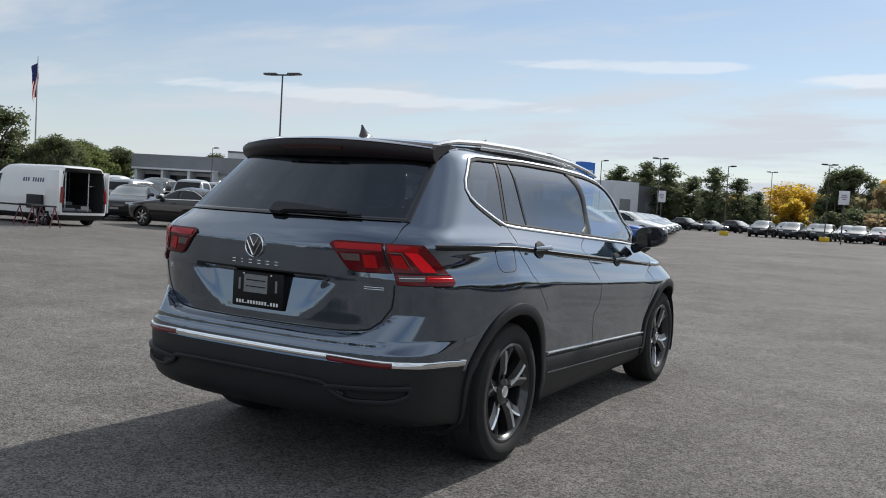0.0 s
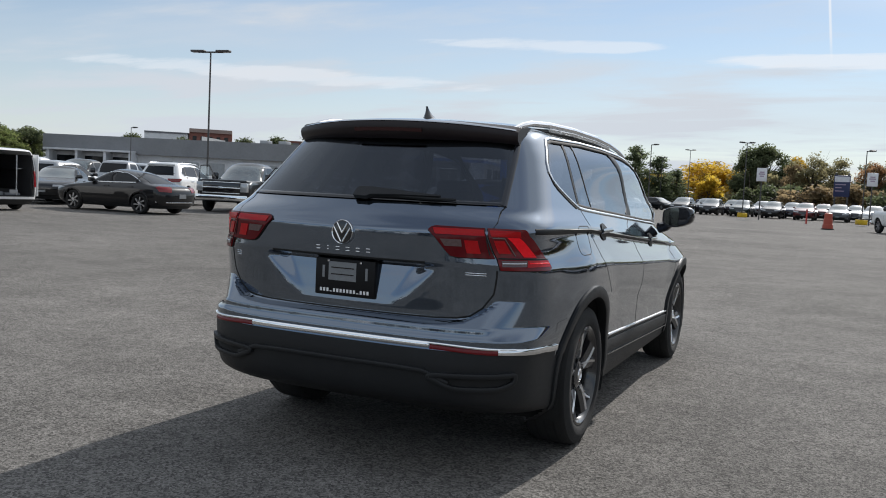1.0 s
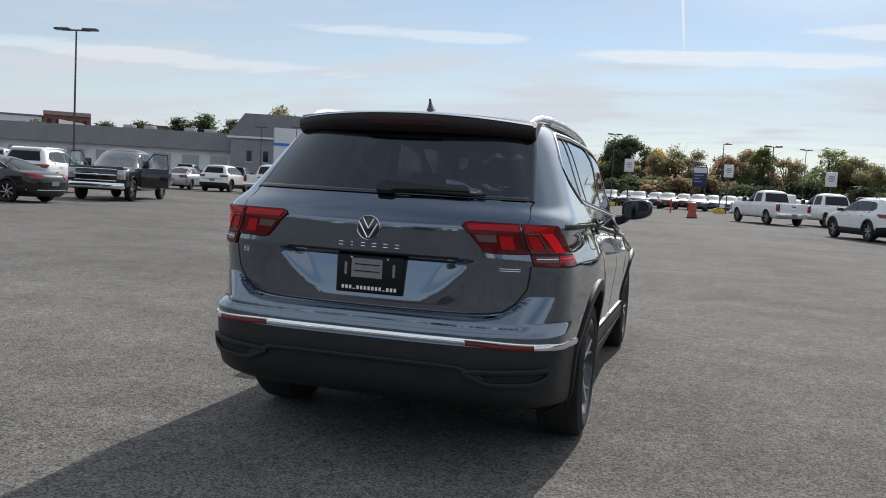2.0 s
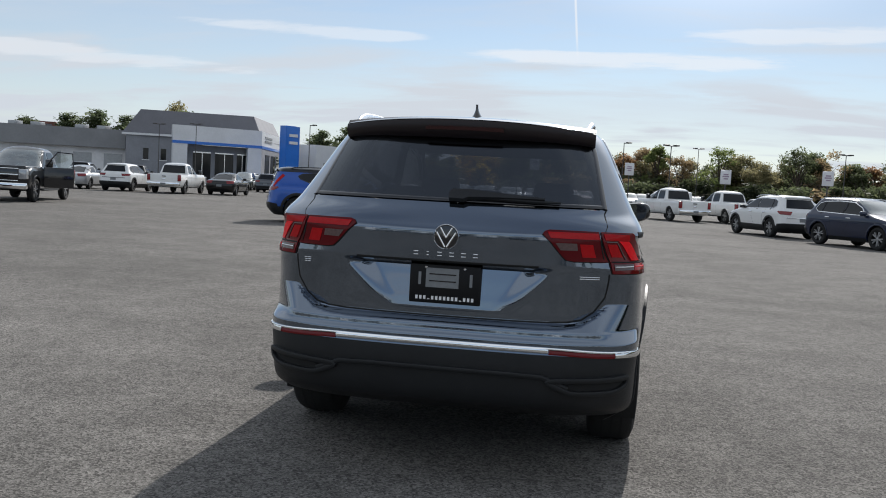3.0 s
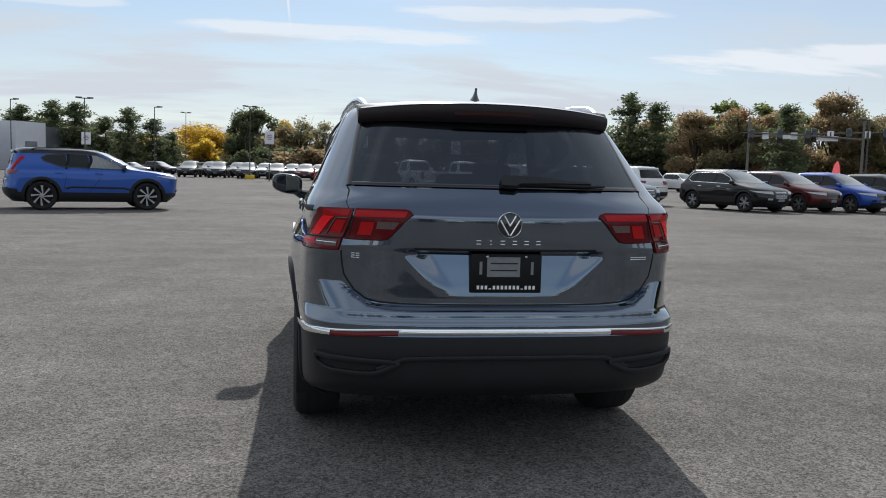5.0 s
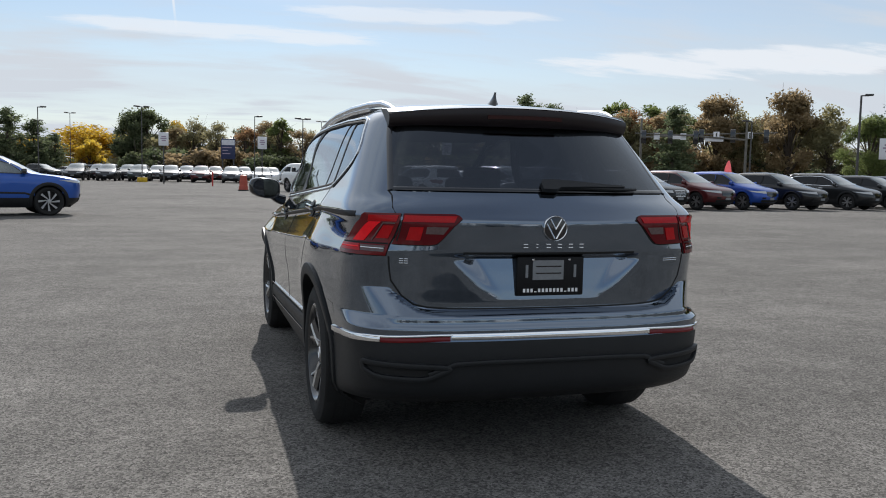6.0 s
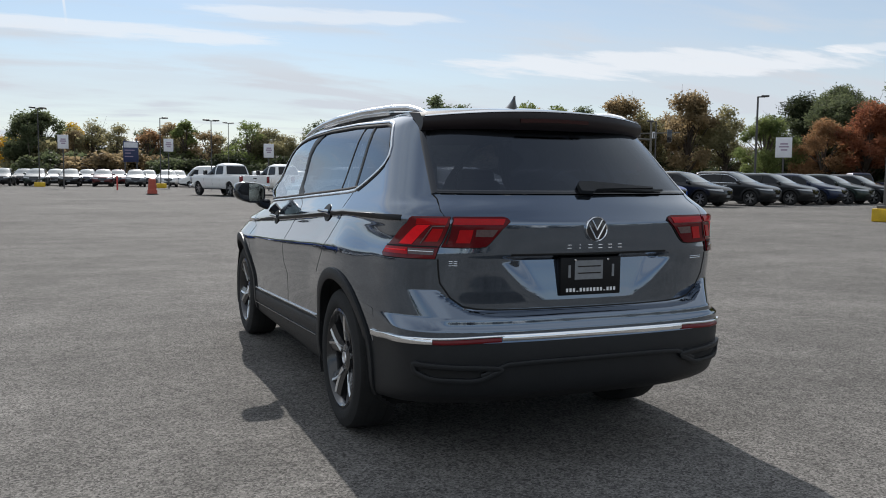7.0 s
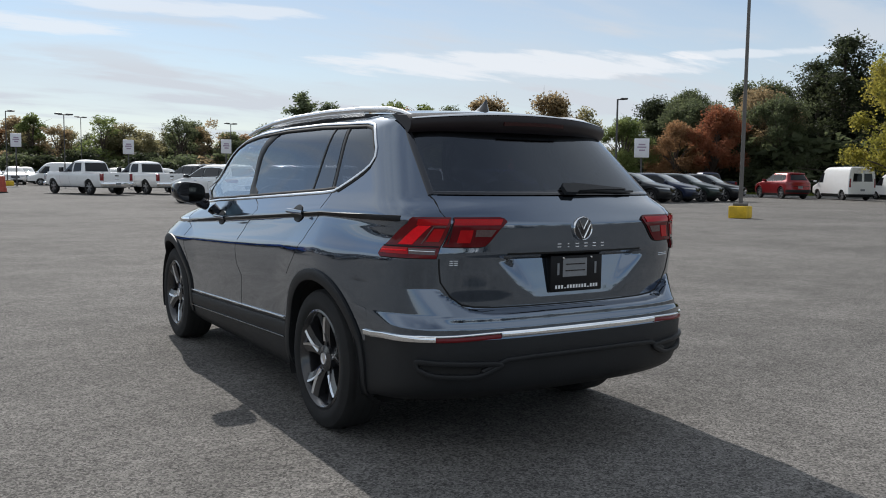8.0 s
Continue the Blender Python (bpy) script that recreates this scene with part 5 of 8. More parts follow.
def unitary(spec, colour, dark_clad, fine, rails=False, open_back=False, grille=M_GLOSS, bright_trim=False):
    """A one-box vehicle: crossover, saloon or van. Its tail is at y = 0 before it is centred."""
    S = shell_body(spec)
    name, kind = spec["name"], spec["kind"]
    car = thing(name, "", kind)
    half = linspace(0, 1, 12) + linspace(1, 2, 32)[1:] + linspace(2, 3, 11)[1:]
    ps = [-p for p in reversed(half[1:])] + half
    lo, hi = S.lo, S.hi
    zs = linspace(lo, hi - 0.12, 22) + linspace(hi - 0.11, hi, 5)
    ax, rad = spec["axles"], spec["rad"]
    hole = lambda c, p, z: (z < rad * 2.3 and 0.4 < abs(p) < 2.7 and arch_cut(c, z, ax, rad)) or (open_back and abs(p) < 0.55 and 0.55 < z < hi - 0.15)
    clad = spec["clad"] + (0.10 if dark_clad else 0)
    low = lambda c, p, z: z < clad
    top_z = spec.get("roof_z", 9.0)
    part("body", skin(S, ps, zs, lambda c, p, z: not hole(c, p, z) and not low(c, p, z) and z < top_z), car_paint(*colour), car, smooth=40)
    if top_z < 9:
        part("roof", skin(S, ps, zs, lambda c, p, z: z > top_z), M_GLOSS, car, "black contrast roof", smooth=40)
    for s in (1, -1):
        for a in ax:
            arc = [(a + rad * 1.20 * math.cos(radians(t)), rad + rad * 1.20 * math.sin(radians(t))) for t in linspace(-14, 194, 22)]
            arc = [(S.py(y, max(lo + 0.01, z), s), max(lo + 0.01, z)) for y, z in arc]
            part("arch_trim", strip(S, arc, 0.085 if dark_clad else 0.045, 0.012, 0.05, step=0.2), M_CLAD if dark_clad else car_paint(*colour), car)
    part("lower_trim", skin(S, ps, [z for z in zs if z < rad * 2.7], lambda c, p, z: not hole(c, p, z) and low(c, p, z)), M_CLAD, car, smooth=40)
    if top_z < 9:
        for s in (1, -1):
            part("door_guard", strip(S, [(S.py(y, z, s), z) for y, z in ((1.50, 0.575), (1.66, 0.615), (2.4, 0.610), (3.02, 0.600), (3.16, 0.560))], 0.050, 0.006, 0.012, step=0.15), M_CLAD, car, "narrow dark line along the lower doors")
    part("underbody", box_bm((-0.7, 0.3, 0.22), (0.7, spec["length"] - 0.4, 0.5), 0.0), M_UNDER, car)
    part("wheel_housing", box_bm((-0.62, ax[0] - 0.42, 0.2), (0.62, ax[0] + 0.42, 0.80)), M_UNDER, car)
    part("wheel_housing", box_bm((-0.62, ax[1] - 0.42, 0.2), (0.62, ax[1] + 0.42, 0.80)), M_UNDER, car)
    # glass
    x0, z0, x1, z1 = spec["tail"]
    if not open_back:
        if kind == "van":
            for s in (1, -1):
                part("rear_window", patch(S, [(s * S.px(0.08, z0), z0), (s * S.px(x0, z0), z0), (s * S.px(x1, z1), z1), (s * S.px(0.08, z1), z1)], 0.006, 0.01, 0.12, 0.12), M_FGLASS, car)
        else:
            part("rear_window", patch(S, [(-S.px(x0, z0), z0), (S.px(x0, z0), z0), (S.px(x1, z1), z1), (-S.px(x1, z1), z1)], 0.006, 0.01, 0.12, 0.08), M_FGLASS, car)
    a, b = spec["screen"]
    part("windscreen", patch(S, [(2.32, a), (3.0, a), (3.0, b), (2.32, b)], 0.006, 0.01, 0.12, 0.08, bm=patch(S, [(-2.32, a), (-3.0, a), (-3.0, b), (-2.32, b)], 0.006, 0.01, 0.12, 0.08)), M_SCREEN, car)
    for s in (1, -1):
        q = lambda y, z: (S.py(y, z, s), z)
        cuts = [9.0] + sorted(spec["posts"], reverse=True) + [-9.0]
        for y1, y0 in zip(cuts, cuts[1:]):
            pane = [v for v in clip_span(spec["side"], y0 + 0.035, y1 - 0.035)]
            if len(pane) > 2:
                part("side_window", patch(S, [q(*v) for v in pane], 0.004, 0.01, 0.1, 0.1), M_SCREEN if top_z < 9 and y1 > 8 else M_FGLASS, car)
        if fine:
            part("window_trim", strip(S, [q(*v) for v in spec["side"]], 0.025, 0.010, 0.012, closed=True, step=0.15), M_SATIN if bright_trim or (rails and top_z > 8) else M_GLOSS, car)
        for y in spec["posts"]:
            zl, zh = spec["side"][1][1] - 0.02, spec["side"][-3][1] - 0.01
            part("pillar", strip(S, [q(y, zl), q(y + 0.03, zh)], 0.08, 0.007, 0.010), M_PILLAR, car)
        # lamps
        (u0, v0, u1, v1), (fx0, fz0, fx1, fz1) = spec["lamps"]
        if kind == "van":
            tail = [(s * S.px(u0, v0), v0), (s * S.px(u1, v0), v0), (s * S.px(u1 - 0.03, v1), v1), (s * S.px(u0, v1), v1)]
        else:
            if top_z < 9:
                # a slim blade runs up the rear pillar from the lamp
                part("lamp_blade", strip(S, [(S.py(0.20, 1.06, s), 1.06), (S.py(0.30, 1.20, s), 1.20), (S.py(0.50, 1.40, s), 1.40)], 0.085, 0.012, 0.02, step=0.08), M_RED, car)
                v1 = 1.02
            tail = [(s * S.px(u0, v1), v1), (s * S.px(u0 + 0.06, v0), v0), (S.py(0.22, v0 + 0.02, s), v0 + 0.02), (S.py(0.36, v1, s), v1), (S.py(0.34, v1 + 0.03, s), v1 + 0.03), (s * S.px(u0 + 0.02, v1 + 0.02), v1 + 0.02)]
        part("tail_lamp", patch(S, tail, 0.010, 0.02, 0.1, 0.06), M_CARRED, car)
        L = spec["length"]
        head = [(s * 2.72, fz0 + 0.02), (S.py(L - 0.50, fz1 - 0.02, s), fz1 - 0.04), (S.py(L - 0.75, fz1, s), fz1 + 0.01), (s * 2.72, fz1 - 0.01)]
        part("head_lamp", patch(S, head, 0.010, 0.02, 0.1, 0.06), M_HEADL, car)
        if kind != "van" and fine:
            part("door_seam", strip(S, [q(2.02, spec["side"][1][1] - 0.01), q(2.05, 0.42)], 0.012, 0.002, 0.006, step=0.12), M_GAP, car)
            part("door_seam", strip(S, [q(1.28, spec["side"][1][1] - 0.01), q(1.45, 0.50)], 0.012, 0.002, 0.006, step=0.12), M_GAP, car)
            for y in (1.35, 2.35):
                zz = spec["side"][1][1] - 0.13
                part("door_handle", strip(S, [q(y - 0.1, zz), q(y + 0.1, zz)], 0.03, 0.03, 0.03), (M_SATIN if rails and top_z > 8 else car_paint(*colour)), car)
        bm = bmesh.new()
        my, mz = spec["side"][0][0] - 0.12, spec["side"][0][1] + 0.06
        xw = S.half(my, mz)
        box(bm, (min(s * xw, s * (xw + 0.22)), my - 0.05, mz - 0.06), (max(s * xw, s * (xw + 0.22)), my + 0.07, mz + 0.08))
        part("door_mirror", bevelled(bm, 0.035, 2), car_paint(*colour) if not dark_clad else M_GLOSS, car)
        if rails:
            bm = bmesh.new()
            zt = hi - 0.055
            tube(bm, [(s * 0.58, 0.62, zt - 0.06), (s * 0.60, 0.8, zt + 0.01), (s * 0.61, 1.6, zt + 0.035), (s * 0.60, 2.3, zt + 0.01), (s * 0.59, 2.55, zt - 0.06)], 0.018, 6)
            part("roof_rail", bm, M_SATIN if top_z > 8 else M_GLOSS, car)
        if kind == "car" and fine:
            fog = [(s * 2.56, 0.50), (s * 2.70, 0.50), (s * 2.70, 0.57), (s * 2.56, 0.57)]
            part("fog_lamp", patch(S, fog, 0.008, 0.012, 0.1, 0.06), M_HEADL if grille is M_CHROME else M_UNDER, car)
    if kind == "saloon" and bright_trim:
        part("bumper_strip", strip(S, [(-0.80, 0.42), (-0.45, 0.41), (0.0, 0.41), (0.45, 0.41), (0.80, 0.42)], 0.03, 0.012, 0.014, step=0.2), M_CHROME, car)
    if kind == "car" and fine:
        rear = [(-0.93, 0.40), (0.93, 0.40), (0.88, 0.55), (0.5, 0.585), (-0.5, 0.585), (-0.88, 0.55)]
        part("rear_bumper_guard", patch(S, rear, 0.010, 0.016, 0.12, 0.06), M_CLAD, car)
        zt = spec["tail"][3] + 0.035
        part("roof_spoiler", strip(S, [(-S.px(spec["tail"][2] + 0.03, zt), zt), (-0.3, zt + 0.01), (0.3, zt + 0.01), (S.px(spec["tail"][2] + 0.03, zt), zt)], 0.06, 0.07, 0.07, step=0.15), M_GLOSS if top_z < 9 else car_paint(*colour), car)
        zw = spec["tail"][1] + 0.03
        part("rear_wiper", strip(S, [(0.0, zw), (0.25, zw + 0.03), (0.5, zw + 0.045)], 0.018, 0.02, 0.014, step=0.2), M_UNDER, car)
        part("tailgate_trim", strip(S, [(-0.45, 0.80), (0.45, 0.80)], 0.03, 0.012, 0.012, step=0.2), M_CHROME if rails else M_GLOSS, car)
    g0, g1 = spec["lamps"][1][1] - 0.06, spec["lamps"][1][3] - 0.02
    part("grille", patch(S, [(2.74, g0), (3.0, g0 - 0.08), (3.0, g1), (2.74, g1)], 0.008, 0.012, 0.1, 0.06, bm=patch(S, [(-2.74, g0), (-3.0, g0 - 0.08), (-3.0, g1), (-2.74, g1)], 0.008, 0.012, 0.1, 0.06)), M_GLOSS, car)
    if grille is M_CHROME:
        for k in (0.0, 0.25, 0.5, 0.75, 1.0):
            z = g0 - 0.05 + (g1 - g0 + 0.04) * k
            for s in (1, -1):
                part("grille_bar", strip(S, [(s * 2.80, z), (s * 2.88, z), (s * 2.999, z)], 0.022 if k in (0.0, 1.0) else 0.010, 0.012, 0.012), M_CHROME, car)
    part("lower_intake", patch(S, [(2.55, 0.36), (3.0, 0.36), (3.0, 0.46), (2.55, 0.46)], 0.008, 0.012, 0.1, 0.06, bm=patch(S, [(-2.55, 0.36), (-3.0, 0.36), (-3.0, 0.46), (-2.55, 0.46)], 0.008, 0.012, 0.1, 0.06)), M_UNDER, car)
    zp = 0.72 if kind != "saloon" else 0.62
    yp = S.flat(0, zp).y
    part("plate", box_bm((-0.16, yp - 0.012, zp - 0.07), (0.16, yp + 0.01, zp + 0.07)), M_PAPER, car)
    yp = S.flat(2.999, 0.5).y
    part("plate", box_bm((-0.16, yp - 0.01, 0.45), (0.16, yp + 0.014, 0.55)), M_PAPER, car)
    simple_wheels(car, ax, rad, S.half(ax[0], 0.5), spec.get("blades", 0))
    if open_back:
        # empty dark load space with shelving, doors swung right round
        part("load_space", box_bm((-0.80, 0.35, 0.52), (0.80, 3.2, 0.56)), M_DARK, car)
        part("load_wall", box_bm((-0.80, 3.1, 0.52), (0.80, 3.16, hi - 0.2)), M_DARK, car)
        for s in (-1, 1):
            part("load_lining", box_bm((min(s * 0.80, s * 0.84), 0.1, 0.5), (max(s * 0.80, s * 0.84), 3.1, hi - 0.25)), M_DARK, car)
            part("open_rear_door", bevelled(box_bm((min(s * 0.99, s * 1.05), 0.05, 0.55), (max(s * 0.99, s * 1.05), 0.75, hi - 0.22)), 0.02, 2), car_paint(*colour), car)
        ink = mat("van_lettering", (0.05, 0.07, 0.13), 0.5)
        for i, y in enumerate(linspace(1.05, 2.15, 9)):
            if i != 5:
                part("letter_bar", strip(S, [(S.py(y - 0.04, 1.72, 1), 1.72), (S.py(y + 0.04, 1.72, 1), 1.72)], 0.16, 0.004, 0.006), ink, car)
                part("letter_bar", strip(S, [(S.py(y - 0.04, 1.72, -1), 1.72), (S.py(y + 0.04, 1.72, -1), 1.72)], 0.16, 0.004, 0.006), ink, car)
        part("tool_tray", box_bm((-1.12, 0.9, 0.62), (-1.02, 1.75, 1.15), 0.02), M_DARK, car)
        part("side_rub_strip", strip(S, [(S.py(y, 0.72, -1), 0.72) for y in linspace(0.3, 5.0, 9)], 0.06, 0.012, 0.014), M_CLAD, car)
        part("shelf", box_bm((-0.78, 0.5, 1.0), (-0.45, 2.8, 1.03)), M_SATIN, car)
        part("shelf", box_bm((-0.78, 0.5, 1.35), (-0.45, 2.8, 1.38)), M_SATIN, car)
        part("shelf", box_bm((0.40, 0.4, 1.55), (0.78, 2.8, 1.58)), M_SATIN, car)
        for x, y in ((-0.46, 0.5), (-0.46, 1.6), (0.42, 0.4), (0.42, 1.5)):
            part("rack_post", box_bm((x - 0.02, y - 0.02, 0.56), (x + 0.02, y + 0.02, hi - 0.28)), M_SATIN, car)
        for x0, x1, y0, y1, z1 in ((-0.70, -0.10, 0.38, 0.95, 0.70), (0.0, 0.62, 0.42, 0.80, 0.66), (-0.30, 0.30, 1.1, 1.6, 0.92)):
            part("packed_tools", box_bm((x0, y0, 0.56), (x1, y1, z1), 0.03), M_PAPER, car)
    return car


def pickup(colour, fine=True, open_doors=False, chrome=True):
    """A crew-cab pickup: box with an open bed, cab, bonnet."""
    car = thing("pickup_truck", "", "pickup")
    col = car_paint(*colour)
    S, C = Shell(**BED), Shell(**CAB)
    half = linspace(0, 1, 10) + linspace(1, 2, 44)[1:] + linspace(2, 3, 12)[1:]
    ps = [-p for p in reversed(half[1:])] + half
    ax, rad = (1.22, 4.85), 0.41
    zs = linspace(0.42, 1.18, 20)
    hole = lambda c, p, z: z < 0.95 and 0.4 < abs(p) < 2.8 and arch_cut(c, z, ax, rad)
    part("body", skin(S, ps, zs, lambda c, p, z: not hole(c, p, z)), col, car, smooth=40)
    part("bed_floor", box_bm((-0.85, 0.14, 0.72), (0.85, 1.9, 0.76)), M_CLAD, car)
    for s in (1, -1):
        part("bed_rail", bevelled(box_bm((min(s * 0.84, s * 0.955), 0.08, 1.10), (max(s * 0.84, s * 0.955), 1.93, 1.195)), 0.02, 2), col, car)
        part("bed_side", box_bm((min(s * 0.84, s * 0.86), 0.14, 0.72), (max(s * 0.84, s * 0.86), 1.9, 1.12)), M_CLAD, car)
    tg = part("tailgate", bevelled(box_bm((-0.80, 0.035, 0.72), (0.80, 0.13, 1.20)), 0.02, 2), col, car)
    part("tailgate_handle", box_bm((-0.12, 0.02, 1.02), (0.12, 0.06, 1.08), 0.008), M_GLOSS, tg)
    part("tailgate_badge", box_bm((-0.09, 0.022, 0.86), (0.09, 0.05, 0.93), 0.01), M_CHROME, tg)
    part("rear_bumper", bevelled(box_bm((-0.96, -0.12, 0.50), (0.96, 0.10, 0.70)), 0.03, 2), M_CHROME if chrome else col, car)
    part("plate", box_bm((-0.16, -0.128, 0.54), (0.16, -0.11, 0.66)), M_PAPER, car)
    part("front_bumper", bevelled(box_bm((-0.98, 5.72, 0.44), (0.98, 5.93, 0.66)), 0.04, 2), M_CHROME if chrome else col, car)
    part("bonnet", bevelled(box_bm((-0.88, 3.95, 1.10), (0.88, 5.66, 1.225)), 0.05, 3), col, car)
    gr = part("grille", bevelled(box_bm((-0.70, 5.76, 0.70), (0.70, 5.90, 1.14)), 0.02, 2), M_GLOSS, car)
    for z, w in ((0.71, 0.03), (0.90, 0.045), (1.11, 0.03)):
        part("grille_bar", bevelled(box_bm((-0.72, 5.86, z), (0.72, 5.92, z + w)), 0.01, 2), M_CHROME, gr)
    part("grille_badge", bevelled(box_bm((-0.10, 5.90, 0.885), (0.10, 5.935, 0.96)), 0.01, 2), M_CHROME, gr)
    part("underbody", box_bm((-0.75, 0.3, 0.38), (0.75, 5.5, 0.62)), M_UNDER, car)
    for a in ax:
        part("wheel_housing", box_bm((-0.66, a - 0.46, 0.38), (0.66, a + 0.46, 0.92)), M_UNDER, car)
    cz = linspace(1.02, 1.80, 18) + linspace(1.81, 1.925, 8)
    part("cab", skin(C, ps, cz, lambda c, p, z: True), col, car, smooth=40)
    part("rear_window", patch(C, [(-C.px(0.70, 1.27), 1.27), (C.px(0.70, 1.27), 1.27), (C.px(0.62, 1.74), 1.74), (-C.px(0.62, 1.74), 1.74)], 0.006, 0.01, 0.1, 0.1), M_FGLASS, car)
    part("windscreen", patch(C, [(2.3, 1.22), (3.0, 1.22), (3.0, 1.80), (2.3, 1.80)], 0.006, 0.01, 0.1, 0.1, bm=patch(C, [(-2.3, 1.22), (-3.0, 1.22), (-3.0, 1.80), (-2.3, 1.80)], 0.006, 0.01, 0.1, 0.1)), M_SCREEN, car)
    for s in (1, -1):
        q = lambda y, z: (C.py(y, z, s), z)
        for poly in ([(2.16, 1.26), (2.92, 1.24), (2.92, 1.74), (2.32, 1.74)], [(3.04, 1.24), (3.92, 1.22), (3.55, 1.66), (3.35, 1.75), (3.04, 1.75)]):
            part("side_window", patch(C, [q(*v) for v in poly], 0.005, 0.01, 0.1, 0.1), M_FGLASS, car)
        qs = lambda y, z: (S.py(y, z, s), z)
        part("tail_lamp", bevelled(box_bm((min(s * 0.80, s * 0.985), 0.02, 0.78), (max(s * 0.80, s * 0.985), 0.16, 1.16)), 0.02, 2), M_CARRED, car)
        part("head_lamp", bevelled(box_bm((min(s * 0.70, s * 0.97), 5.62, 0.78), (max(s * 0.70, s * 0.97), 5.86, 1.12)), 0.03, 2), M_HEADL, car)
        part("door_mirror", bevelled(box_bm((min(s * 0.95, s * 1.2), 3.72, 1.22), (max(s * 0.95, s * 1.2), 3.84, 1.50)), 0.035, 2), M_GLOSS if chrome else col, car)
        for y in (2.25, 3.05, 4.02):
            part("door_seam", strip(S, [qs(y, 1.17), qs(y, 0.55)], 0.014, 0.003, 0.006, step=0.15), M_GAP, car)
        for a in ax:
            arc = [(a + rad * 1.19 * math.cos(radians(t)), max(0.43, rad + rad * 1.19 * math.sin(radians(t)))) for t in linspace(-4, 184, 20)]
            part("arch_trim", strip(S, [qs(*v) for v in arc], 0.06, 0.014, 0.05, step=0.2), col, car)
        part("sill_step", bevelled(box_bm((min(s * 0.86, s * 1.0), 2.2, 0.38), (max(s * 0.86, s * 1.0), 4.1, 0.44)), 0.02, 2), M_CLAD, car)
        if open_doors:
            # front door swung out, dark lining and its window frame
            m = Matrix.Translation((s * 0.97, 4.02, 0)) @ Matrix.Rotation(s * radians(62), 4, "Z")
            dr = part("open_door", bevelled(box_bm((-0.04, -1.0, 0.50), (0.04, 0.0, 1.22), m=m), 0.02, 2), M_GLOSS, car, "front door swung open, dark inside")
            bm = bmesh.new()
            tube(bm, [m @ Vector(v) for v in ((0, -0.98, 1.2), (-s * 0.06, -0.95, 1.74), (-s * 0.06, -0.45, 1.76), (-s * 0.03, -0.03, 1.24))], 0.028, 6)
            part("door_frame", bm, M_GLOSS, dr)
            part("door_pane", box_bm((-0.004, -0.93, 1.22), (0.004, -0.40, 1.70), m=m), M_CLEAR, dr).visible_shadow = False
    simple_wheels(car, ax, rad, 0.99)
    return car


XC = dict(SUV, name="compact_crossover", kind="car", roof_z=1.50,
          r=[(0.22, 0.22), (0.4, 0.04), (0.55, 0.0), (0.7, 0.03), (0.95, 0.06), (1.05, 0.09), (1.12, 0.14), (1.35, 0.20), (1.5, 0.26), (1.58, 0.31), (1.63, 0.42), (1.66, 0.8), (1.675, 1.7)],
          f=[(0.22, 4.3), (0.4, 4.50), (0.6, 4.55), (0.90, 4.54), (0.99, 4.42), (1.05, 4.15), (1.10, 3.62), (1.15, 3.42), (1.3, 3.14), (1.5, 2.74), (1.58, 2.54), (1.63, 2.25), (1.66, 2.0), (1.675, 1.75)],
          side=[(3.12, 1.10), (2.2, 1.12), (1.42, 1.15), (0.98, 1.30), (0.92, 1.38), (1.05, 1.45), (1.6, 1.50), (2.3, 1.48), (2.72, 1.34)], posts=(1.55, 2.10), rad=0.385, tail=(0.58, 1.20, 0.50, 1.47), lamps=((0.45, 0.92, 0.85, 1.20), (0.45, 0.82, 0.80, 0.94)), blades=8)
SUV.update(name="crossover_suv", kind="car")
SEDAN.update(name="saloon", kind="saloon")
VAN.update(name="cargo_van", kind="van")
BUILT = {}
GROUPS = {"suv": "parked crossovers", "xc": "", "sedan": "parked saloons", "van": "parked vans", "pickup": "parked pickup trucks"}
CATS = {"suv": "car", "xc": "car", "sedan": "car", "van": "van", "pickup": "pickup"}


def centre(car, y_mid, k):
    """Moves a vehicle's parts so that its thing stands at the middle of the wheelbase, scaled by k."""
    m = Matrix.Diagonal((*k, 1)) @ Matrix.Translation((0, -y_mid, 0))
    for o in car.children_recursive:
        o.data.transform(m)


def vehicle(kind, colour, x, y, rz, label, k=(1, 1, 1), key="", **extra):
    """Stands a vehicle on the ground, its nose towards rz degrees left of +y."""
    tag = (kind, colour, k, key)
    m = pose(x, y, 0, 0, 0, rz)
    if tag not in BUILT:
        c = (colour, COLOURS[colour], 0.0 if colour in ("white", "black", "yellow") else 0.35)
        if kind == "pickup":
            car = pickup(c, **extra)
            mid = 3.03
        else:
            spec = {"suv": SUV, "sedan": SEDAN, "van": VAN, "xc": XC}[kind]
            car = unitary(spec, c, extra.pop("clad", kind in ("suv", "xc")), extra.pop("fine", key not in ("lot", "far", "far2")), **extra)
            mid = sum(spec["axles"]) / 2
        centre(car, mid, k)
        car.matrix_world = m
        BUILT[tag] = car
    else:
        car = copy_thing(BUILT[tag], m)
    tagged(car, label, CATS[kind], GROUPS[kind])
    return car


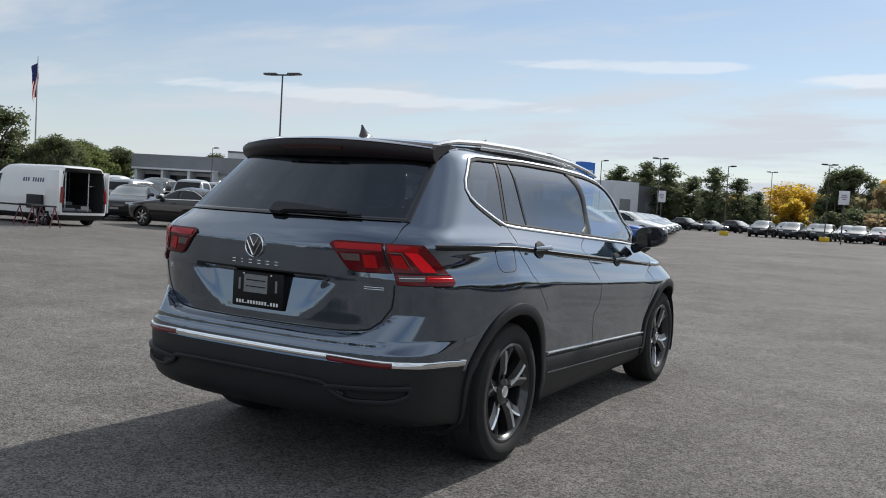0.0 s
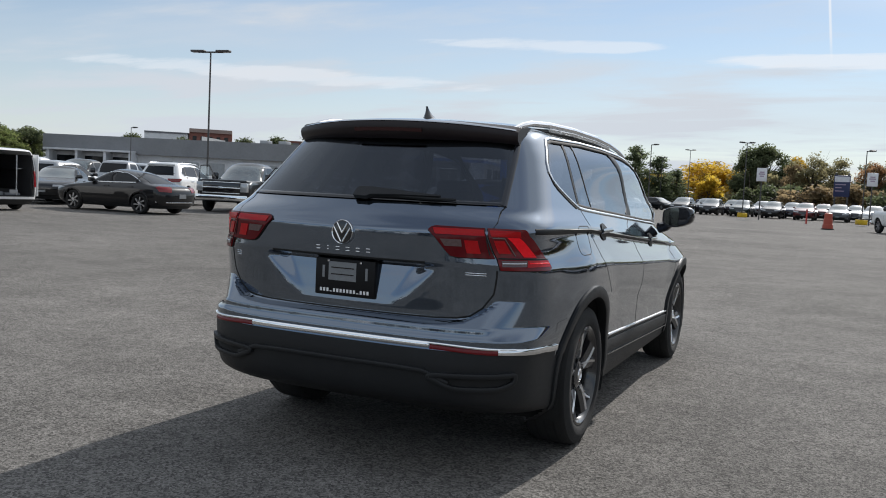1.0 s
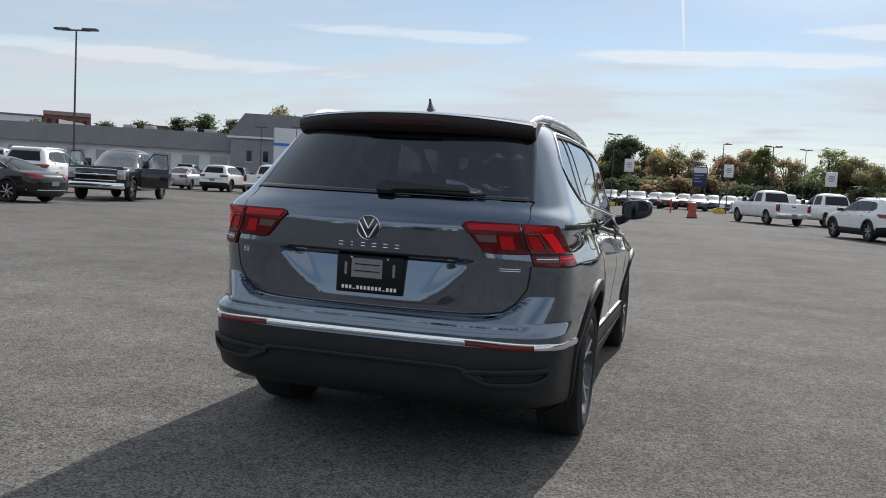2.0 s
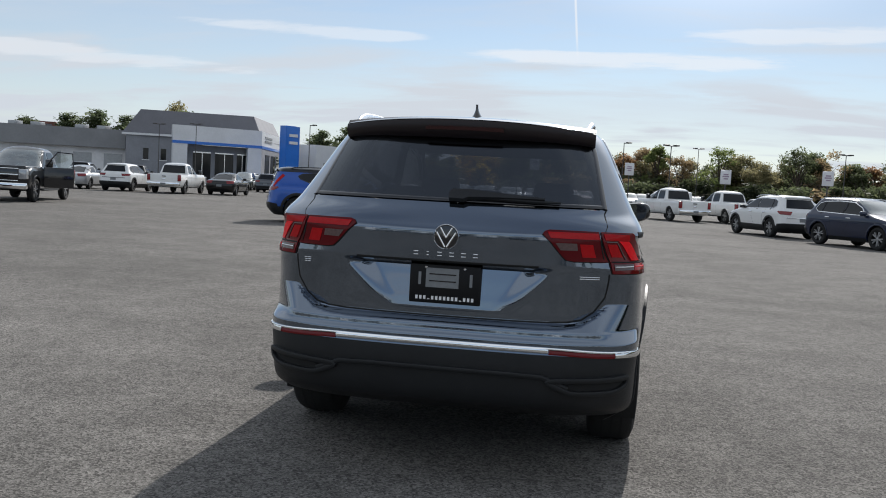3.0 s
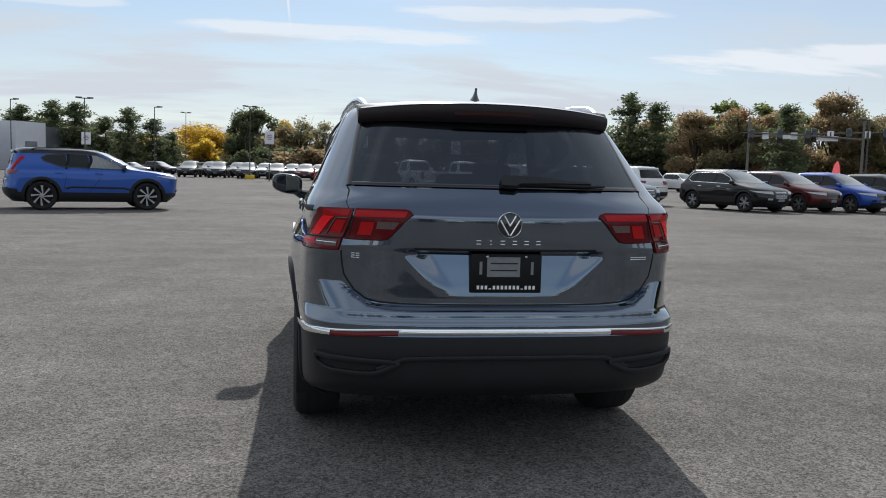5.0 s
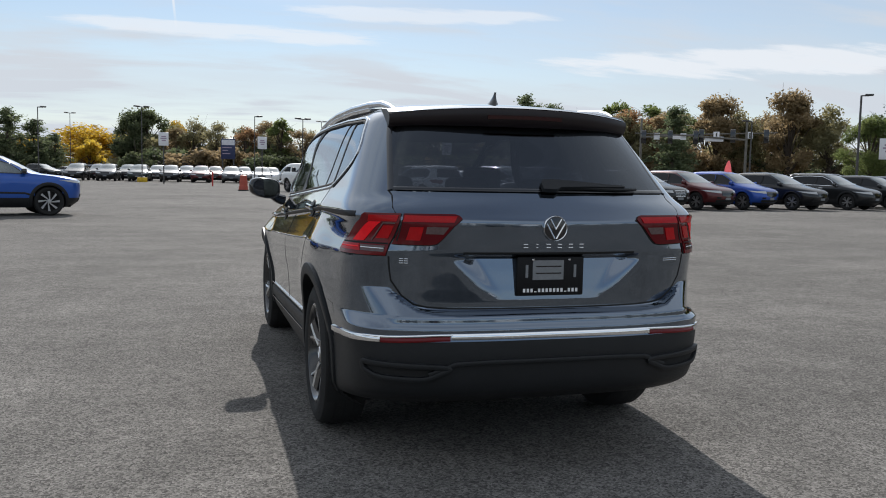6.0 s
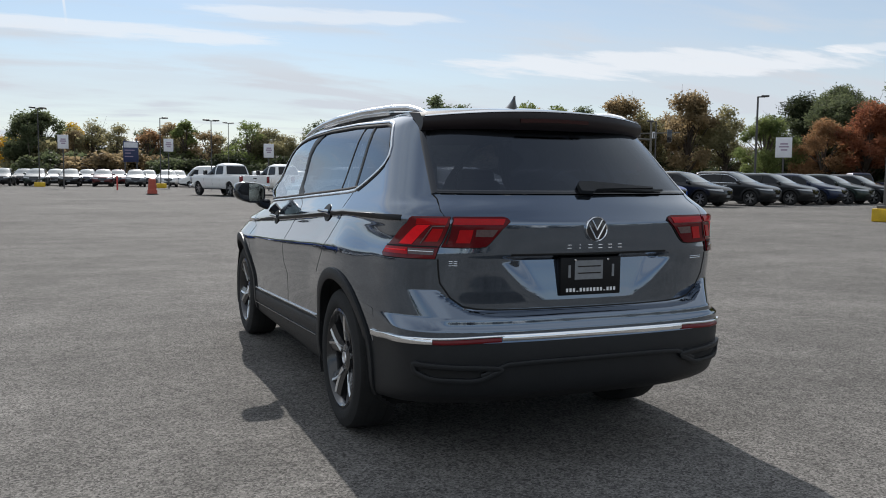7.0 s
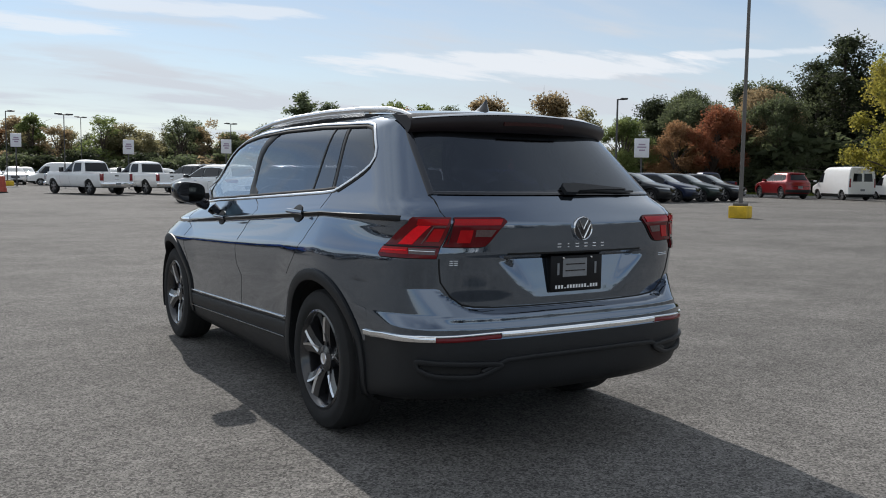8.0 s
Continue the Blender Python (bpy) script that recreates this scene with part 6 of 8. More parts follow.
# ---- the vehicles round about ----
def lot():
    v = vehicle
    v("xc", "blue", -6.55, 21.25, -71, "blue compact crossover with a black roof on the open asphalt", (1.0, 0.97, 0.985), rails=True)
    # beside the lane: trucks and crossovers in angled bays
    v("pickup", "white", 5.9, 49.3, 22, "white crew-cab pickup with chrome bumpers", (1.0, 1.0, 1.02))
    v("pickup", "white", 9.25, 50.4, 20, "white crew-cab pickup with chrome bumpers", (1.0, 1.0, 1.02))
    v("suv", "white", 8.35, 32.85, 16, "white wagon with black lower trim and rails", (1.0, 1.05, 1.0), "wagon", rails=True)
    v("suv", "navy", 10.1, 26.6, -156, "dark blue crossover with a bright grille", (1.0, 1.01, 0.99), "chrome", rails=True, grille=M_CHROME, clad=False)
    v("suv", "white", 13.9, 34.6, 18, "white three-row crossover backed towards the lane", (1.05, 1.08, 1.05), "big", rails=True, clad=False)
    v("suv", "black", 16.7, 29.1, -162, "black luxury crossover with a bright grille", (1.03, 1.05, 1.0), "chrome", rails=True, grille=M_CHROME, clad=False)
    v("suv", "maroon", 19.35, 29.6, -161, "dark red crossover in the row of crossovers", (1.0, 1.0, 1.0), "plain", clad=False)
    v("suv", "azure", 21.9, 29.9, -160, "bright blue small crossover in the row of crossovers", (0.96, 0.93, 1.0), "small", clad=False)
    v("suv", "black", 24.7, 30.3, -160, "black crossover in the row of crossovers", (1.0, 1.0, 1.0), "plain", clad=False)
    v("suv", "charcoal", 28.3, 31.0, -160, "dark grey crossover with black trim and rails", (1.0, 1.02, 1.02), "rails", rails=True)
    for i in range(4):
        v("suv", ("charcoal", "navy", "green", "charcoal")[i], 31.5 + 2.5 * i, 31.6 + 0.45 * i, -160, "dark crossover in the row of crossovers", (1.0, 1.0, 0.99), "row", clad=False)
    v("pickup", "navy", 50.4, 43.0, -20, "dark blue pickup near the trees", (1.0, 1.0, 1.0), "dark", chrome=False)
    v("suv", "red", 51.6, 36.9, -22, "dark red boxy wagon near the trees", (1.05, 1.05, 1.15), "boxy", clad=False)
    v("van", "white", 53.6, 33.4, -27, "white cargo van near the trees", (0.98, 0.95, 1.0), "tall")
    v("van", "white", 58.3, 31.8, -20, "white van near the trees", (0.98, 0.90, 0.85), "low")
    v("van", "white", 8.6, 80.0, 84, "white cargo van seen from its side", (0.95, 0.90, 0.88), "side")
    v("suv", "black", 12.9, 53.0, 18, "black boxy wagon beyond the pickups", (1.05, 1.0, 1.1), "boxy", clad=False)
    # to the other side: van with its back open, saloon, truck with open doors
    v("van", "white", -22.3, 14.25, 90, "white small cargo van with its rear doors open", (0.86, 0.86, 0.80), "open", open_back=True)
    v("sedan", "black", -19.6, 18.2, 92, "black saloon parked across the lane", (1.0, 1.0, 0.98), "trimmed", bright_trim=True)
    v("sedan", "black", -25.4, 20.6, -146, "black saloon with its nose to the lane", (1.0, 1.0, 1.0), "plain")
    v("pickup", "charcoal", -19.4, 24.5, -162, "black pickup with chrome grille and both front doors open", (1.0, 1.0, 1.0), "open", open_doors=True)
    v("suv", "white", -24.2, 26.0, 18, "white large wagon beside the silver pickup", (1.08, 1.1, 1.1), "boxy", clad=False, rails=True)
    v("suv", "white", -26.8, 44.7, 9, "white crossover with dark lower trim", (1.0, 1.0, 1.0), "cx", clad=True)
    v("pickup", "white", -24.2, 46.2, 10, "white crew-cab pickup with chrome bumpers", (1.0, 1.0, 0.98))
    v("sedan", "black", -22.1, 49.0, 9, "black saloon with a wide tail", (1.0, 1.02, 1.0), "tail")
    v("sedan", "silver", -29.6, 44.6, 12, "silver saloon beside the white crossover", (1.0, 1.0, 1.0), "silver")
    v("suv", "grey", -25.9, 66.6, 10, "grey estate car further off", (1.0, 1.05, 0.95), "estate", clad=False)
    v("suv", "green", -29.9, 70.5, -165, "dark green crossover further off", (1.0, 1.0, 1.0), "plain", clad=False)
    v("sedan", "white", -30.8, 75.5, -160, "white saloon further off", (1.0, 1.0, 1.0), "plain")
    v("suv", "black", -35.7, 62.2, 20, "black crossover in front of the showroom", (1.0, 1.0, 1.05), "plain", clad=False)
    v("suv", "charcoal", -39.5, 60.5, 20, "dark crossover in front of the showroom", (1.0, 1.0, 1.05), "row", clad=False)
    v("suv", "grey", -33.0, 80.0, 10, "grey crossover in front of the showroom", (1.0, 1.0, 1.0), "plain", clad=False)
    # a line of cars, noses to the lane, running away from the camera
    cols = ("white", "silver", "black", "silver", "white", "grey", "black", "silver", "white", "charcoal", "silver")
    for i, c in enumerate(cols):
        x, y = -12.9 - 0.62 * i, 46.0 + 2.72 * i
        v("sedan" if i % 3 == 1 else "suv", c, x, y, -100, "%s car in a line of parked cars" % c, (1.0, 1.0, 0.97), "line")
    # far rows, noses to the lane
    cols = ("black", "charcoal", "green", "black", "maroon", "grey", "white", "navy", "black", "grey")
    for i, c in enumerate(cols):
        v("suv", c, -12.0 + 2.9 * i, 86.0 - 0.35 * i, 176, "%s crossover in a far row" % c, (1.0, 1.0, 1.0), "far", clad=False, rails=False)
    cols = ("charcoal", "black", "silver", "navy", "maroon", "grey", "black", "white", "charcoal", "silver")
    for i, c in enumerate(cols):
        v("suv", c, -10.5 + 2.9 * i, 91.5 - 0.35 * i, 176, "%s crossover in a far row" % c, (1.0, 1.0, 1.0), "far", clad=False, rails=False)
    cols = ("charcoal", "grey", "black", "silver", "black", "white", "navy", "silver")
    for i, c in enumerate(cols):
        v("sedan" if i % 2 else "suv", c, -30.0 + 3.0 * i, 104.0 + 0.4 * i, -128, "%s car in a far row" % c, (1.0, 1.0, 0.95), "far2")
    cols = ("charcoal", "maroon", "silver", "black", "navy", "white", "black", "silver")
    for i, c in enumerate(cols):
        v("suv", c, 16.0 + 3.2 * i, 72.0 - 1.1 * i, -165, "%s crossover in a far row" % c, (1.0, 1.0, 1.0), "far", clad=False, rails=False)
    # a row behind the camera's back
    for i, c in enumerate(("white", "silver", "white", "black", "white", "grey", "white", "silver")):
        v("suv", c, -12.0 + 3.1 * i, -24.0 + 0.3 * i, 4 if i % 3 else 184, "%s car parked across the open asphalt" % c, (1.0, 1.0, 1.0), "far", clad=False, rails=False)
    # crowded rows of the storage lot
    rnd = random.Random(7)
    pool = ("white", "silver", "white", "grey", "white", "silver", "charcoal", "beige", "white", "silver", "tan", "yellow")
    for row, (x0, y0, n) in enumerate(((-27.5, 22.5, 7), (-31.0, 29.5, 10), (-36.0, 36.0, 12), (-41.0, 43.0, 13), (-47.0, 52.0, 14))):
        for i in range(n):
            c = pool[rnd.randrange(len(pool))]
            if rnd.random() < 0.08:
                continue
            kind, roll = "sedan" if rnd.random() < 0.3 else "suv", rnd.random()
            if row > 0 and roll < 0.45:
                kind, c = "pickup", ("white", "silver", "charcoal", "tan")[int(roll * 60) % 4]
            v(kind, c, x0 - 2.75 * i, y0 - 0.35 * i + rnd.uniform(-0.3, 0.3), rnd.choice((20, -160)), "%s vehicle in the crowded storage rows" % c, (1.0, 1.0, 1.0), "lot")


lot()


# ---- buildings ----
M_WALL = mat("grey_render", (0.24, 0.25, 0.275), 0.8, 0, 0, 0.10, 0.6, 0.2, 20)
M_PARAPET = mat("dark_grey_metal_roof", (0.165, 0.165, 0.18), 0.55, 0.2, 0, 0.08, 0.5)
M_LONGPAR = mat("pale_grey_parapet", (0.24, 0.245, 0.255), 0.6, 0.1, 0, 0.08, 0.5)
M_FASCIA = mat("white_panels", (0.72, 0.73, 0.75), 0.4, 0, 0, 0.05, 0.7)
M_LIGHTWALL = mat("pale_wall", (0.72, 0.72, 0.73), 0.7, 0, 0, 0.08, 0.5)
M_BLUE = mat("blue_panel", (0.012, 0.16, 0.62), 0.3, 0, 0.4, 0.05, 1.0)
M_BRICK = mat("red_brick", (0.22, 0.09, 0.07), 0.85, 0, 0, 0.2, 1.5)
M_MAST = mat("weathered_mast", (0.17, 0.16, 0.14), 0.6, 0.4, 0, 0.15, 2)
M_POLE = mat("bronze_pole", (0.085, 0.082, 0.080), 0.5, 0.4, 0, 0.1, 3)
M_GALV = mat("galvanised_steel", (0.36, 0.37, 0.38), 0.45, 0.6, 0, 0.1, 3)
M_CONC_Y = mat("yellow_painted_concrete", (0.62, 0.40, 0.02), 0.7, 0, 0, 0.18, 3, 0.3, 30)
M_ORANGE = mat("orange_plastic", (0.40, 0.075, 0.045), 0.5, 0, 0, 0.08, 6)
M_SIGN = mat("white_sign", (0.72, 0.72, 0.74), 0.45, 0, 0, 0.05, 3)
M_SIGNINK = mat("sign_ink", (0.34, 0.26, 0.34), 0.5)


def wall_between(name, a, b, z0, z1, depth, m, parent, inset=0.0):
    """An upright slab from plan point a to b, with its thickness to the far side."""
    a, b = Vector((*a, 0)), Vector((*b, 0))
    d = (b - a)
    n = Vector((-d.y, d.x, 0)).normalized()
    if n.dot(a) < 0:
        n = -n
    bm = bmesh.new()
    v = [bm.verts.new(p + Vector((0, 0, z))) for z in (z0, z1) for p in (a - n * inset, b - n * inset, b + n * depth, a + n * depth)]
    for f in ((0, 1, 2, 3), (4, 5, 6, 7), (0, 1, 5, 4), (1, 2, 6, 5), (2, 3, 7, 6), (3, 0, 4, 7)):
        bm.faces.new([v[i] for i in f])
    return part(name, bm, m, parent, smooth=0)


def lerp2(a, b, t):
    return (a[0] + (b[0] - a[0]) * t, a[1] + (b[1] - a[1]) * t)


def showroom():
    b = thing("showroom", "grey car showroom with a white fascia and blue band", "building")
    L, R = (-49.2, 94.6), (-40.2, 100.9)
    WL = (-55.2, 94.2)
    far_r = (-43.5, 118.0)
    # entrance bay: piers, glazing, white fascia over a blue band
    wall_between("fascia", L, R, 5.25, 7.15, 1.2, M_FASCIA, b)
    wall_between("blue_band", L, R, 4.90, 5.25, 1.0, M_BLUE, b, 0.05)
    for t0, t1 in ((0.0, 0.16), (0.84, 1.0)):
        wall_between("pier", lerp2(L, R, t0), lerp2(L, R, t1), 0, 4.9, 1.0, M_FASCIA, b)
    back = [(p[0] - 0.5, p[1] + 1.6) for p in (L, R)]
    wall_between("back_wall", *back, 0, 4.9, 0.4, M_WALL, b)
    for t0, t1 in ((0.20, 0.40), (0.45, 0.66), (0.70, 0.82)):
        w = wall_between("window", lerp2(*back, t0), lerp2(*back, t1), 0.4, 3.9, 0.1, M_FGLASS, b, 0.06)
        wall_between("window_frame", lerp2(*back, t0), lerp2(*back, t1), 3.9, 4.05, 0.1, M_SATIN, w, 0.08)
        wall_between("mullion", lerp2(*back, (t0 + t1) / 2), lerp2(*back, (t0 + t1) / 2 + 0.008), 0.4, 3.9, 0.1, M_SATIN, w, 0.08)
    # flank that runs back, with the same band
    wall_between("flank_fascia", R, far_r, 5.25, 7.1, 0.6, M_FASCIA, b)
    wall_between("flank_band", R, far_r, 4.90, 5.25, 0.6, M_BLUE, b, 0.05)
    wall_between("flank_wall", R, far_r, 0, 4.9, 0.4, M_WALL, b)
    for t in (0.15, 0.4, 0.65):
        wall_between("flank_window", lerp2(R, far_r, t), lerp2(R, far_r, t + 0.18), 0.4, 4.2, 0.1, M_FGLASS, b, 0.04)
    for z in (5.8, 6.3):
        wall_between("sign_bar", lerp2(R, far_r, 0.12), lerp2(R, far_r, 0.42), z, z + 0.25, 0.1, M_GALV, b, 0.08)
    # grey wing with two small windows
    W2 = (L[0] - 0.2, L[1] + 0.9)
    wall_between("wing_wall", WL, W2, 0, 5.7, 0.5, M_WALL, b)
    for t in (0.36, 0.72):
        w = wall_between("wing_window", lerp2(WL, W2, t), lerp2(WL, W2, t + 0.11), 2.7, 4.1, 0.1, M_FGLASS, b, 0.03)
        wall_between("window_sill", lerp2(WL, W2, t - 0.02), lerp2(WL, W2, t + 0.13), 2.6, 2.7, 0.1, M_FASCIA, w, 0.08)
    wall_between("eaves", (WL[0] - 0.4, WL[1] - 0.3), (L[0], L[1] + 0.6), 5.65, 5.9, 0.6, M_FASCIA, b)
    # steep roof
    bm = bmesh.new()
    low = [(-55.6, 94.0, 5.9), (-40.4, 101.6, 6.0), (-43.4, 118.0, 6.0), (-58.4, 110.0, 5.9)]
    up = [(-54.4, 96.2, 8.95), (-42.0, 102.4, 9.05), (-44.5, 116.0, 9.05), (-56.5, 109.5, 8.95)]
    lo, hi = [bm.verts.new(v) for v in low], [bm.verts.new(v) for v in up]
    for i in range(4):
        bm.faces.new((lo[i], lo[(i + 1) % 4], hi[(i + 1) % 4], hi[i]))
    bm.faces.new(hi)
    bm.faces.new(lo)
    part("roof", bm, M_PARAPET, b, "dark grey steep metal roof", smooth=0)
    return b


def long_building():
    b = thing("long_building", "long low grey commercial building with a flat roof", "building")
    A, B = (-97.5, 81.0), (-56.6, 96.8)
    wall_between("front_wall", A, B, 0, 4.0, 0.5, M_LIGHTWALL, b)
    wall_between("parapet", A, B, 3.9, 6.2, 12.0, M_LONGPAR, b, 0.8)
    wall_between("canopy", lerp2(A, B, 0.02), lerp2(A, B, 0.30), 4.05, 4.3, 0.5, M_FASCIA, b, 2.4)
    for t in (0.03, 0.12, 0.21, 0.29):
        wall_between("post", lerp2(A, B, t), lerp2(A, B, t + 0.008), 0, 4.05, 0.3, M_FASCIA, b, 2.2)
    for t in (0.02, 0.11, 0.20):
        wall_between("shop_window", lerp2(A, B, t + 0.01), lerp2(A, B, t + 0.075), 0.5, 3.4, 0.1, M_FGLASS, b, 0.05)
    for t in linspace(0.36, 0.94, 8):
        wall_between("shutter", lerp2(A, B, t), lerp2(A, B, t + 0.05), 0.2, 3.2, 0.1, M_GALV, b, 0.06)
    wall_between("roof_step", lerp2(A, B, 0.5), lerp2(A, B, 0.501), 6.2, 6.8, 10.0, M_GALV, b)
    for t in (0.66, 0.72, 0.84, 0.90):
        c = lerp2(A, B, t)
        bm = box_bm((c[0] - 0.6, c[1] + 2.5, 6.15), (c[0] + 0.6, c[1] + 3.8, 6.75), 0.05)
        part("roof_unit", bm, M_GALV, b)
    # link to the showroom
    wall_between("link_wall", (-56.6, 96.8), (-54.8, 97.5), 0, 5.3, 6.0, M_BRICK, b)
    wall_between("link_roof", (-57.6, 96.3), (-54.6, 97.4), 4.2, 5.6, 6.0, M_PARAPET, b, 0.5)


def brick_building():
    b = thing("brick_building", "red brick office block behind the low roofs", "building")
    A, B = (-110.4, 124.3), (-104.2, 129.2)
    wall_between("wall", A, B, 0, 9.7, 8, M_BRICK, b)
    wall_between("cornice", A, B, 9.7, 10.4, 8, mat("pale_cornice", (0.33, 0.25, 0.22), 0.8, 0, 0, 0.1, 1), b, 0.3)
    for t in linspace(0.08, 0.82, 5):
        wall_between("window", lerp2(A, B, t), lerp2(A, B, t + 0.09), 7.6, 9.0, 0.2, M_FGLASS, b, 0.05)
    w = thing("white_annex", "white flat block behind the low roofs", "building")
    wall_between("wall", (-117.0, 119.5), (-110.6, 124.2), 0, 9.2, 6, M_FASCIA, w)
    wall_between("coping", (-117.0, 119.5), (-110.6, 124.2), 9.2, 9.5, 6, M_PARAPET, w, 0.15)
    r = thing("rooftop_plant", "rusty rooftop plant behind the low roofs", "building")
    wall_between("casing", (-91.5, 124.0), (-86.5, 127.0), 0, 8.6, 5, M_BRICK, r)
    wall_between("louvre", (-91.0, 124.1), (-87.0, 126.6), 7.4, 8.2, 0.2, M_PARAPET, r, 0.1)
    c = thing("shed_row", "low pale sheds beyond the blue sign", "building")
    for i, (x, y, h, m) in enumerate(((-36.5, 112.0, 6.2, M_FASCIA), (-34.6, 118.0, 5.8, M_PARAPET), (-33.2, 124.0, 5.6, M_LIGHTWALL), (-32.4, 131.0, 5.2, M_PARAPET))):
        wall_between("shed_front", (x, y), (x + 2.2, y + 5.0), 0, h, 6, m, c)
        wall_between("shed_door", lerp2((x, y), (x + 2.2, y + 5.0), 0.3), lerp2((x, y), (x + 2.2, y + 5.0), 0.7), 0, h * 0.6, 0.2, M_GALV, c, 0.05)


def blue_tower():
    t = thing("sign_tower", "tall blue sign tower beside the showroom", "sign")
    A, B, C = (-36.6, 97.6), (-35.6, 97.0), (-34.4, 98.6)
    wall_between("blue_face", A, B, 0, 7.75, 1.6, M_BLUE, t)
    wall_between("sign_face", (-35.55, 97.05), C, 3.2, 7.7, 0.4, M_BLUE, t, 0.02)
    wall_between("blue_foot", (-35.55, 97.05), C, 0, 3.2, 0.4, M_BLUE, t, 0.0)
    for z in (5.5, 6.4):
        wall_between("sign_bar", (-35.3, 97.3), (-34.6, 98.3), z, z + 0.35, 0.1, M_SIGN, t, 0.12)


showroom()
long_building()
brick_building()
blue_tower()


# ---- lamp columns, signs and street furniture ----
def lamp_column(x, y, h, label, heads=2, base=None, r=0.055, turn=20.0, m=None, span=0.62):
    t = thing("lamp_column", label, "street lamp", "lamp columns", m=pose(x, y, 0, 0, 0, turn))
    m = m or M_POLE
    z0 = 0.0
    if base:
        w, z0 = base
        bm = box_bm((-w / 2, -w / 2, 0), (w / 2, w / 2, z0), 0.04, 2)
        part("plinth", bm, M_CONC_Y, t, "yellow painted concrete plinth")
        part("foot_plate", box_bm((-0.2, -0.2, z0), (0.2, 0.2, z0 + 0.10), 0.02), m, t)
    bm = bmesh.new()
    tube(bm, [(0, 0, z0), (0, 0, h * 0.5), (0, 0, h)], [r, r * 0.85, r * 0.7], 8)
    part("pole", bm, m, t)
    if heads:
        part("cross_arm", box_bm((-0.75 * span if heads > 1 else 0, -0.04, h - 0.06), (0.75 * span, 0.04, h + 0.02), 0.01), m, t)
        for s in ((1, -1) if heads > 1 else (1,)):
            hd = part("lamp_head", box_bm((min(s * 0.35 * span, s * 1.15 * span), -0.16, h - 0.02), (max(s * 0.35 * span, s * 1.15 * span), 0.16, h + 0.09), 0.03, 2), m, t)
            part("lens", box_bm((min(s * 0.4 * span, s * 1.1 * span), -0.15, h - 0.03), (max(s * 0.4 * span, s * 1.1 * span), 0.15, h - 0.022)), M_SMOKE, hd)
    return t


def banner_sign(x, y, z, label, w=1.5, h=1.75, turn=0.0):
    t = thing("banner_sign", label, "sign", "banner signs", m=pose(x, y, 0, 0, 0, turn))
    bm = bmesh.new()
    tube(bm, [(0, 0, 0), (0, 0, z + h / 2)], 0.06, 6)
    part("post", bm, M_POLE, t)
    p = part("panel", box_bm((-w / 2, -0.09, z - h / 2), (w / 2, -0.05, z + h / 2), 0.01), M_SIGN, t)
    for i, (a, b, c) in enumerate(((-0.22, 0.24, 0.14), (-0.30, 0.30, 0.00), (-0.18, 0.22, -0.16))):
        part("print_bar", box_bm((a * w, -0.095, z + c * h), (b * w, -0.088, z + c * h + 0.10)), M_SIGNINK, p)


def barrel(x, y):
    t = thing("safety_barrel", "faded red-orange plastic safety barrel on a dark foot", "barrel", m=pose(x, y, 0))
    bm = bmesh.new()
    up = Matrix.Rotation(radians(-90), 4, "Y")
    rg = lathe(bm, [(0.30, 0.05), (0.285, 0.30), (0.255, 0.31), (0.25, 0.62), (0.225, 0.63), (0.215, 0.95), (0.12, 1.0)], 20, up)
    disc(bm, rg[-1])
    part("drum", bm, M_ORANGE, t)
    bm = bmesh.new()
    rg = lathe(bm, [(0.36, 0.0), (0.36, 0.05), (0.28, 0.07)], 20, up)
    part("foot", bm, M_RUBBER, t)


def flag():
    t = thing("flag_pole", "tall white flag pole with a hanging striped flag", "flag", m=pose(-96.4, 64.6, 0))
    bm = bmesh.new()
    tube(bm, [(0, 0, 0), (0, 0, 9), (0, 0, 17.1)], [0.12, 0.09, 0.05], 8)
    part("pole", bm, M_GALV, t)
    reds = mat("flag_red", (0.45, 0.02, 0.03), 0.8)
    blue = mat("flag_blue", (0.02, 0.03, 0.14), 0.8)
    fold = lambda u, v: Vector((-0.15 - 0.75 * u + 0.1 * math.sin(6 * v), 0.25 * math.sin(5 * u + 3 * v), 16.6 - 4.6 * v - 0.8 * u))
    for i in range(7):
        bm = bmesh.new()
        n = 14
        a, b = i / 7, (i + 1) / 7
        rows = [[bm.verts.new(fold(u, v)) for v in linspace(0.0, 1.0, n)] for u in (a, b)]
        for k in range(n - 1):
            bm.faces.new((rows[0][k], rows[0][k + 1], rows[1][k + 1], rows[1][k]))
        bmesh.ops.solidify(bm, geom=bm.faces[:], thickness=0.01)
        part("stripe", bm, reds if i % 2 == 0 else M_WHITEP, t)
    bm = bmesh.new()
    rows = [[bm.verts.new(fold(u, v) + Vector((0, -0.05, 0))) for v in linspace(0, 0.5, 8)] for u in linspace(0.3, 1.0, 5)]
    for u, w in zip(rows, rows[1:]):
        for k in range(7):
            bm.faces.new((u[k], u[k + 1], w[k + 1], w[k]))
    part("canton", bm, blue, t)


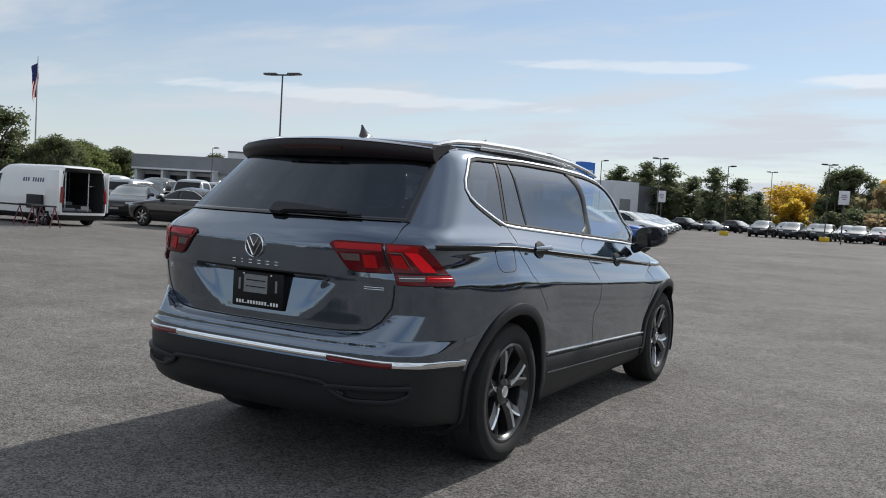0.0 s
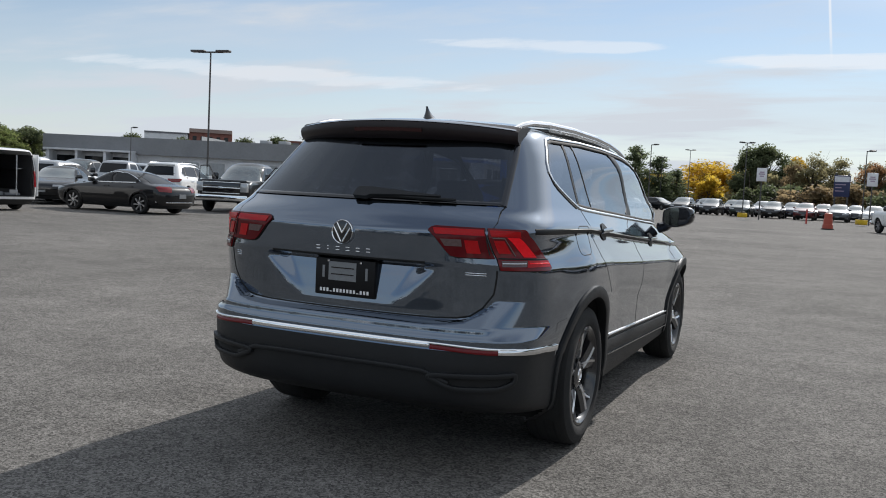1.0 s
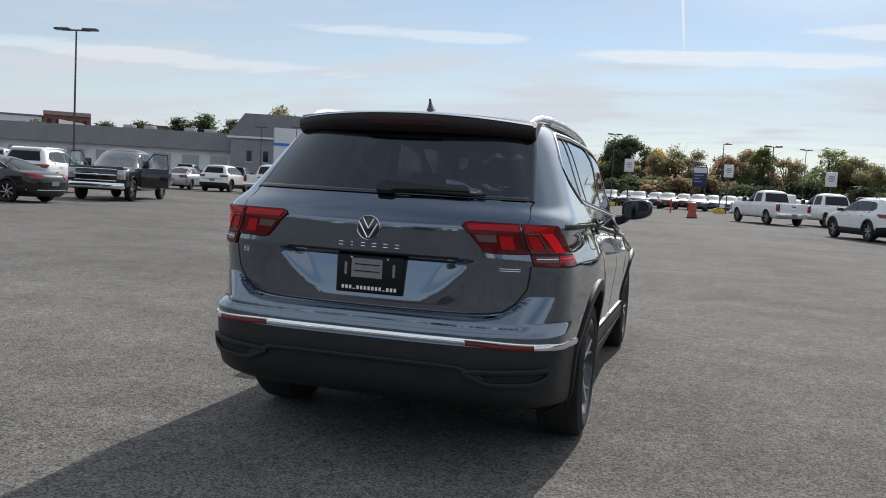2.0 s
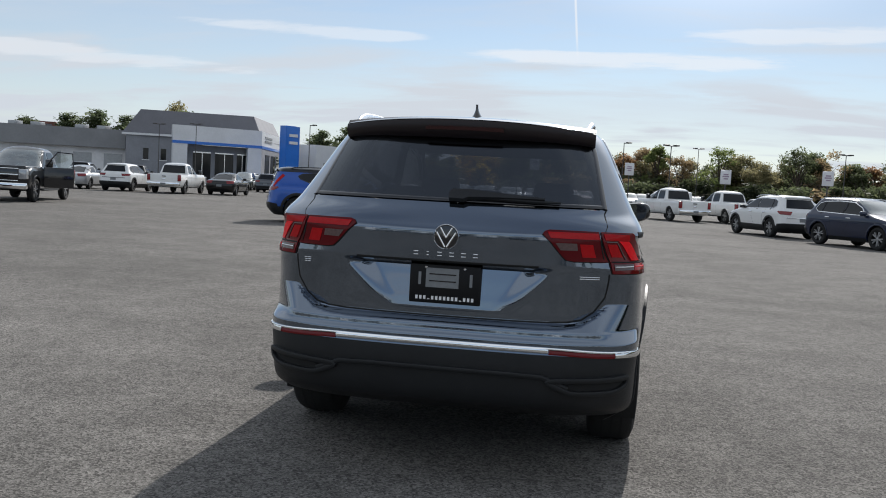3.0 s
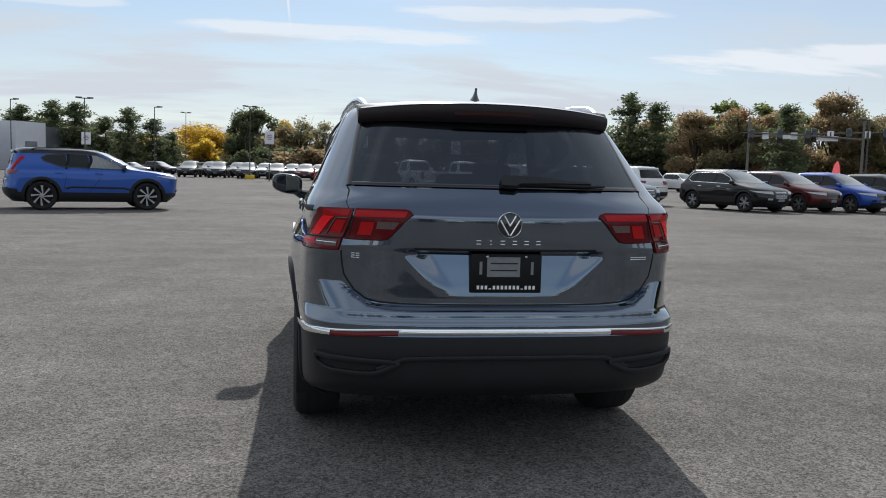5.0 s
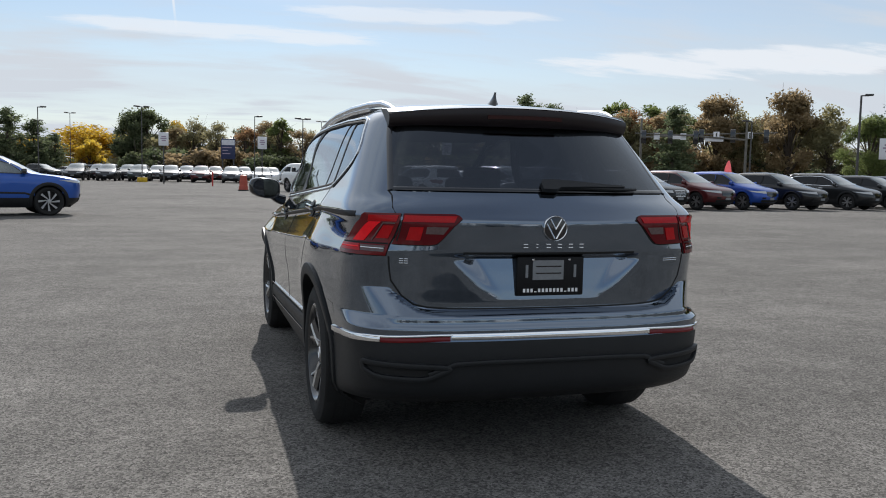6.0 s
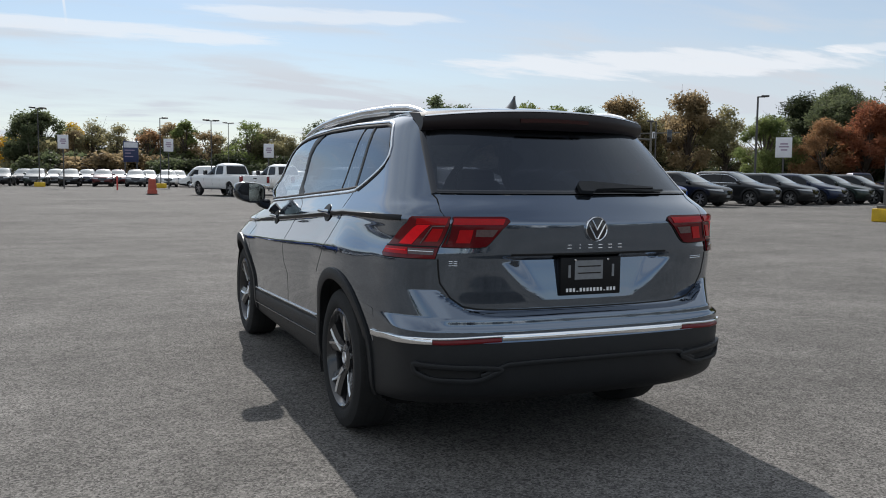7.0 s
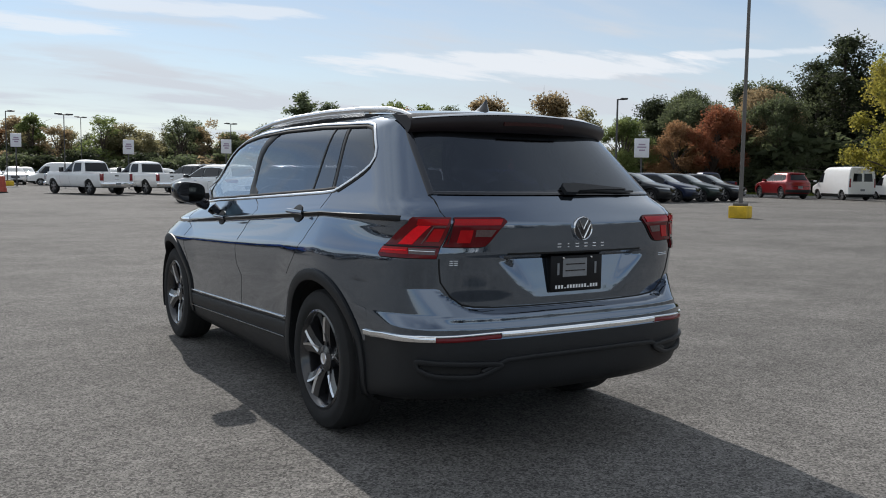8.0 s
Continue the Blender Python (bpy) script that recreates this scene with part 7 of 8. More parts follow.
def pylon_sign():
    t = thing("pylon_sign", "dark blue roadside sign board on two posts", "sign", m=pose(2.6, 95.0, 0, 0, 0, 0))
    for x in (-0.6, 0.6):
        part("post", box_bm((x - 0.08, -0.08, 0), (x + 0.08, 0.08, 5.0), 0.02), M_POLE, t)
    p = part("board", box_bm((-0.78, -0.15, 2.5), (0.78, 0.15, 4.75), 0.04), mat("deep_blue_board", (0.02, 0.03, 0.09), 0.4), t)
    part("top_panel", box_bm((-0.70, -0.165, 4.05), (0.70, -0.145, 4.62)), mat("white_panel", (0.62, 0.63, 0.66), 0.5, 0, 0, 0.1, 4), p)
    for z, w in ((3.72, 1.0), (3.40, 0.6), (3.05, 0.85)):
        part("print_bar", box_bm((-0.62, -0.17, z), (-0.62 + w, -0.14, z + 0.10)), M_SIGNINK, p)


def signal_mast(x, y, turn, h=6.4, arm=11.0):
    t = thing("signal_mast", "grey traffic signal mast with a long arm", "traffic light", "signal masts", m=pose(x, y, 0, 0, 0, turn))
    bm = bmesh.new()
    tube(bm, [(0, 0, 0), (0, 0, h)], [0.12, 0.09], 8)
    part("mast", bm, M_MAST, t)
    bm = bmesh.new()
    tube(bm, [(0, 0, h - 1.6), (arm * 0.5, 0, h - 1.3), (arm, 0, h - 1.15)], [0.09, 0.07, 0.05], 6)
    part("arm", bm, M_MAST, t)
    for k in (0.45, 0.68, 0.92):
        part("signal_head", box_bm((arm * k - 0.2, -0.2, h - 2.0), (arm * k + 0.2, 0.15, h - 0.9), 0.04), M_GLOSS, t)
    for k in (0.56, 0.80):
        sg = part("lane_sign", box_bm((arm * k - 0.24, -0.16, h - 1.65), (arm * k + 0.24, -0.12, h - 1.10)), M_SIGN, t)
        part("arrow_bar", box_bm((arm * k - 0.06, -0.17, h - 1.62), (arm * k + 0.06, -0.155, h - 1.2)), M_GLOSS, sg)
    part("street_sign", box_bm((arm * 0.2, -0.14, h - 1.75), (arm * 0.2 + 1.5, -0.10, h - 1.35)), M_SIGN, t)


lamp_column(-29.0, 33.4, 8.0, "tall dark twin-headed lamp column in the storage lot", 2, None, 0.060, 10, None, 1.0)
lamp_column(-68.6, 67.6, 6.3, "lamp column before the long building", 1)
lamp_column(-27.6, 81.9, 6.9, "lamp column on a yellow plinth beyond the parked line", 1, (0.75, 0.42))
lamp_column(-19.2, 74.0, 6.7, "twin-headed lamp column on a yellow plinth beyond the parked line", 2, (0.75, 0.42))
lamp_column(-14.6, 81.0, 6.6, "lamp column on a yellow plinth beyond the parked line", 1, (0.75, 0.42))
lamp_column(-5.8, 81.4, 7.0, "twin-headed lamp column on a yellow plinth by the far row", 2, (0.75, 0.42))
lamp_column(4.2, 76.7, 6.2, "lamp column on a yellow plinth by the far row", 1, (0.75, 0.42))
lamp_column(7.9, 71.3, 5.8, "twin-headed lamp column by the far row", 2)
lamp_column(25.2, 82.6, 6.3, "twin-headed lamp column by the far row", 2)
lamp_column(40.1, 42.2, 6.9, "single-headed lamp column beyond the crossovers", 1, None, 0.09, -30)
lamp_column(39.8, 52.9, 5.8, "single-headed lamp column near the crossing", 1, None, 0.075, 160)
lamp_column(21.3, 16.2, 9.0, "slender lamp column on a yellow concrete plinth", 2, (0.62, 0.42), 0.075, 20, mat("weathered_steel", (0.13, 0.12, 0.11), 0.5, 0.5, 0, 0.12, 3))
for x, y, h in ((-16.5, 118.0, 8.3), (-21.0, 122.0, 7.4), (14.5, 105.0, 7.6), (31.0, 80.0, 7.0), (-44.0, 90.0, 7.0), (-46.5, 86.0, 6.6)):
    lamp_column(x, y, h, "distant lamp column over the car park", 2)
for x, y, z, turn in ((-3.6, 71.8, 3.75, 0), (4.7, 74.5, 3.75, 0), (11.6, 65.5, 3.2, -5), (18.6, 63.5, 3.4, -10), (40.0, 39.6, 3.4, -42), (-20.3, 79.1, 3.4, 10)):
    banner_sign(x, y, z, "white square banner sign on a post", turn=turn, w=0.80 if x < 30 else 1.0, h=1.10 if x < 30 else 1.3)
barrel(1.75, 52.0)
flag()
pylon_sign()
signal_mast(35.6, 62.2, -30)
signal_mast(42.5, 57.2, -205, 6.2, 9.0)
# red marker post by the far row, pink feather flag in the row of crossovers
t = thing("marker_post", "slim red marker post on the asphalt", "post", m=pose(0.2, 66.0, 0))
bm = bmesh.new()
tube(bm, [(0, 0, 0), (0, 0, 1.1)], 0.06, 8)
part("shaft", bm, mat("marker_red", (0.5, 0.05, 0.04), 0.5), t)
t = thing("feather_flag", "pale red feather flag rising behind the crossovers", "flag", m=pose(23.0, 31.6, 0))
bm = bmesh.new()
rows = []
for k in linspace(0, 1, 10):
    w = 0.42 * math.sin(math.pi * (0.25 + 0.72 * k)) ** 0.7
    rows.append([bm.verts.new((x, 0.05 * math.sin(3 * k), 1.2 + 1.0 * k)) for x in (-w / 2, w / 2)])
for u, v in zip(rows, rows[1:]):
    bm.faces.new((u[0], u[1], v[1], v[0]))
bmesh.ops.solidify(bm, geom=bm.faces[:], thickness=0.01)
part("cloth", bm, mat("faded_red_cloth", (0.78, 0.28, 0.29), 0.8), t)
bm = bmesh.new()
tube(bm, [(-0.2, 0, 0), (-0.2, 0, 1.4)], 0.02, 6)
part("pole", bm, M_GALV, t)
# folding sawhorses by the open van
for x, y in ((-19.5, 12.5), (-20.7, 12.9)):
    t = thing("sawhorse", "dark red folding sawhorse beside the open van", "sawhorse", "sawhorses", m=pose(x, y, 0, 0, 0, 20))
    red = mat("red_tube", (0.13, 0.03, 0.04), 0.5)
    bm = bmesh.new()
    tube(bm, [(-0.4, 0, 0.62), (0.4, 0, 0.62)], 0.03, 6)
    part("beam", bm, M_GLOSS, t)
    for sx in (-0.35, 0.35):
        for sy in (-0.25, 0.25):
            bm = bmesh.new()
            tube(bm, [(sx, 0, 0.61), (sx * 1.1, sy, 0.0)], 0.018, 5)
            part("leg", bm, red, t)


# ---- trees ----
def leaf_mat(name, a, b, trans=0.55):
    """Leaves: two hues by leaf and by clump, some light through the blade."""
    m = bpy.data.materials.new(name)
    m.use_nodes = True
    nt = m.node_tree
    p = nt.nodes["Principled BSDF"]
    p.inputs["Roughness"].default_value = 0.65
    p.inputs["Specular IOR Level"].default_value = 0.25
    geo = nt.nodes.new("ShaderNodeNewGeometry")
    mix = nt.nodes.new("ShaderNodeMix"); mix.data_type = "RGBA"
    tc = nt.nodes.new("ShaderNodeTexCoord")
    clump = nt.nodes.new("ShaderNodeTexNoise")
    clump.inputs["Scale"].default_value = 0.55
    clump.inputs["Detail"].default_value = 3
    nt.links.new(tc.outputs["Object"], clump.inputs["Vector"])
    spread = nt.nodes.new("ShaderNodeMapRange")
    spread.inputs[1].default_value, spread.inputs[2].default_value = 0.32, 0.68
    spread.inputs[3].default_value, spread.inputs[4].default_value = -0.15, 0.75
    nt.links.new(clump.outputs["Fac"], spread.inputs[0])
    both = nt.nodes.new("ShaderNodeMath"); both.operation = "MULTIPLY_ADD"; both.use_clamp = True
    nt.links.new(geo.outputs["Random Per Island"], both.inputs[0]); both.inputs[1].default_value = 0.45
    nt.links.new(spread.outputs[0], both.inputs[2])
    nt.links.new(both.outputs[0], mix.inputs[0])
    mix.inputs[6].default_value, mix.inputs[7].default_value = (*a, 1), (*b, 1)
    nt.links.new(mix.outputs[2], p.inputs["Base Color"])
    tl = nt.nodes.new("ShaderNodeBsdfTranslucent")
    gain = nt.nodes.new("ShaderNodeVectorMath"); gain.operation = "SCALE"
    gain.inputs["Scale"].default_value = 1.7
    nt.links.new(mix.outputs[2], gain.inputs[0])
    nt.links.new(gain.outputs[0], tl.inputs[0])
    ms = nt.nodes.new("ShaderNodeMixShader")
    ms.inputs[0].default_value = trans
    nt.links.new(p.outputs[0], ms.inputs[1]); nt.links.new(tl.outputs[0], ms.inputs[2])
    nt.links.new(ms.outputs[0], nt.nodes["Material Output"].inputs[0])
    return m


M_BARK = mat("bark", (0.085, 0.065, 0.050), 0.9, 0, 0, 0.25, 2.0, 0.5, 12)
# turning colours are greyed and lightened in place of haze over distance
LEAVES = {
    "green": leaf_mat("green_leaves", (0.100, 0.135, 0.045), (0.180, 0.205, 0.075)),
    "dark": leaf_mat("dark_green_leaves", (0.068, 0.086, 0.044), (0.120, 0.135, 0.068)),
    "deep": leaf_mat("deep_green_leaves", (0.022, 0.030, 0.015), (0.050, 0.058, 0.028)),
    "olive": leaf_mat("turning_leaves", (0.155, 0.148, 0.080), (0.250, 0.220, 0.115)),
    "brown": leaf_mat("brown_leaves", (0.185, 0.142, 0.082), (0.300, 0.225, 0.125)),
    "rust": leaf_mat("rust_leaves", (0.185, 0.108, 0.058), (0.300, 0.180, 0.090)),
    "yellow": leaf_mat("yellow_leaves", (0.44, 0.31, 0.035), (0.56, 0.42, 0.07)),
    "gold": leaf_mat("golden_leaves", (0.34, 0.210, 0.018), (0.48, 0.33, 0.040)),
    "lime": leaf_mat("yellow_green_leaves", (0.15, 0.155, 0.030), (0.28, 0.24, 0.050)),
    "red": leaf_mat("red_leaves", (0.190, 0.075, 0.045), (0.290, 0.120, 0.060)),
    "pine": leaf_mat("pine_needles", (0.075, 0.100, 0.055), (0.135, 0.155, 0.080)),
}
TREES = {}


def tree_mesh(kind, form, seed, fine=False):
    """Trunk, limbs and crown of one tree, about 10 m high."""
    rnd = random.Random(seed)
    bt, bc = bmesh.new(), bmesh.new()
    H = 10.0
    tips = []
    if form == "pine":
        tube(bt, [(0, 0, 0), (0.05, 0, H * 0.5), (0, 0.05, H * 0.97)], [0.22, 0.14, 0.03], 7)
        z = 1.2
        while z < H * 0.98:
            lean = rnd.uniform(0.55, 1.25)
            n = rnd.randint(2, 4)
            a0 = rnd.uniform(0, 6.28)
            for i in range(n):
                a = a0 + 6.283 * i / n + rnd.uniform(-0.6, 0.6)
                r = (2.4 * (1 - z / H) ** 0.62 + 0.22) * lean * rnd.uniform(0.6, 1.2)
                zs = z + rnd.uniform(-0.2, 0.2)
                end = Vector((r * math.cos(a), r * math.sin(a), zs + r * rnd.uniform(-0.05, 0.42)))
                tube(bt, [(0, 0, zs), tuple(end)], [0.04, 0.010], 4, False)
                for k in range(int(26 + 38 * r)):
                    t = rnd.uniform(0.2, 1.05)
                    g = 0.12 + 0.16 * t
                    tips.append((Vector((0, 0, zs)).lerp(end, t) + Vector((rnd.gauss(0, g), rnd.gauss(0, g), rnd.gauss(0.04, g * 0.8))), rnd.uniform(0.07, 0.17), 0.35))
            z += rnd.uniform(0.22, 0.48)
    else:
        spread = {"round": 3.4, "thin": 3.0, "tall": 2.4, "wide": 5.2, "bush": 2.6}[form]
        crown_lo = {"round": 1.9, "thin": 2.6, "tall": 1.6, "wide": 1.2, "bush": 0.3}[form]
        top = H if form != "wide" else 7.2
        if form == "bush":
            top = 3.2
        trunk_h = top * 0.55
        tube(bt, [(0, 0, 0), (0.1, 0.05, trunk_h * 0.5), (0, 0, trunk_h)], [0.26, 0.19, 0.12], 7)
        blobs = []
        for i in range({"bush": 10, "round": 30, "thin": 26}.get(form, 24)):
            a = rnd.uniform(0, 6.283)
            zz = rnd.uniform(0.12, 0.93)
            z = crown_lo + (top - crown_lo) * zz
            rr = spread * math.sin(math.pi * min(0.97, 0.18 + 0.78 * zz)) ** 0.8 * rnd.uniform(0.25, 0.95)
            c = Vector((rr * math.cos(a), rr * math.sin(a), z - 0.3))
            blobs.append((c, rnd.uniform(0.45, 1.05) * spread / 3.0))
            st = Vector((0, 0, min(trunk_h, max(0.8, z * rnd.uniform(0.35, 0.6)))))
            mid = st.lerp(c, 0.5) + Vector((0, 0, 0.25))
            tube(bt, [tuple(st), tuple(mid), tuple(c)], [0.10, 0.06, 0.02], 5, False)
            for k in range(3):
                e = c + Vector((rnd.gauss(0, 0.8), rnd.gauss(0, 0.8), rnd.gauss(0.3, 0.6)))
                tube(bt, [tuple(mid.lerp(c, 0.6)), tuple(e)], [0.03, 0.008], 4, False)
        blobs.append((Vector((0, 0, top - 0.9)), 0.9 * spread / 3))
        for c, rad in blobs:
            for k in range(int((int(260 * rad * rad) + 110) * (0.34 if form == "thin" else 1.0))):
                d = Vector((rnd.gauss(0, 1), rnd.gauss(0, 1), rnd.gauss(0, 0.8))).normalized()
                q = c + d * rad * (rnd.random() ** 0.42) * rnd.uniform(0.8, 1.35)
                if q.z > crown_lo * 0.6:
                    tips.append((q, rnd.uniform(0.07, 0.19), 1.0))
    if fine:
        tips = [(q + Vector((rnd.gauss(0, 0.09), rnd.gauss(0, 0.09), rnd.gauss(0, 0.09))), s * 0.56, flat) for q, s, flat in tips for _ in range(3)]
    for q, s, flat in tips:
        n = Vector((rnd.gauss(0, 1), rnd.gauss(0, 1), rnd.gauss(0.2, 1))).normalized()
        u = n.orthogonal().normalized()
        v = n.cross(u)
        a = rnd.uniform(0, 6.28)
        u, v = u * math.cos(a) + v * math.sin(a), v * math.cos(a) - u * math.sin(a)
        # a small spray of leaves
        bc.faces.new([bc.verts.new(q + u * s * x + v * s * y) for x, y in ((-1.15, -0.6), (1.2, -0.35), (0.0, 1.0))])
    return bt, bc


def tree(kind, form, x, y, h, label, wide=1.0, variant=0, fine=False):
    key = (kind, form, variant, fine)
    nominal = {"wide": 7.2, "bush": 3.2}.get(form, 10.0)
    k = h / nominal
    turn = (x * 37.0 + y * 11.0) % 360
    m = pose(x, y, 0, 0, 0, turn) @ Matrix.Diagonal((k * wide, k * wide, k, 1))
    if key not in TREES:
        bt, bc = tree_mesh(kind, form, sum(ord(c) for c in kind + form) * 7 + variant, fine)
        t = thing("tree" if form != "bush" else "shrub", label, "tree" if form != "bush" else "shrub", "trees round the car park" if form != "bush" else "shrubs round the car park")
        part("trunk", bt, M_BARK, t, smooth=60)
        part("crown", bc, LEAVES[kind], t, smooth=0)
        t.matrix_world = m
        TREES[key] = t
    else:
        src = TREES[key]
        t = copy_thing(src, m)
        t.matrix_basis = m
        tagged(t, label)
    return t


def planting():
    # tall wood on the sunny side
    rnd = random.Random(3)
    for i in range(26):
        t = i / 25
        x, y = 62 + 26 * t + rnd.uniform(-2, 2), 58 - 34 * t + rnd.uniform(-3, 3)
        kind = rnd.choice(("dark", "deep", "deep", "dark"))
        tree(kind, "tall" if rnd.random() < 0.6 else "round", x, y, rnd.uniform(10.8, 13.4) * (0.78 + 0.22 * t), "tall dark tree in the wood beside the car park", rnd.uniform(1.0, 1.3), i % 3, True)
    for x, y, h in ((67.0, 42.3, 14.0), (74.0, 37.5, 14.0), (70.0, 47.0, 12.5), (80.0, 33.0, 15.5)):
        tree("deep", "pine", x, y, h, "tall dark conifer over the wood", 1.25, 0, True)
    for x, y, h, c in ((53.0, 48.5, 6.2, "rust"), (55.8, 46.8, 7.6, "red"), (58.3, 51.5, 8.6, "dark"), (60.8, 56.0, 9.0, "dark"), (50.2, 52.0, 6.6, "green"), (60.5, 44.0, 8.6, "dark"), (62.5, 47.5, 9.6, "brown"), (50.9, 27.2, 10.2, "lime"), (52.0, 25.6, 9.4, "lime")):
        tree(c, "round", x, y, h, {"rust": "rust-coloured", "red": "orange-red", "brown": "brown-leaved", "lime": "yellow-green"}.get(c, "dark green") + " autumn tree at the edge of the asphalt", 1.15, 0, True)
    # belt across the far side
    for i in range(46):
        t = i / 45
        x = -6 + 82 * t + rnd.uniform(-1.5, 1.5)
        y = 131 - 38 * t + rnd.uniform(-5, 5)
        kind = rnd.choice(("olive", "brown", "olive", "green", "rust", "olive", "dark", "brown"))
        h = rnd.uniform(6.4, 9.4) + 1.5 * smooth01(0.5, 0.9, t)
        tree(kind, rnd.choice(("round", "thin", "thin", "tall", "thin")), x, y, h, "autumn tree in the belt behind the far rows", rnd.uniform(1.0, 1.35), i % 3)
    for i in range(34):
        t = i / 33
        tree(rnd.choice(("dark", "deep", "dark", "brown", "deep")), "bush", -8 + 86 * t + rnd.uniform(-1, 1), 120 - 40 * t + rnd.uniform(-3, 3), rnd.uniform(2.6, 4.4), "thick shrub under the belt of trees", rnd.uniform(1.3, 1.8), i % 2)
    for i in range(30):
        t = i / 29
        tree(rnd.choice(("dark", "deep", "dark")), "bush", -8 + 88 * t + rnd.uniform(-1, 1), 136 - 40 * t + rnd.uniform(-2, 2), rnd.uniform(4.4, 5.8), "dark shrub at the back of the belt", rnd.uniform(1.3, 1.7), i % 2)
    for x, y, h in ((39.7, 98.8, 11.6), (42.5, 97.0, 10.4), (48.0, 77.0, 9.0)):
        tree("pine", "pine", x, y, h, "dark conifer in the belt behind the far rows", 1.3)
    for x, y, h in ((60.2, 87.5, 11.6), (66.9, 82.6, 12.0), (63.5, 88.0, 10.0), (70.5, 80.0, 10.2)):
        tree("brown" if h > 11 else "olive", "round", x, y, h, "large tree with rust-brown leaves", 1.05, 1)
    for x, y, h in ((50.0, 93.0, 11.0), (53.0, 91.0, 10.6), (56.5, 89.0, 9.6)):
        tree("green", "tall", x, y, h, "large green tree behind the crossing", 1.3, 1)
    for x, y, h, c in ((44.4, 90.0, 9.0, "brown"), (46.6, 86.0, 8.6, "olive"), (48.8, 88.0, 9.4, "rust"), (51.5, 84.0, 9.0, "brown")):
        tree(c, "round", x, y, h, "autumn tree in the belt behind the far rows", 1.25, 1)
    # dark undergrowth along the wood
    for i in range(40):
        t = i / 39
        tree(rnd.choice(("deep", "deep", "dark", "dark")), "bush", 56 + 30 * t + rnd.uniform(-1.5, 1.5), 54 - 36 * t + rnd.uniform(-2, 2), rnd.uniform(3.4, 5.6), "thick dark shrub under the wood", rnd.uniform(1.2, 1.7), i % 2)
    # yellow tree and its neighbours
    tree("gold", "wide", -17.8, 146.0, 7.5, "broad golden yellow tree", 2.2)
    tree("yellow", "bush", -16.2, 138.0, 5.2, "small bright yellow tree", 1.0)
    tree("gold", "wide", -26.0, 150.0, 5.8, "broad golden yellow tree, lower", 1.1)
    tree("dark", "round", -8.0, 133.0, 10.4, "large dark green tree", 1.2, 0)
    tree("dark", "round", -9.4, 135.0, 9.6, "large dark green tree", 1.2, 1)
    tree("olive", "bush", -7.6, 130.5, 6.4, "thick shrub under the dark green tree", 1.0)
    tree("gold", "round", -3.6, 137.0, 8.8, "large tree turning yellow", 1.1, 2)
    # conifers beyond the showroom
    for x, y, h in ((-38.5, 121.0, 8.8), (-35.0, 123.0, 9.6), (-31.6, 121.5, 9.4), (-28.5, 125.0, 7.8), (-24.4, 120.0, 8.8), (-21.8, 124.0, 7.6), (-40.8, 126.0, 8.4), (-19.8, 128.0, 6.0)):
        tree("pine", "pine", x, y, h, "conifer beyond the showroom", 1.6)
    for x, y, h in ((-33.0, 128.0, 7.2), (-37.0, 130.0, 8.0), (-27.0, 131.0, 6.0), (-22.0, 135.0, 5.6)):
        tree("dark", "round", x, y, h, "dark tree beyond the showroom", 1.5, 1)
    # behind the long building
    for x, y, h in ((-76.0, 122.0, 10.6), (-72.0, 124.0, 10.0), (-80.5, 121.0, 9.8), (-66.5, 118.0, 9.4), (-62.5, 117.0, 9.8), (-58.5, 116.0, 10.4)):
        tree("pine", "pine", x, y, h, "conifer behind the long building", 1.8)
    tree("olive", "round", -62.5, 122.0, 12.2, "tree over the showroom roof", 1.0, 1)
    for x, y, h in ((-92.0, 118.0, 8.5), (-101.0, 112.0, 8.0), (-107.0, 107.0, 8.2), (-88.0, 121.0, 9.0)):
        tree("dark", "round", x, y, h, "dark tree behind the long building", 1.2, 1)
    # at the far end of the storage lot
    for x, y, h in ((-73.5, 45.0, 8.3), (-76.0, 43.0, 8.0), (-71.0, 49.5, 6.0)):
        tree("dark", "round", x, y, h, "dark green tree at the end of the storage lot", 1.2, 0)
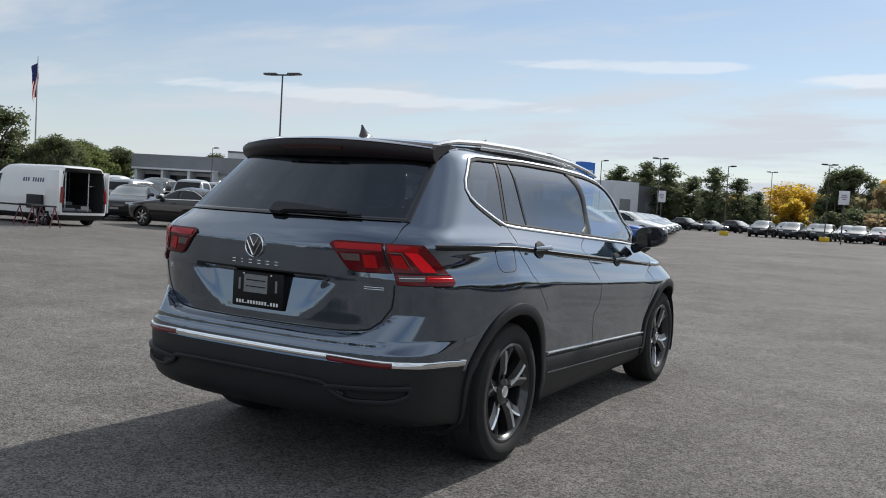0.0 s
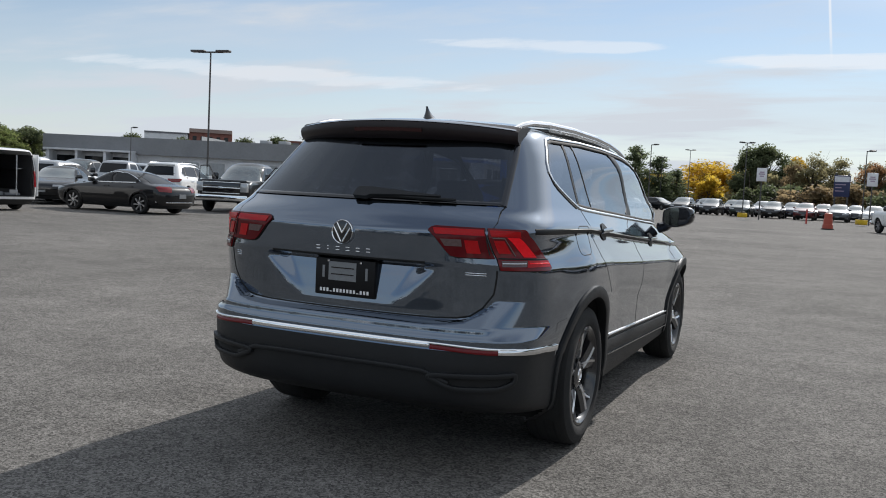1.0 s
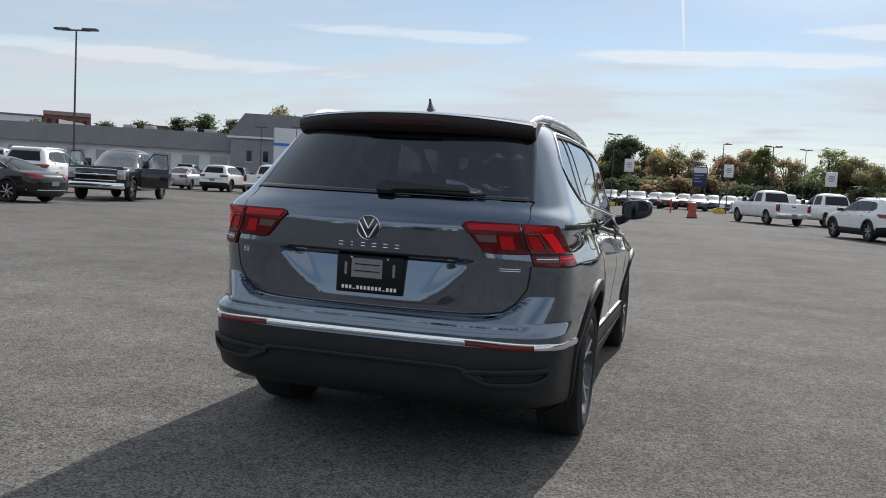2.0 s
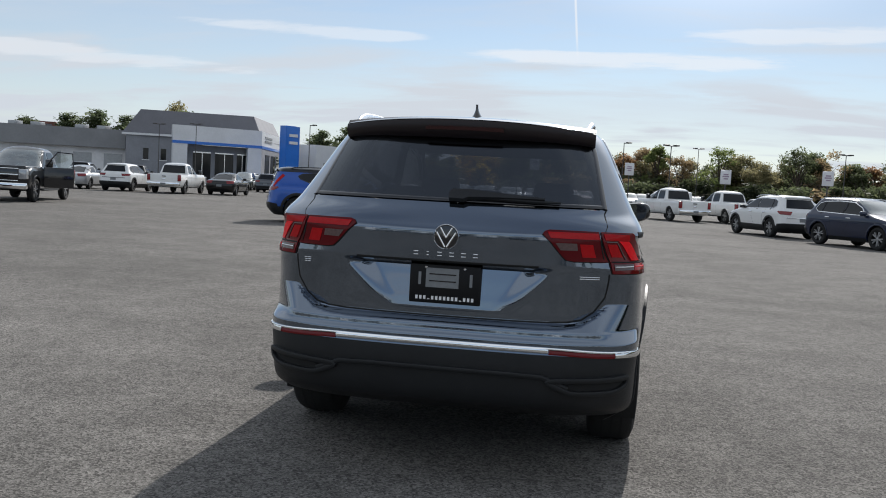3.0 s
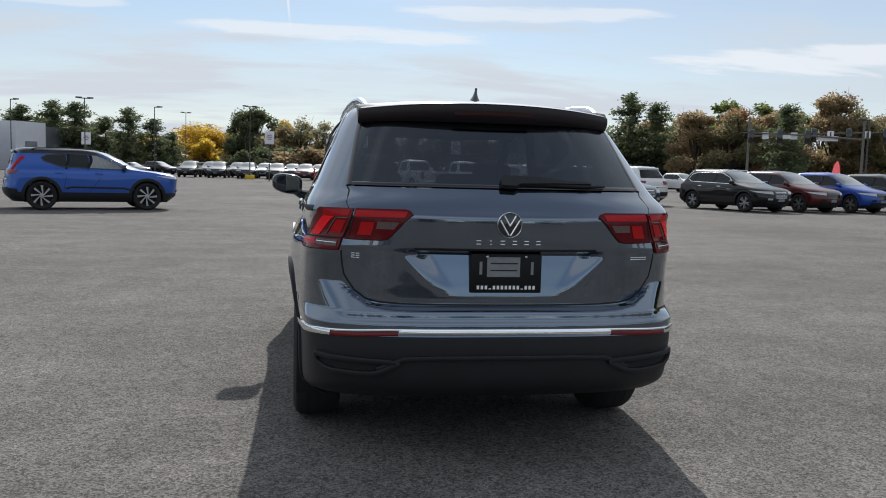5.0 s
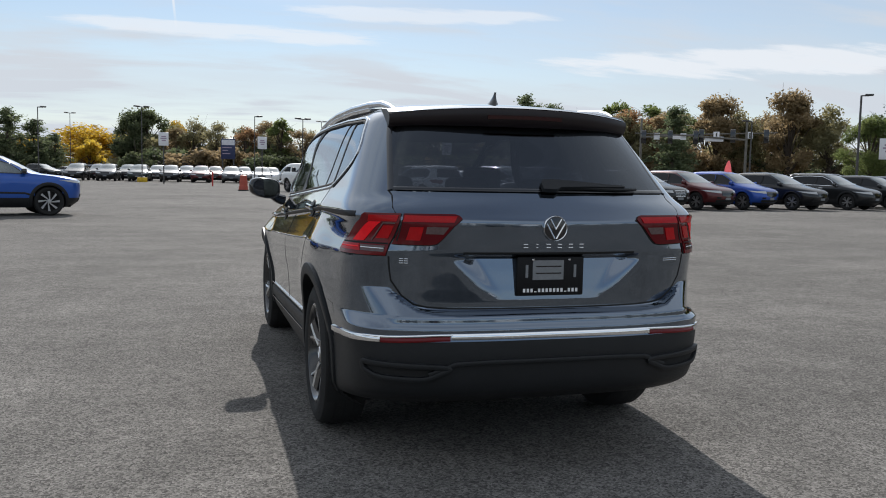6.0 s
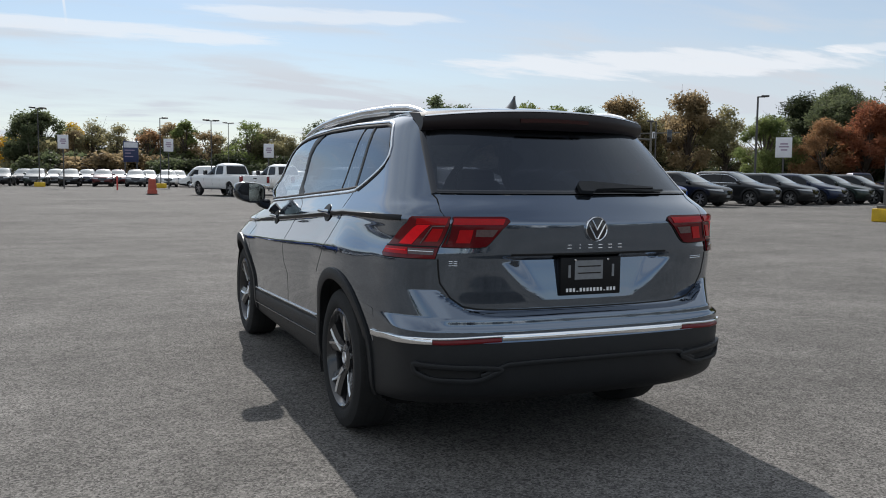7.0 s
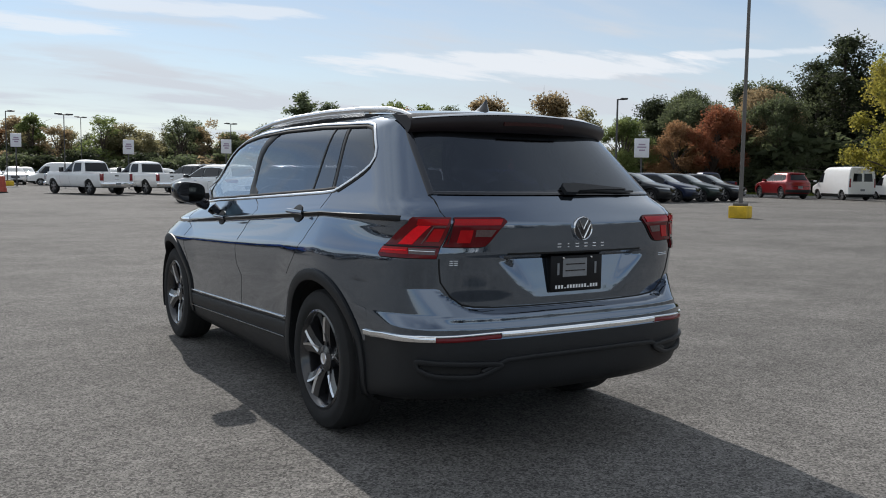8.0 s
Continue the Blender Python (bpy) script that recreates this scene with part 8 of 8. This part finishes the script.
    for i in range(12):
        x, y = -92 - 0.7 * i + rnd.uniform(-1, 1), 66 + 1.6 * i
        tree(rnd.choice(("dark", "green", "green")), "round", x - 4, y, rnd.uniform(6.2, 7.6), "green tree at the end of the storage lot", 1.35, i % 2)
    for i in range(16):
        tree(rnd.choice(("dark", "green")), "round", -118 - 3 * i + rnd.uniform(-2, 2), 92 - 7.5 * i, rnd.uniform(7, 9), "dark tree along the far edge", 1.4, i % 2)
    # trees behind the camera close the place
    for i in range(22):
        a = radians(200 + 140 * i / 21)
        tree(rnd.choice(("green", "olive", "dark")), "round", 118 * math.cos(a), 118 * math.sin(a), rnd.uniform(5.5, 8), "tree along the edge behind the car", 1.4, i % 3)


planting()


def verge():
    """Kerb and rough grass at the foot of the wood."""
    A, B = (47.0, 57.5), (64.0, 23.0)
    k = wall_between("kerb", A, B, 0.0, 0.15, 0.2, mat("kerb_concrete", (0.36, 0.35, 0.33), 0.85, 0, 0, 0.15, 2), None)
    tagged(k, "pale concrete kerb along the wood", "kerb", kind="structure")
    g = wall_between("verge", (A[0] + 0.2, A[1] + 0.1), (B[0] + 0.2, B[1] + 0.1), 0.0, 0.12, 40, mat("rough_grass_soil", (0.10, 0.12, 0.035), 0.95, 0, 0, 0.35, 0.8), None)
    tagged(g, "rough grass verge under the wood", "verge", kind="structure")
    rnd = random.Random(5)
    bm = bmesh.new()
    for i in range(9000):
        t, d = rnd.random(), rnd.random() ** 1.6 * 6 + 0.25
        n = Vector((34.5, 17.0, 0)).normalized()
        c = Vector((A[0] + (B[0] - A[0]) * t, A[1] + (B[1] - A[1]) * t, 0.12)) + n * d
        a = rnd.uniform(0, 6.28)
        h = rnd.uniform(0.08, 0.30)
        u = Vector((math.cos(a), math.sin(a), 0)) * 0.03
        tip = c + Vector((rnd.gauss(0, 0.06), rnd.gauss(0, 0.06), h))
        bm.faces.new([bm.verts.new(c - u), bm.verts.new(c + u), bm.verts.new(tip)])
    gr = part("grass", bm, leaf_mat("grass_blades", (0.10, 0.14, 0.03), (0.24, 0.25, 0.06)), None, smooth=0)
    tagged(gr, "tufts of yellow-green grass behind the kerb", "grass", kind="stuff")


verge()
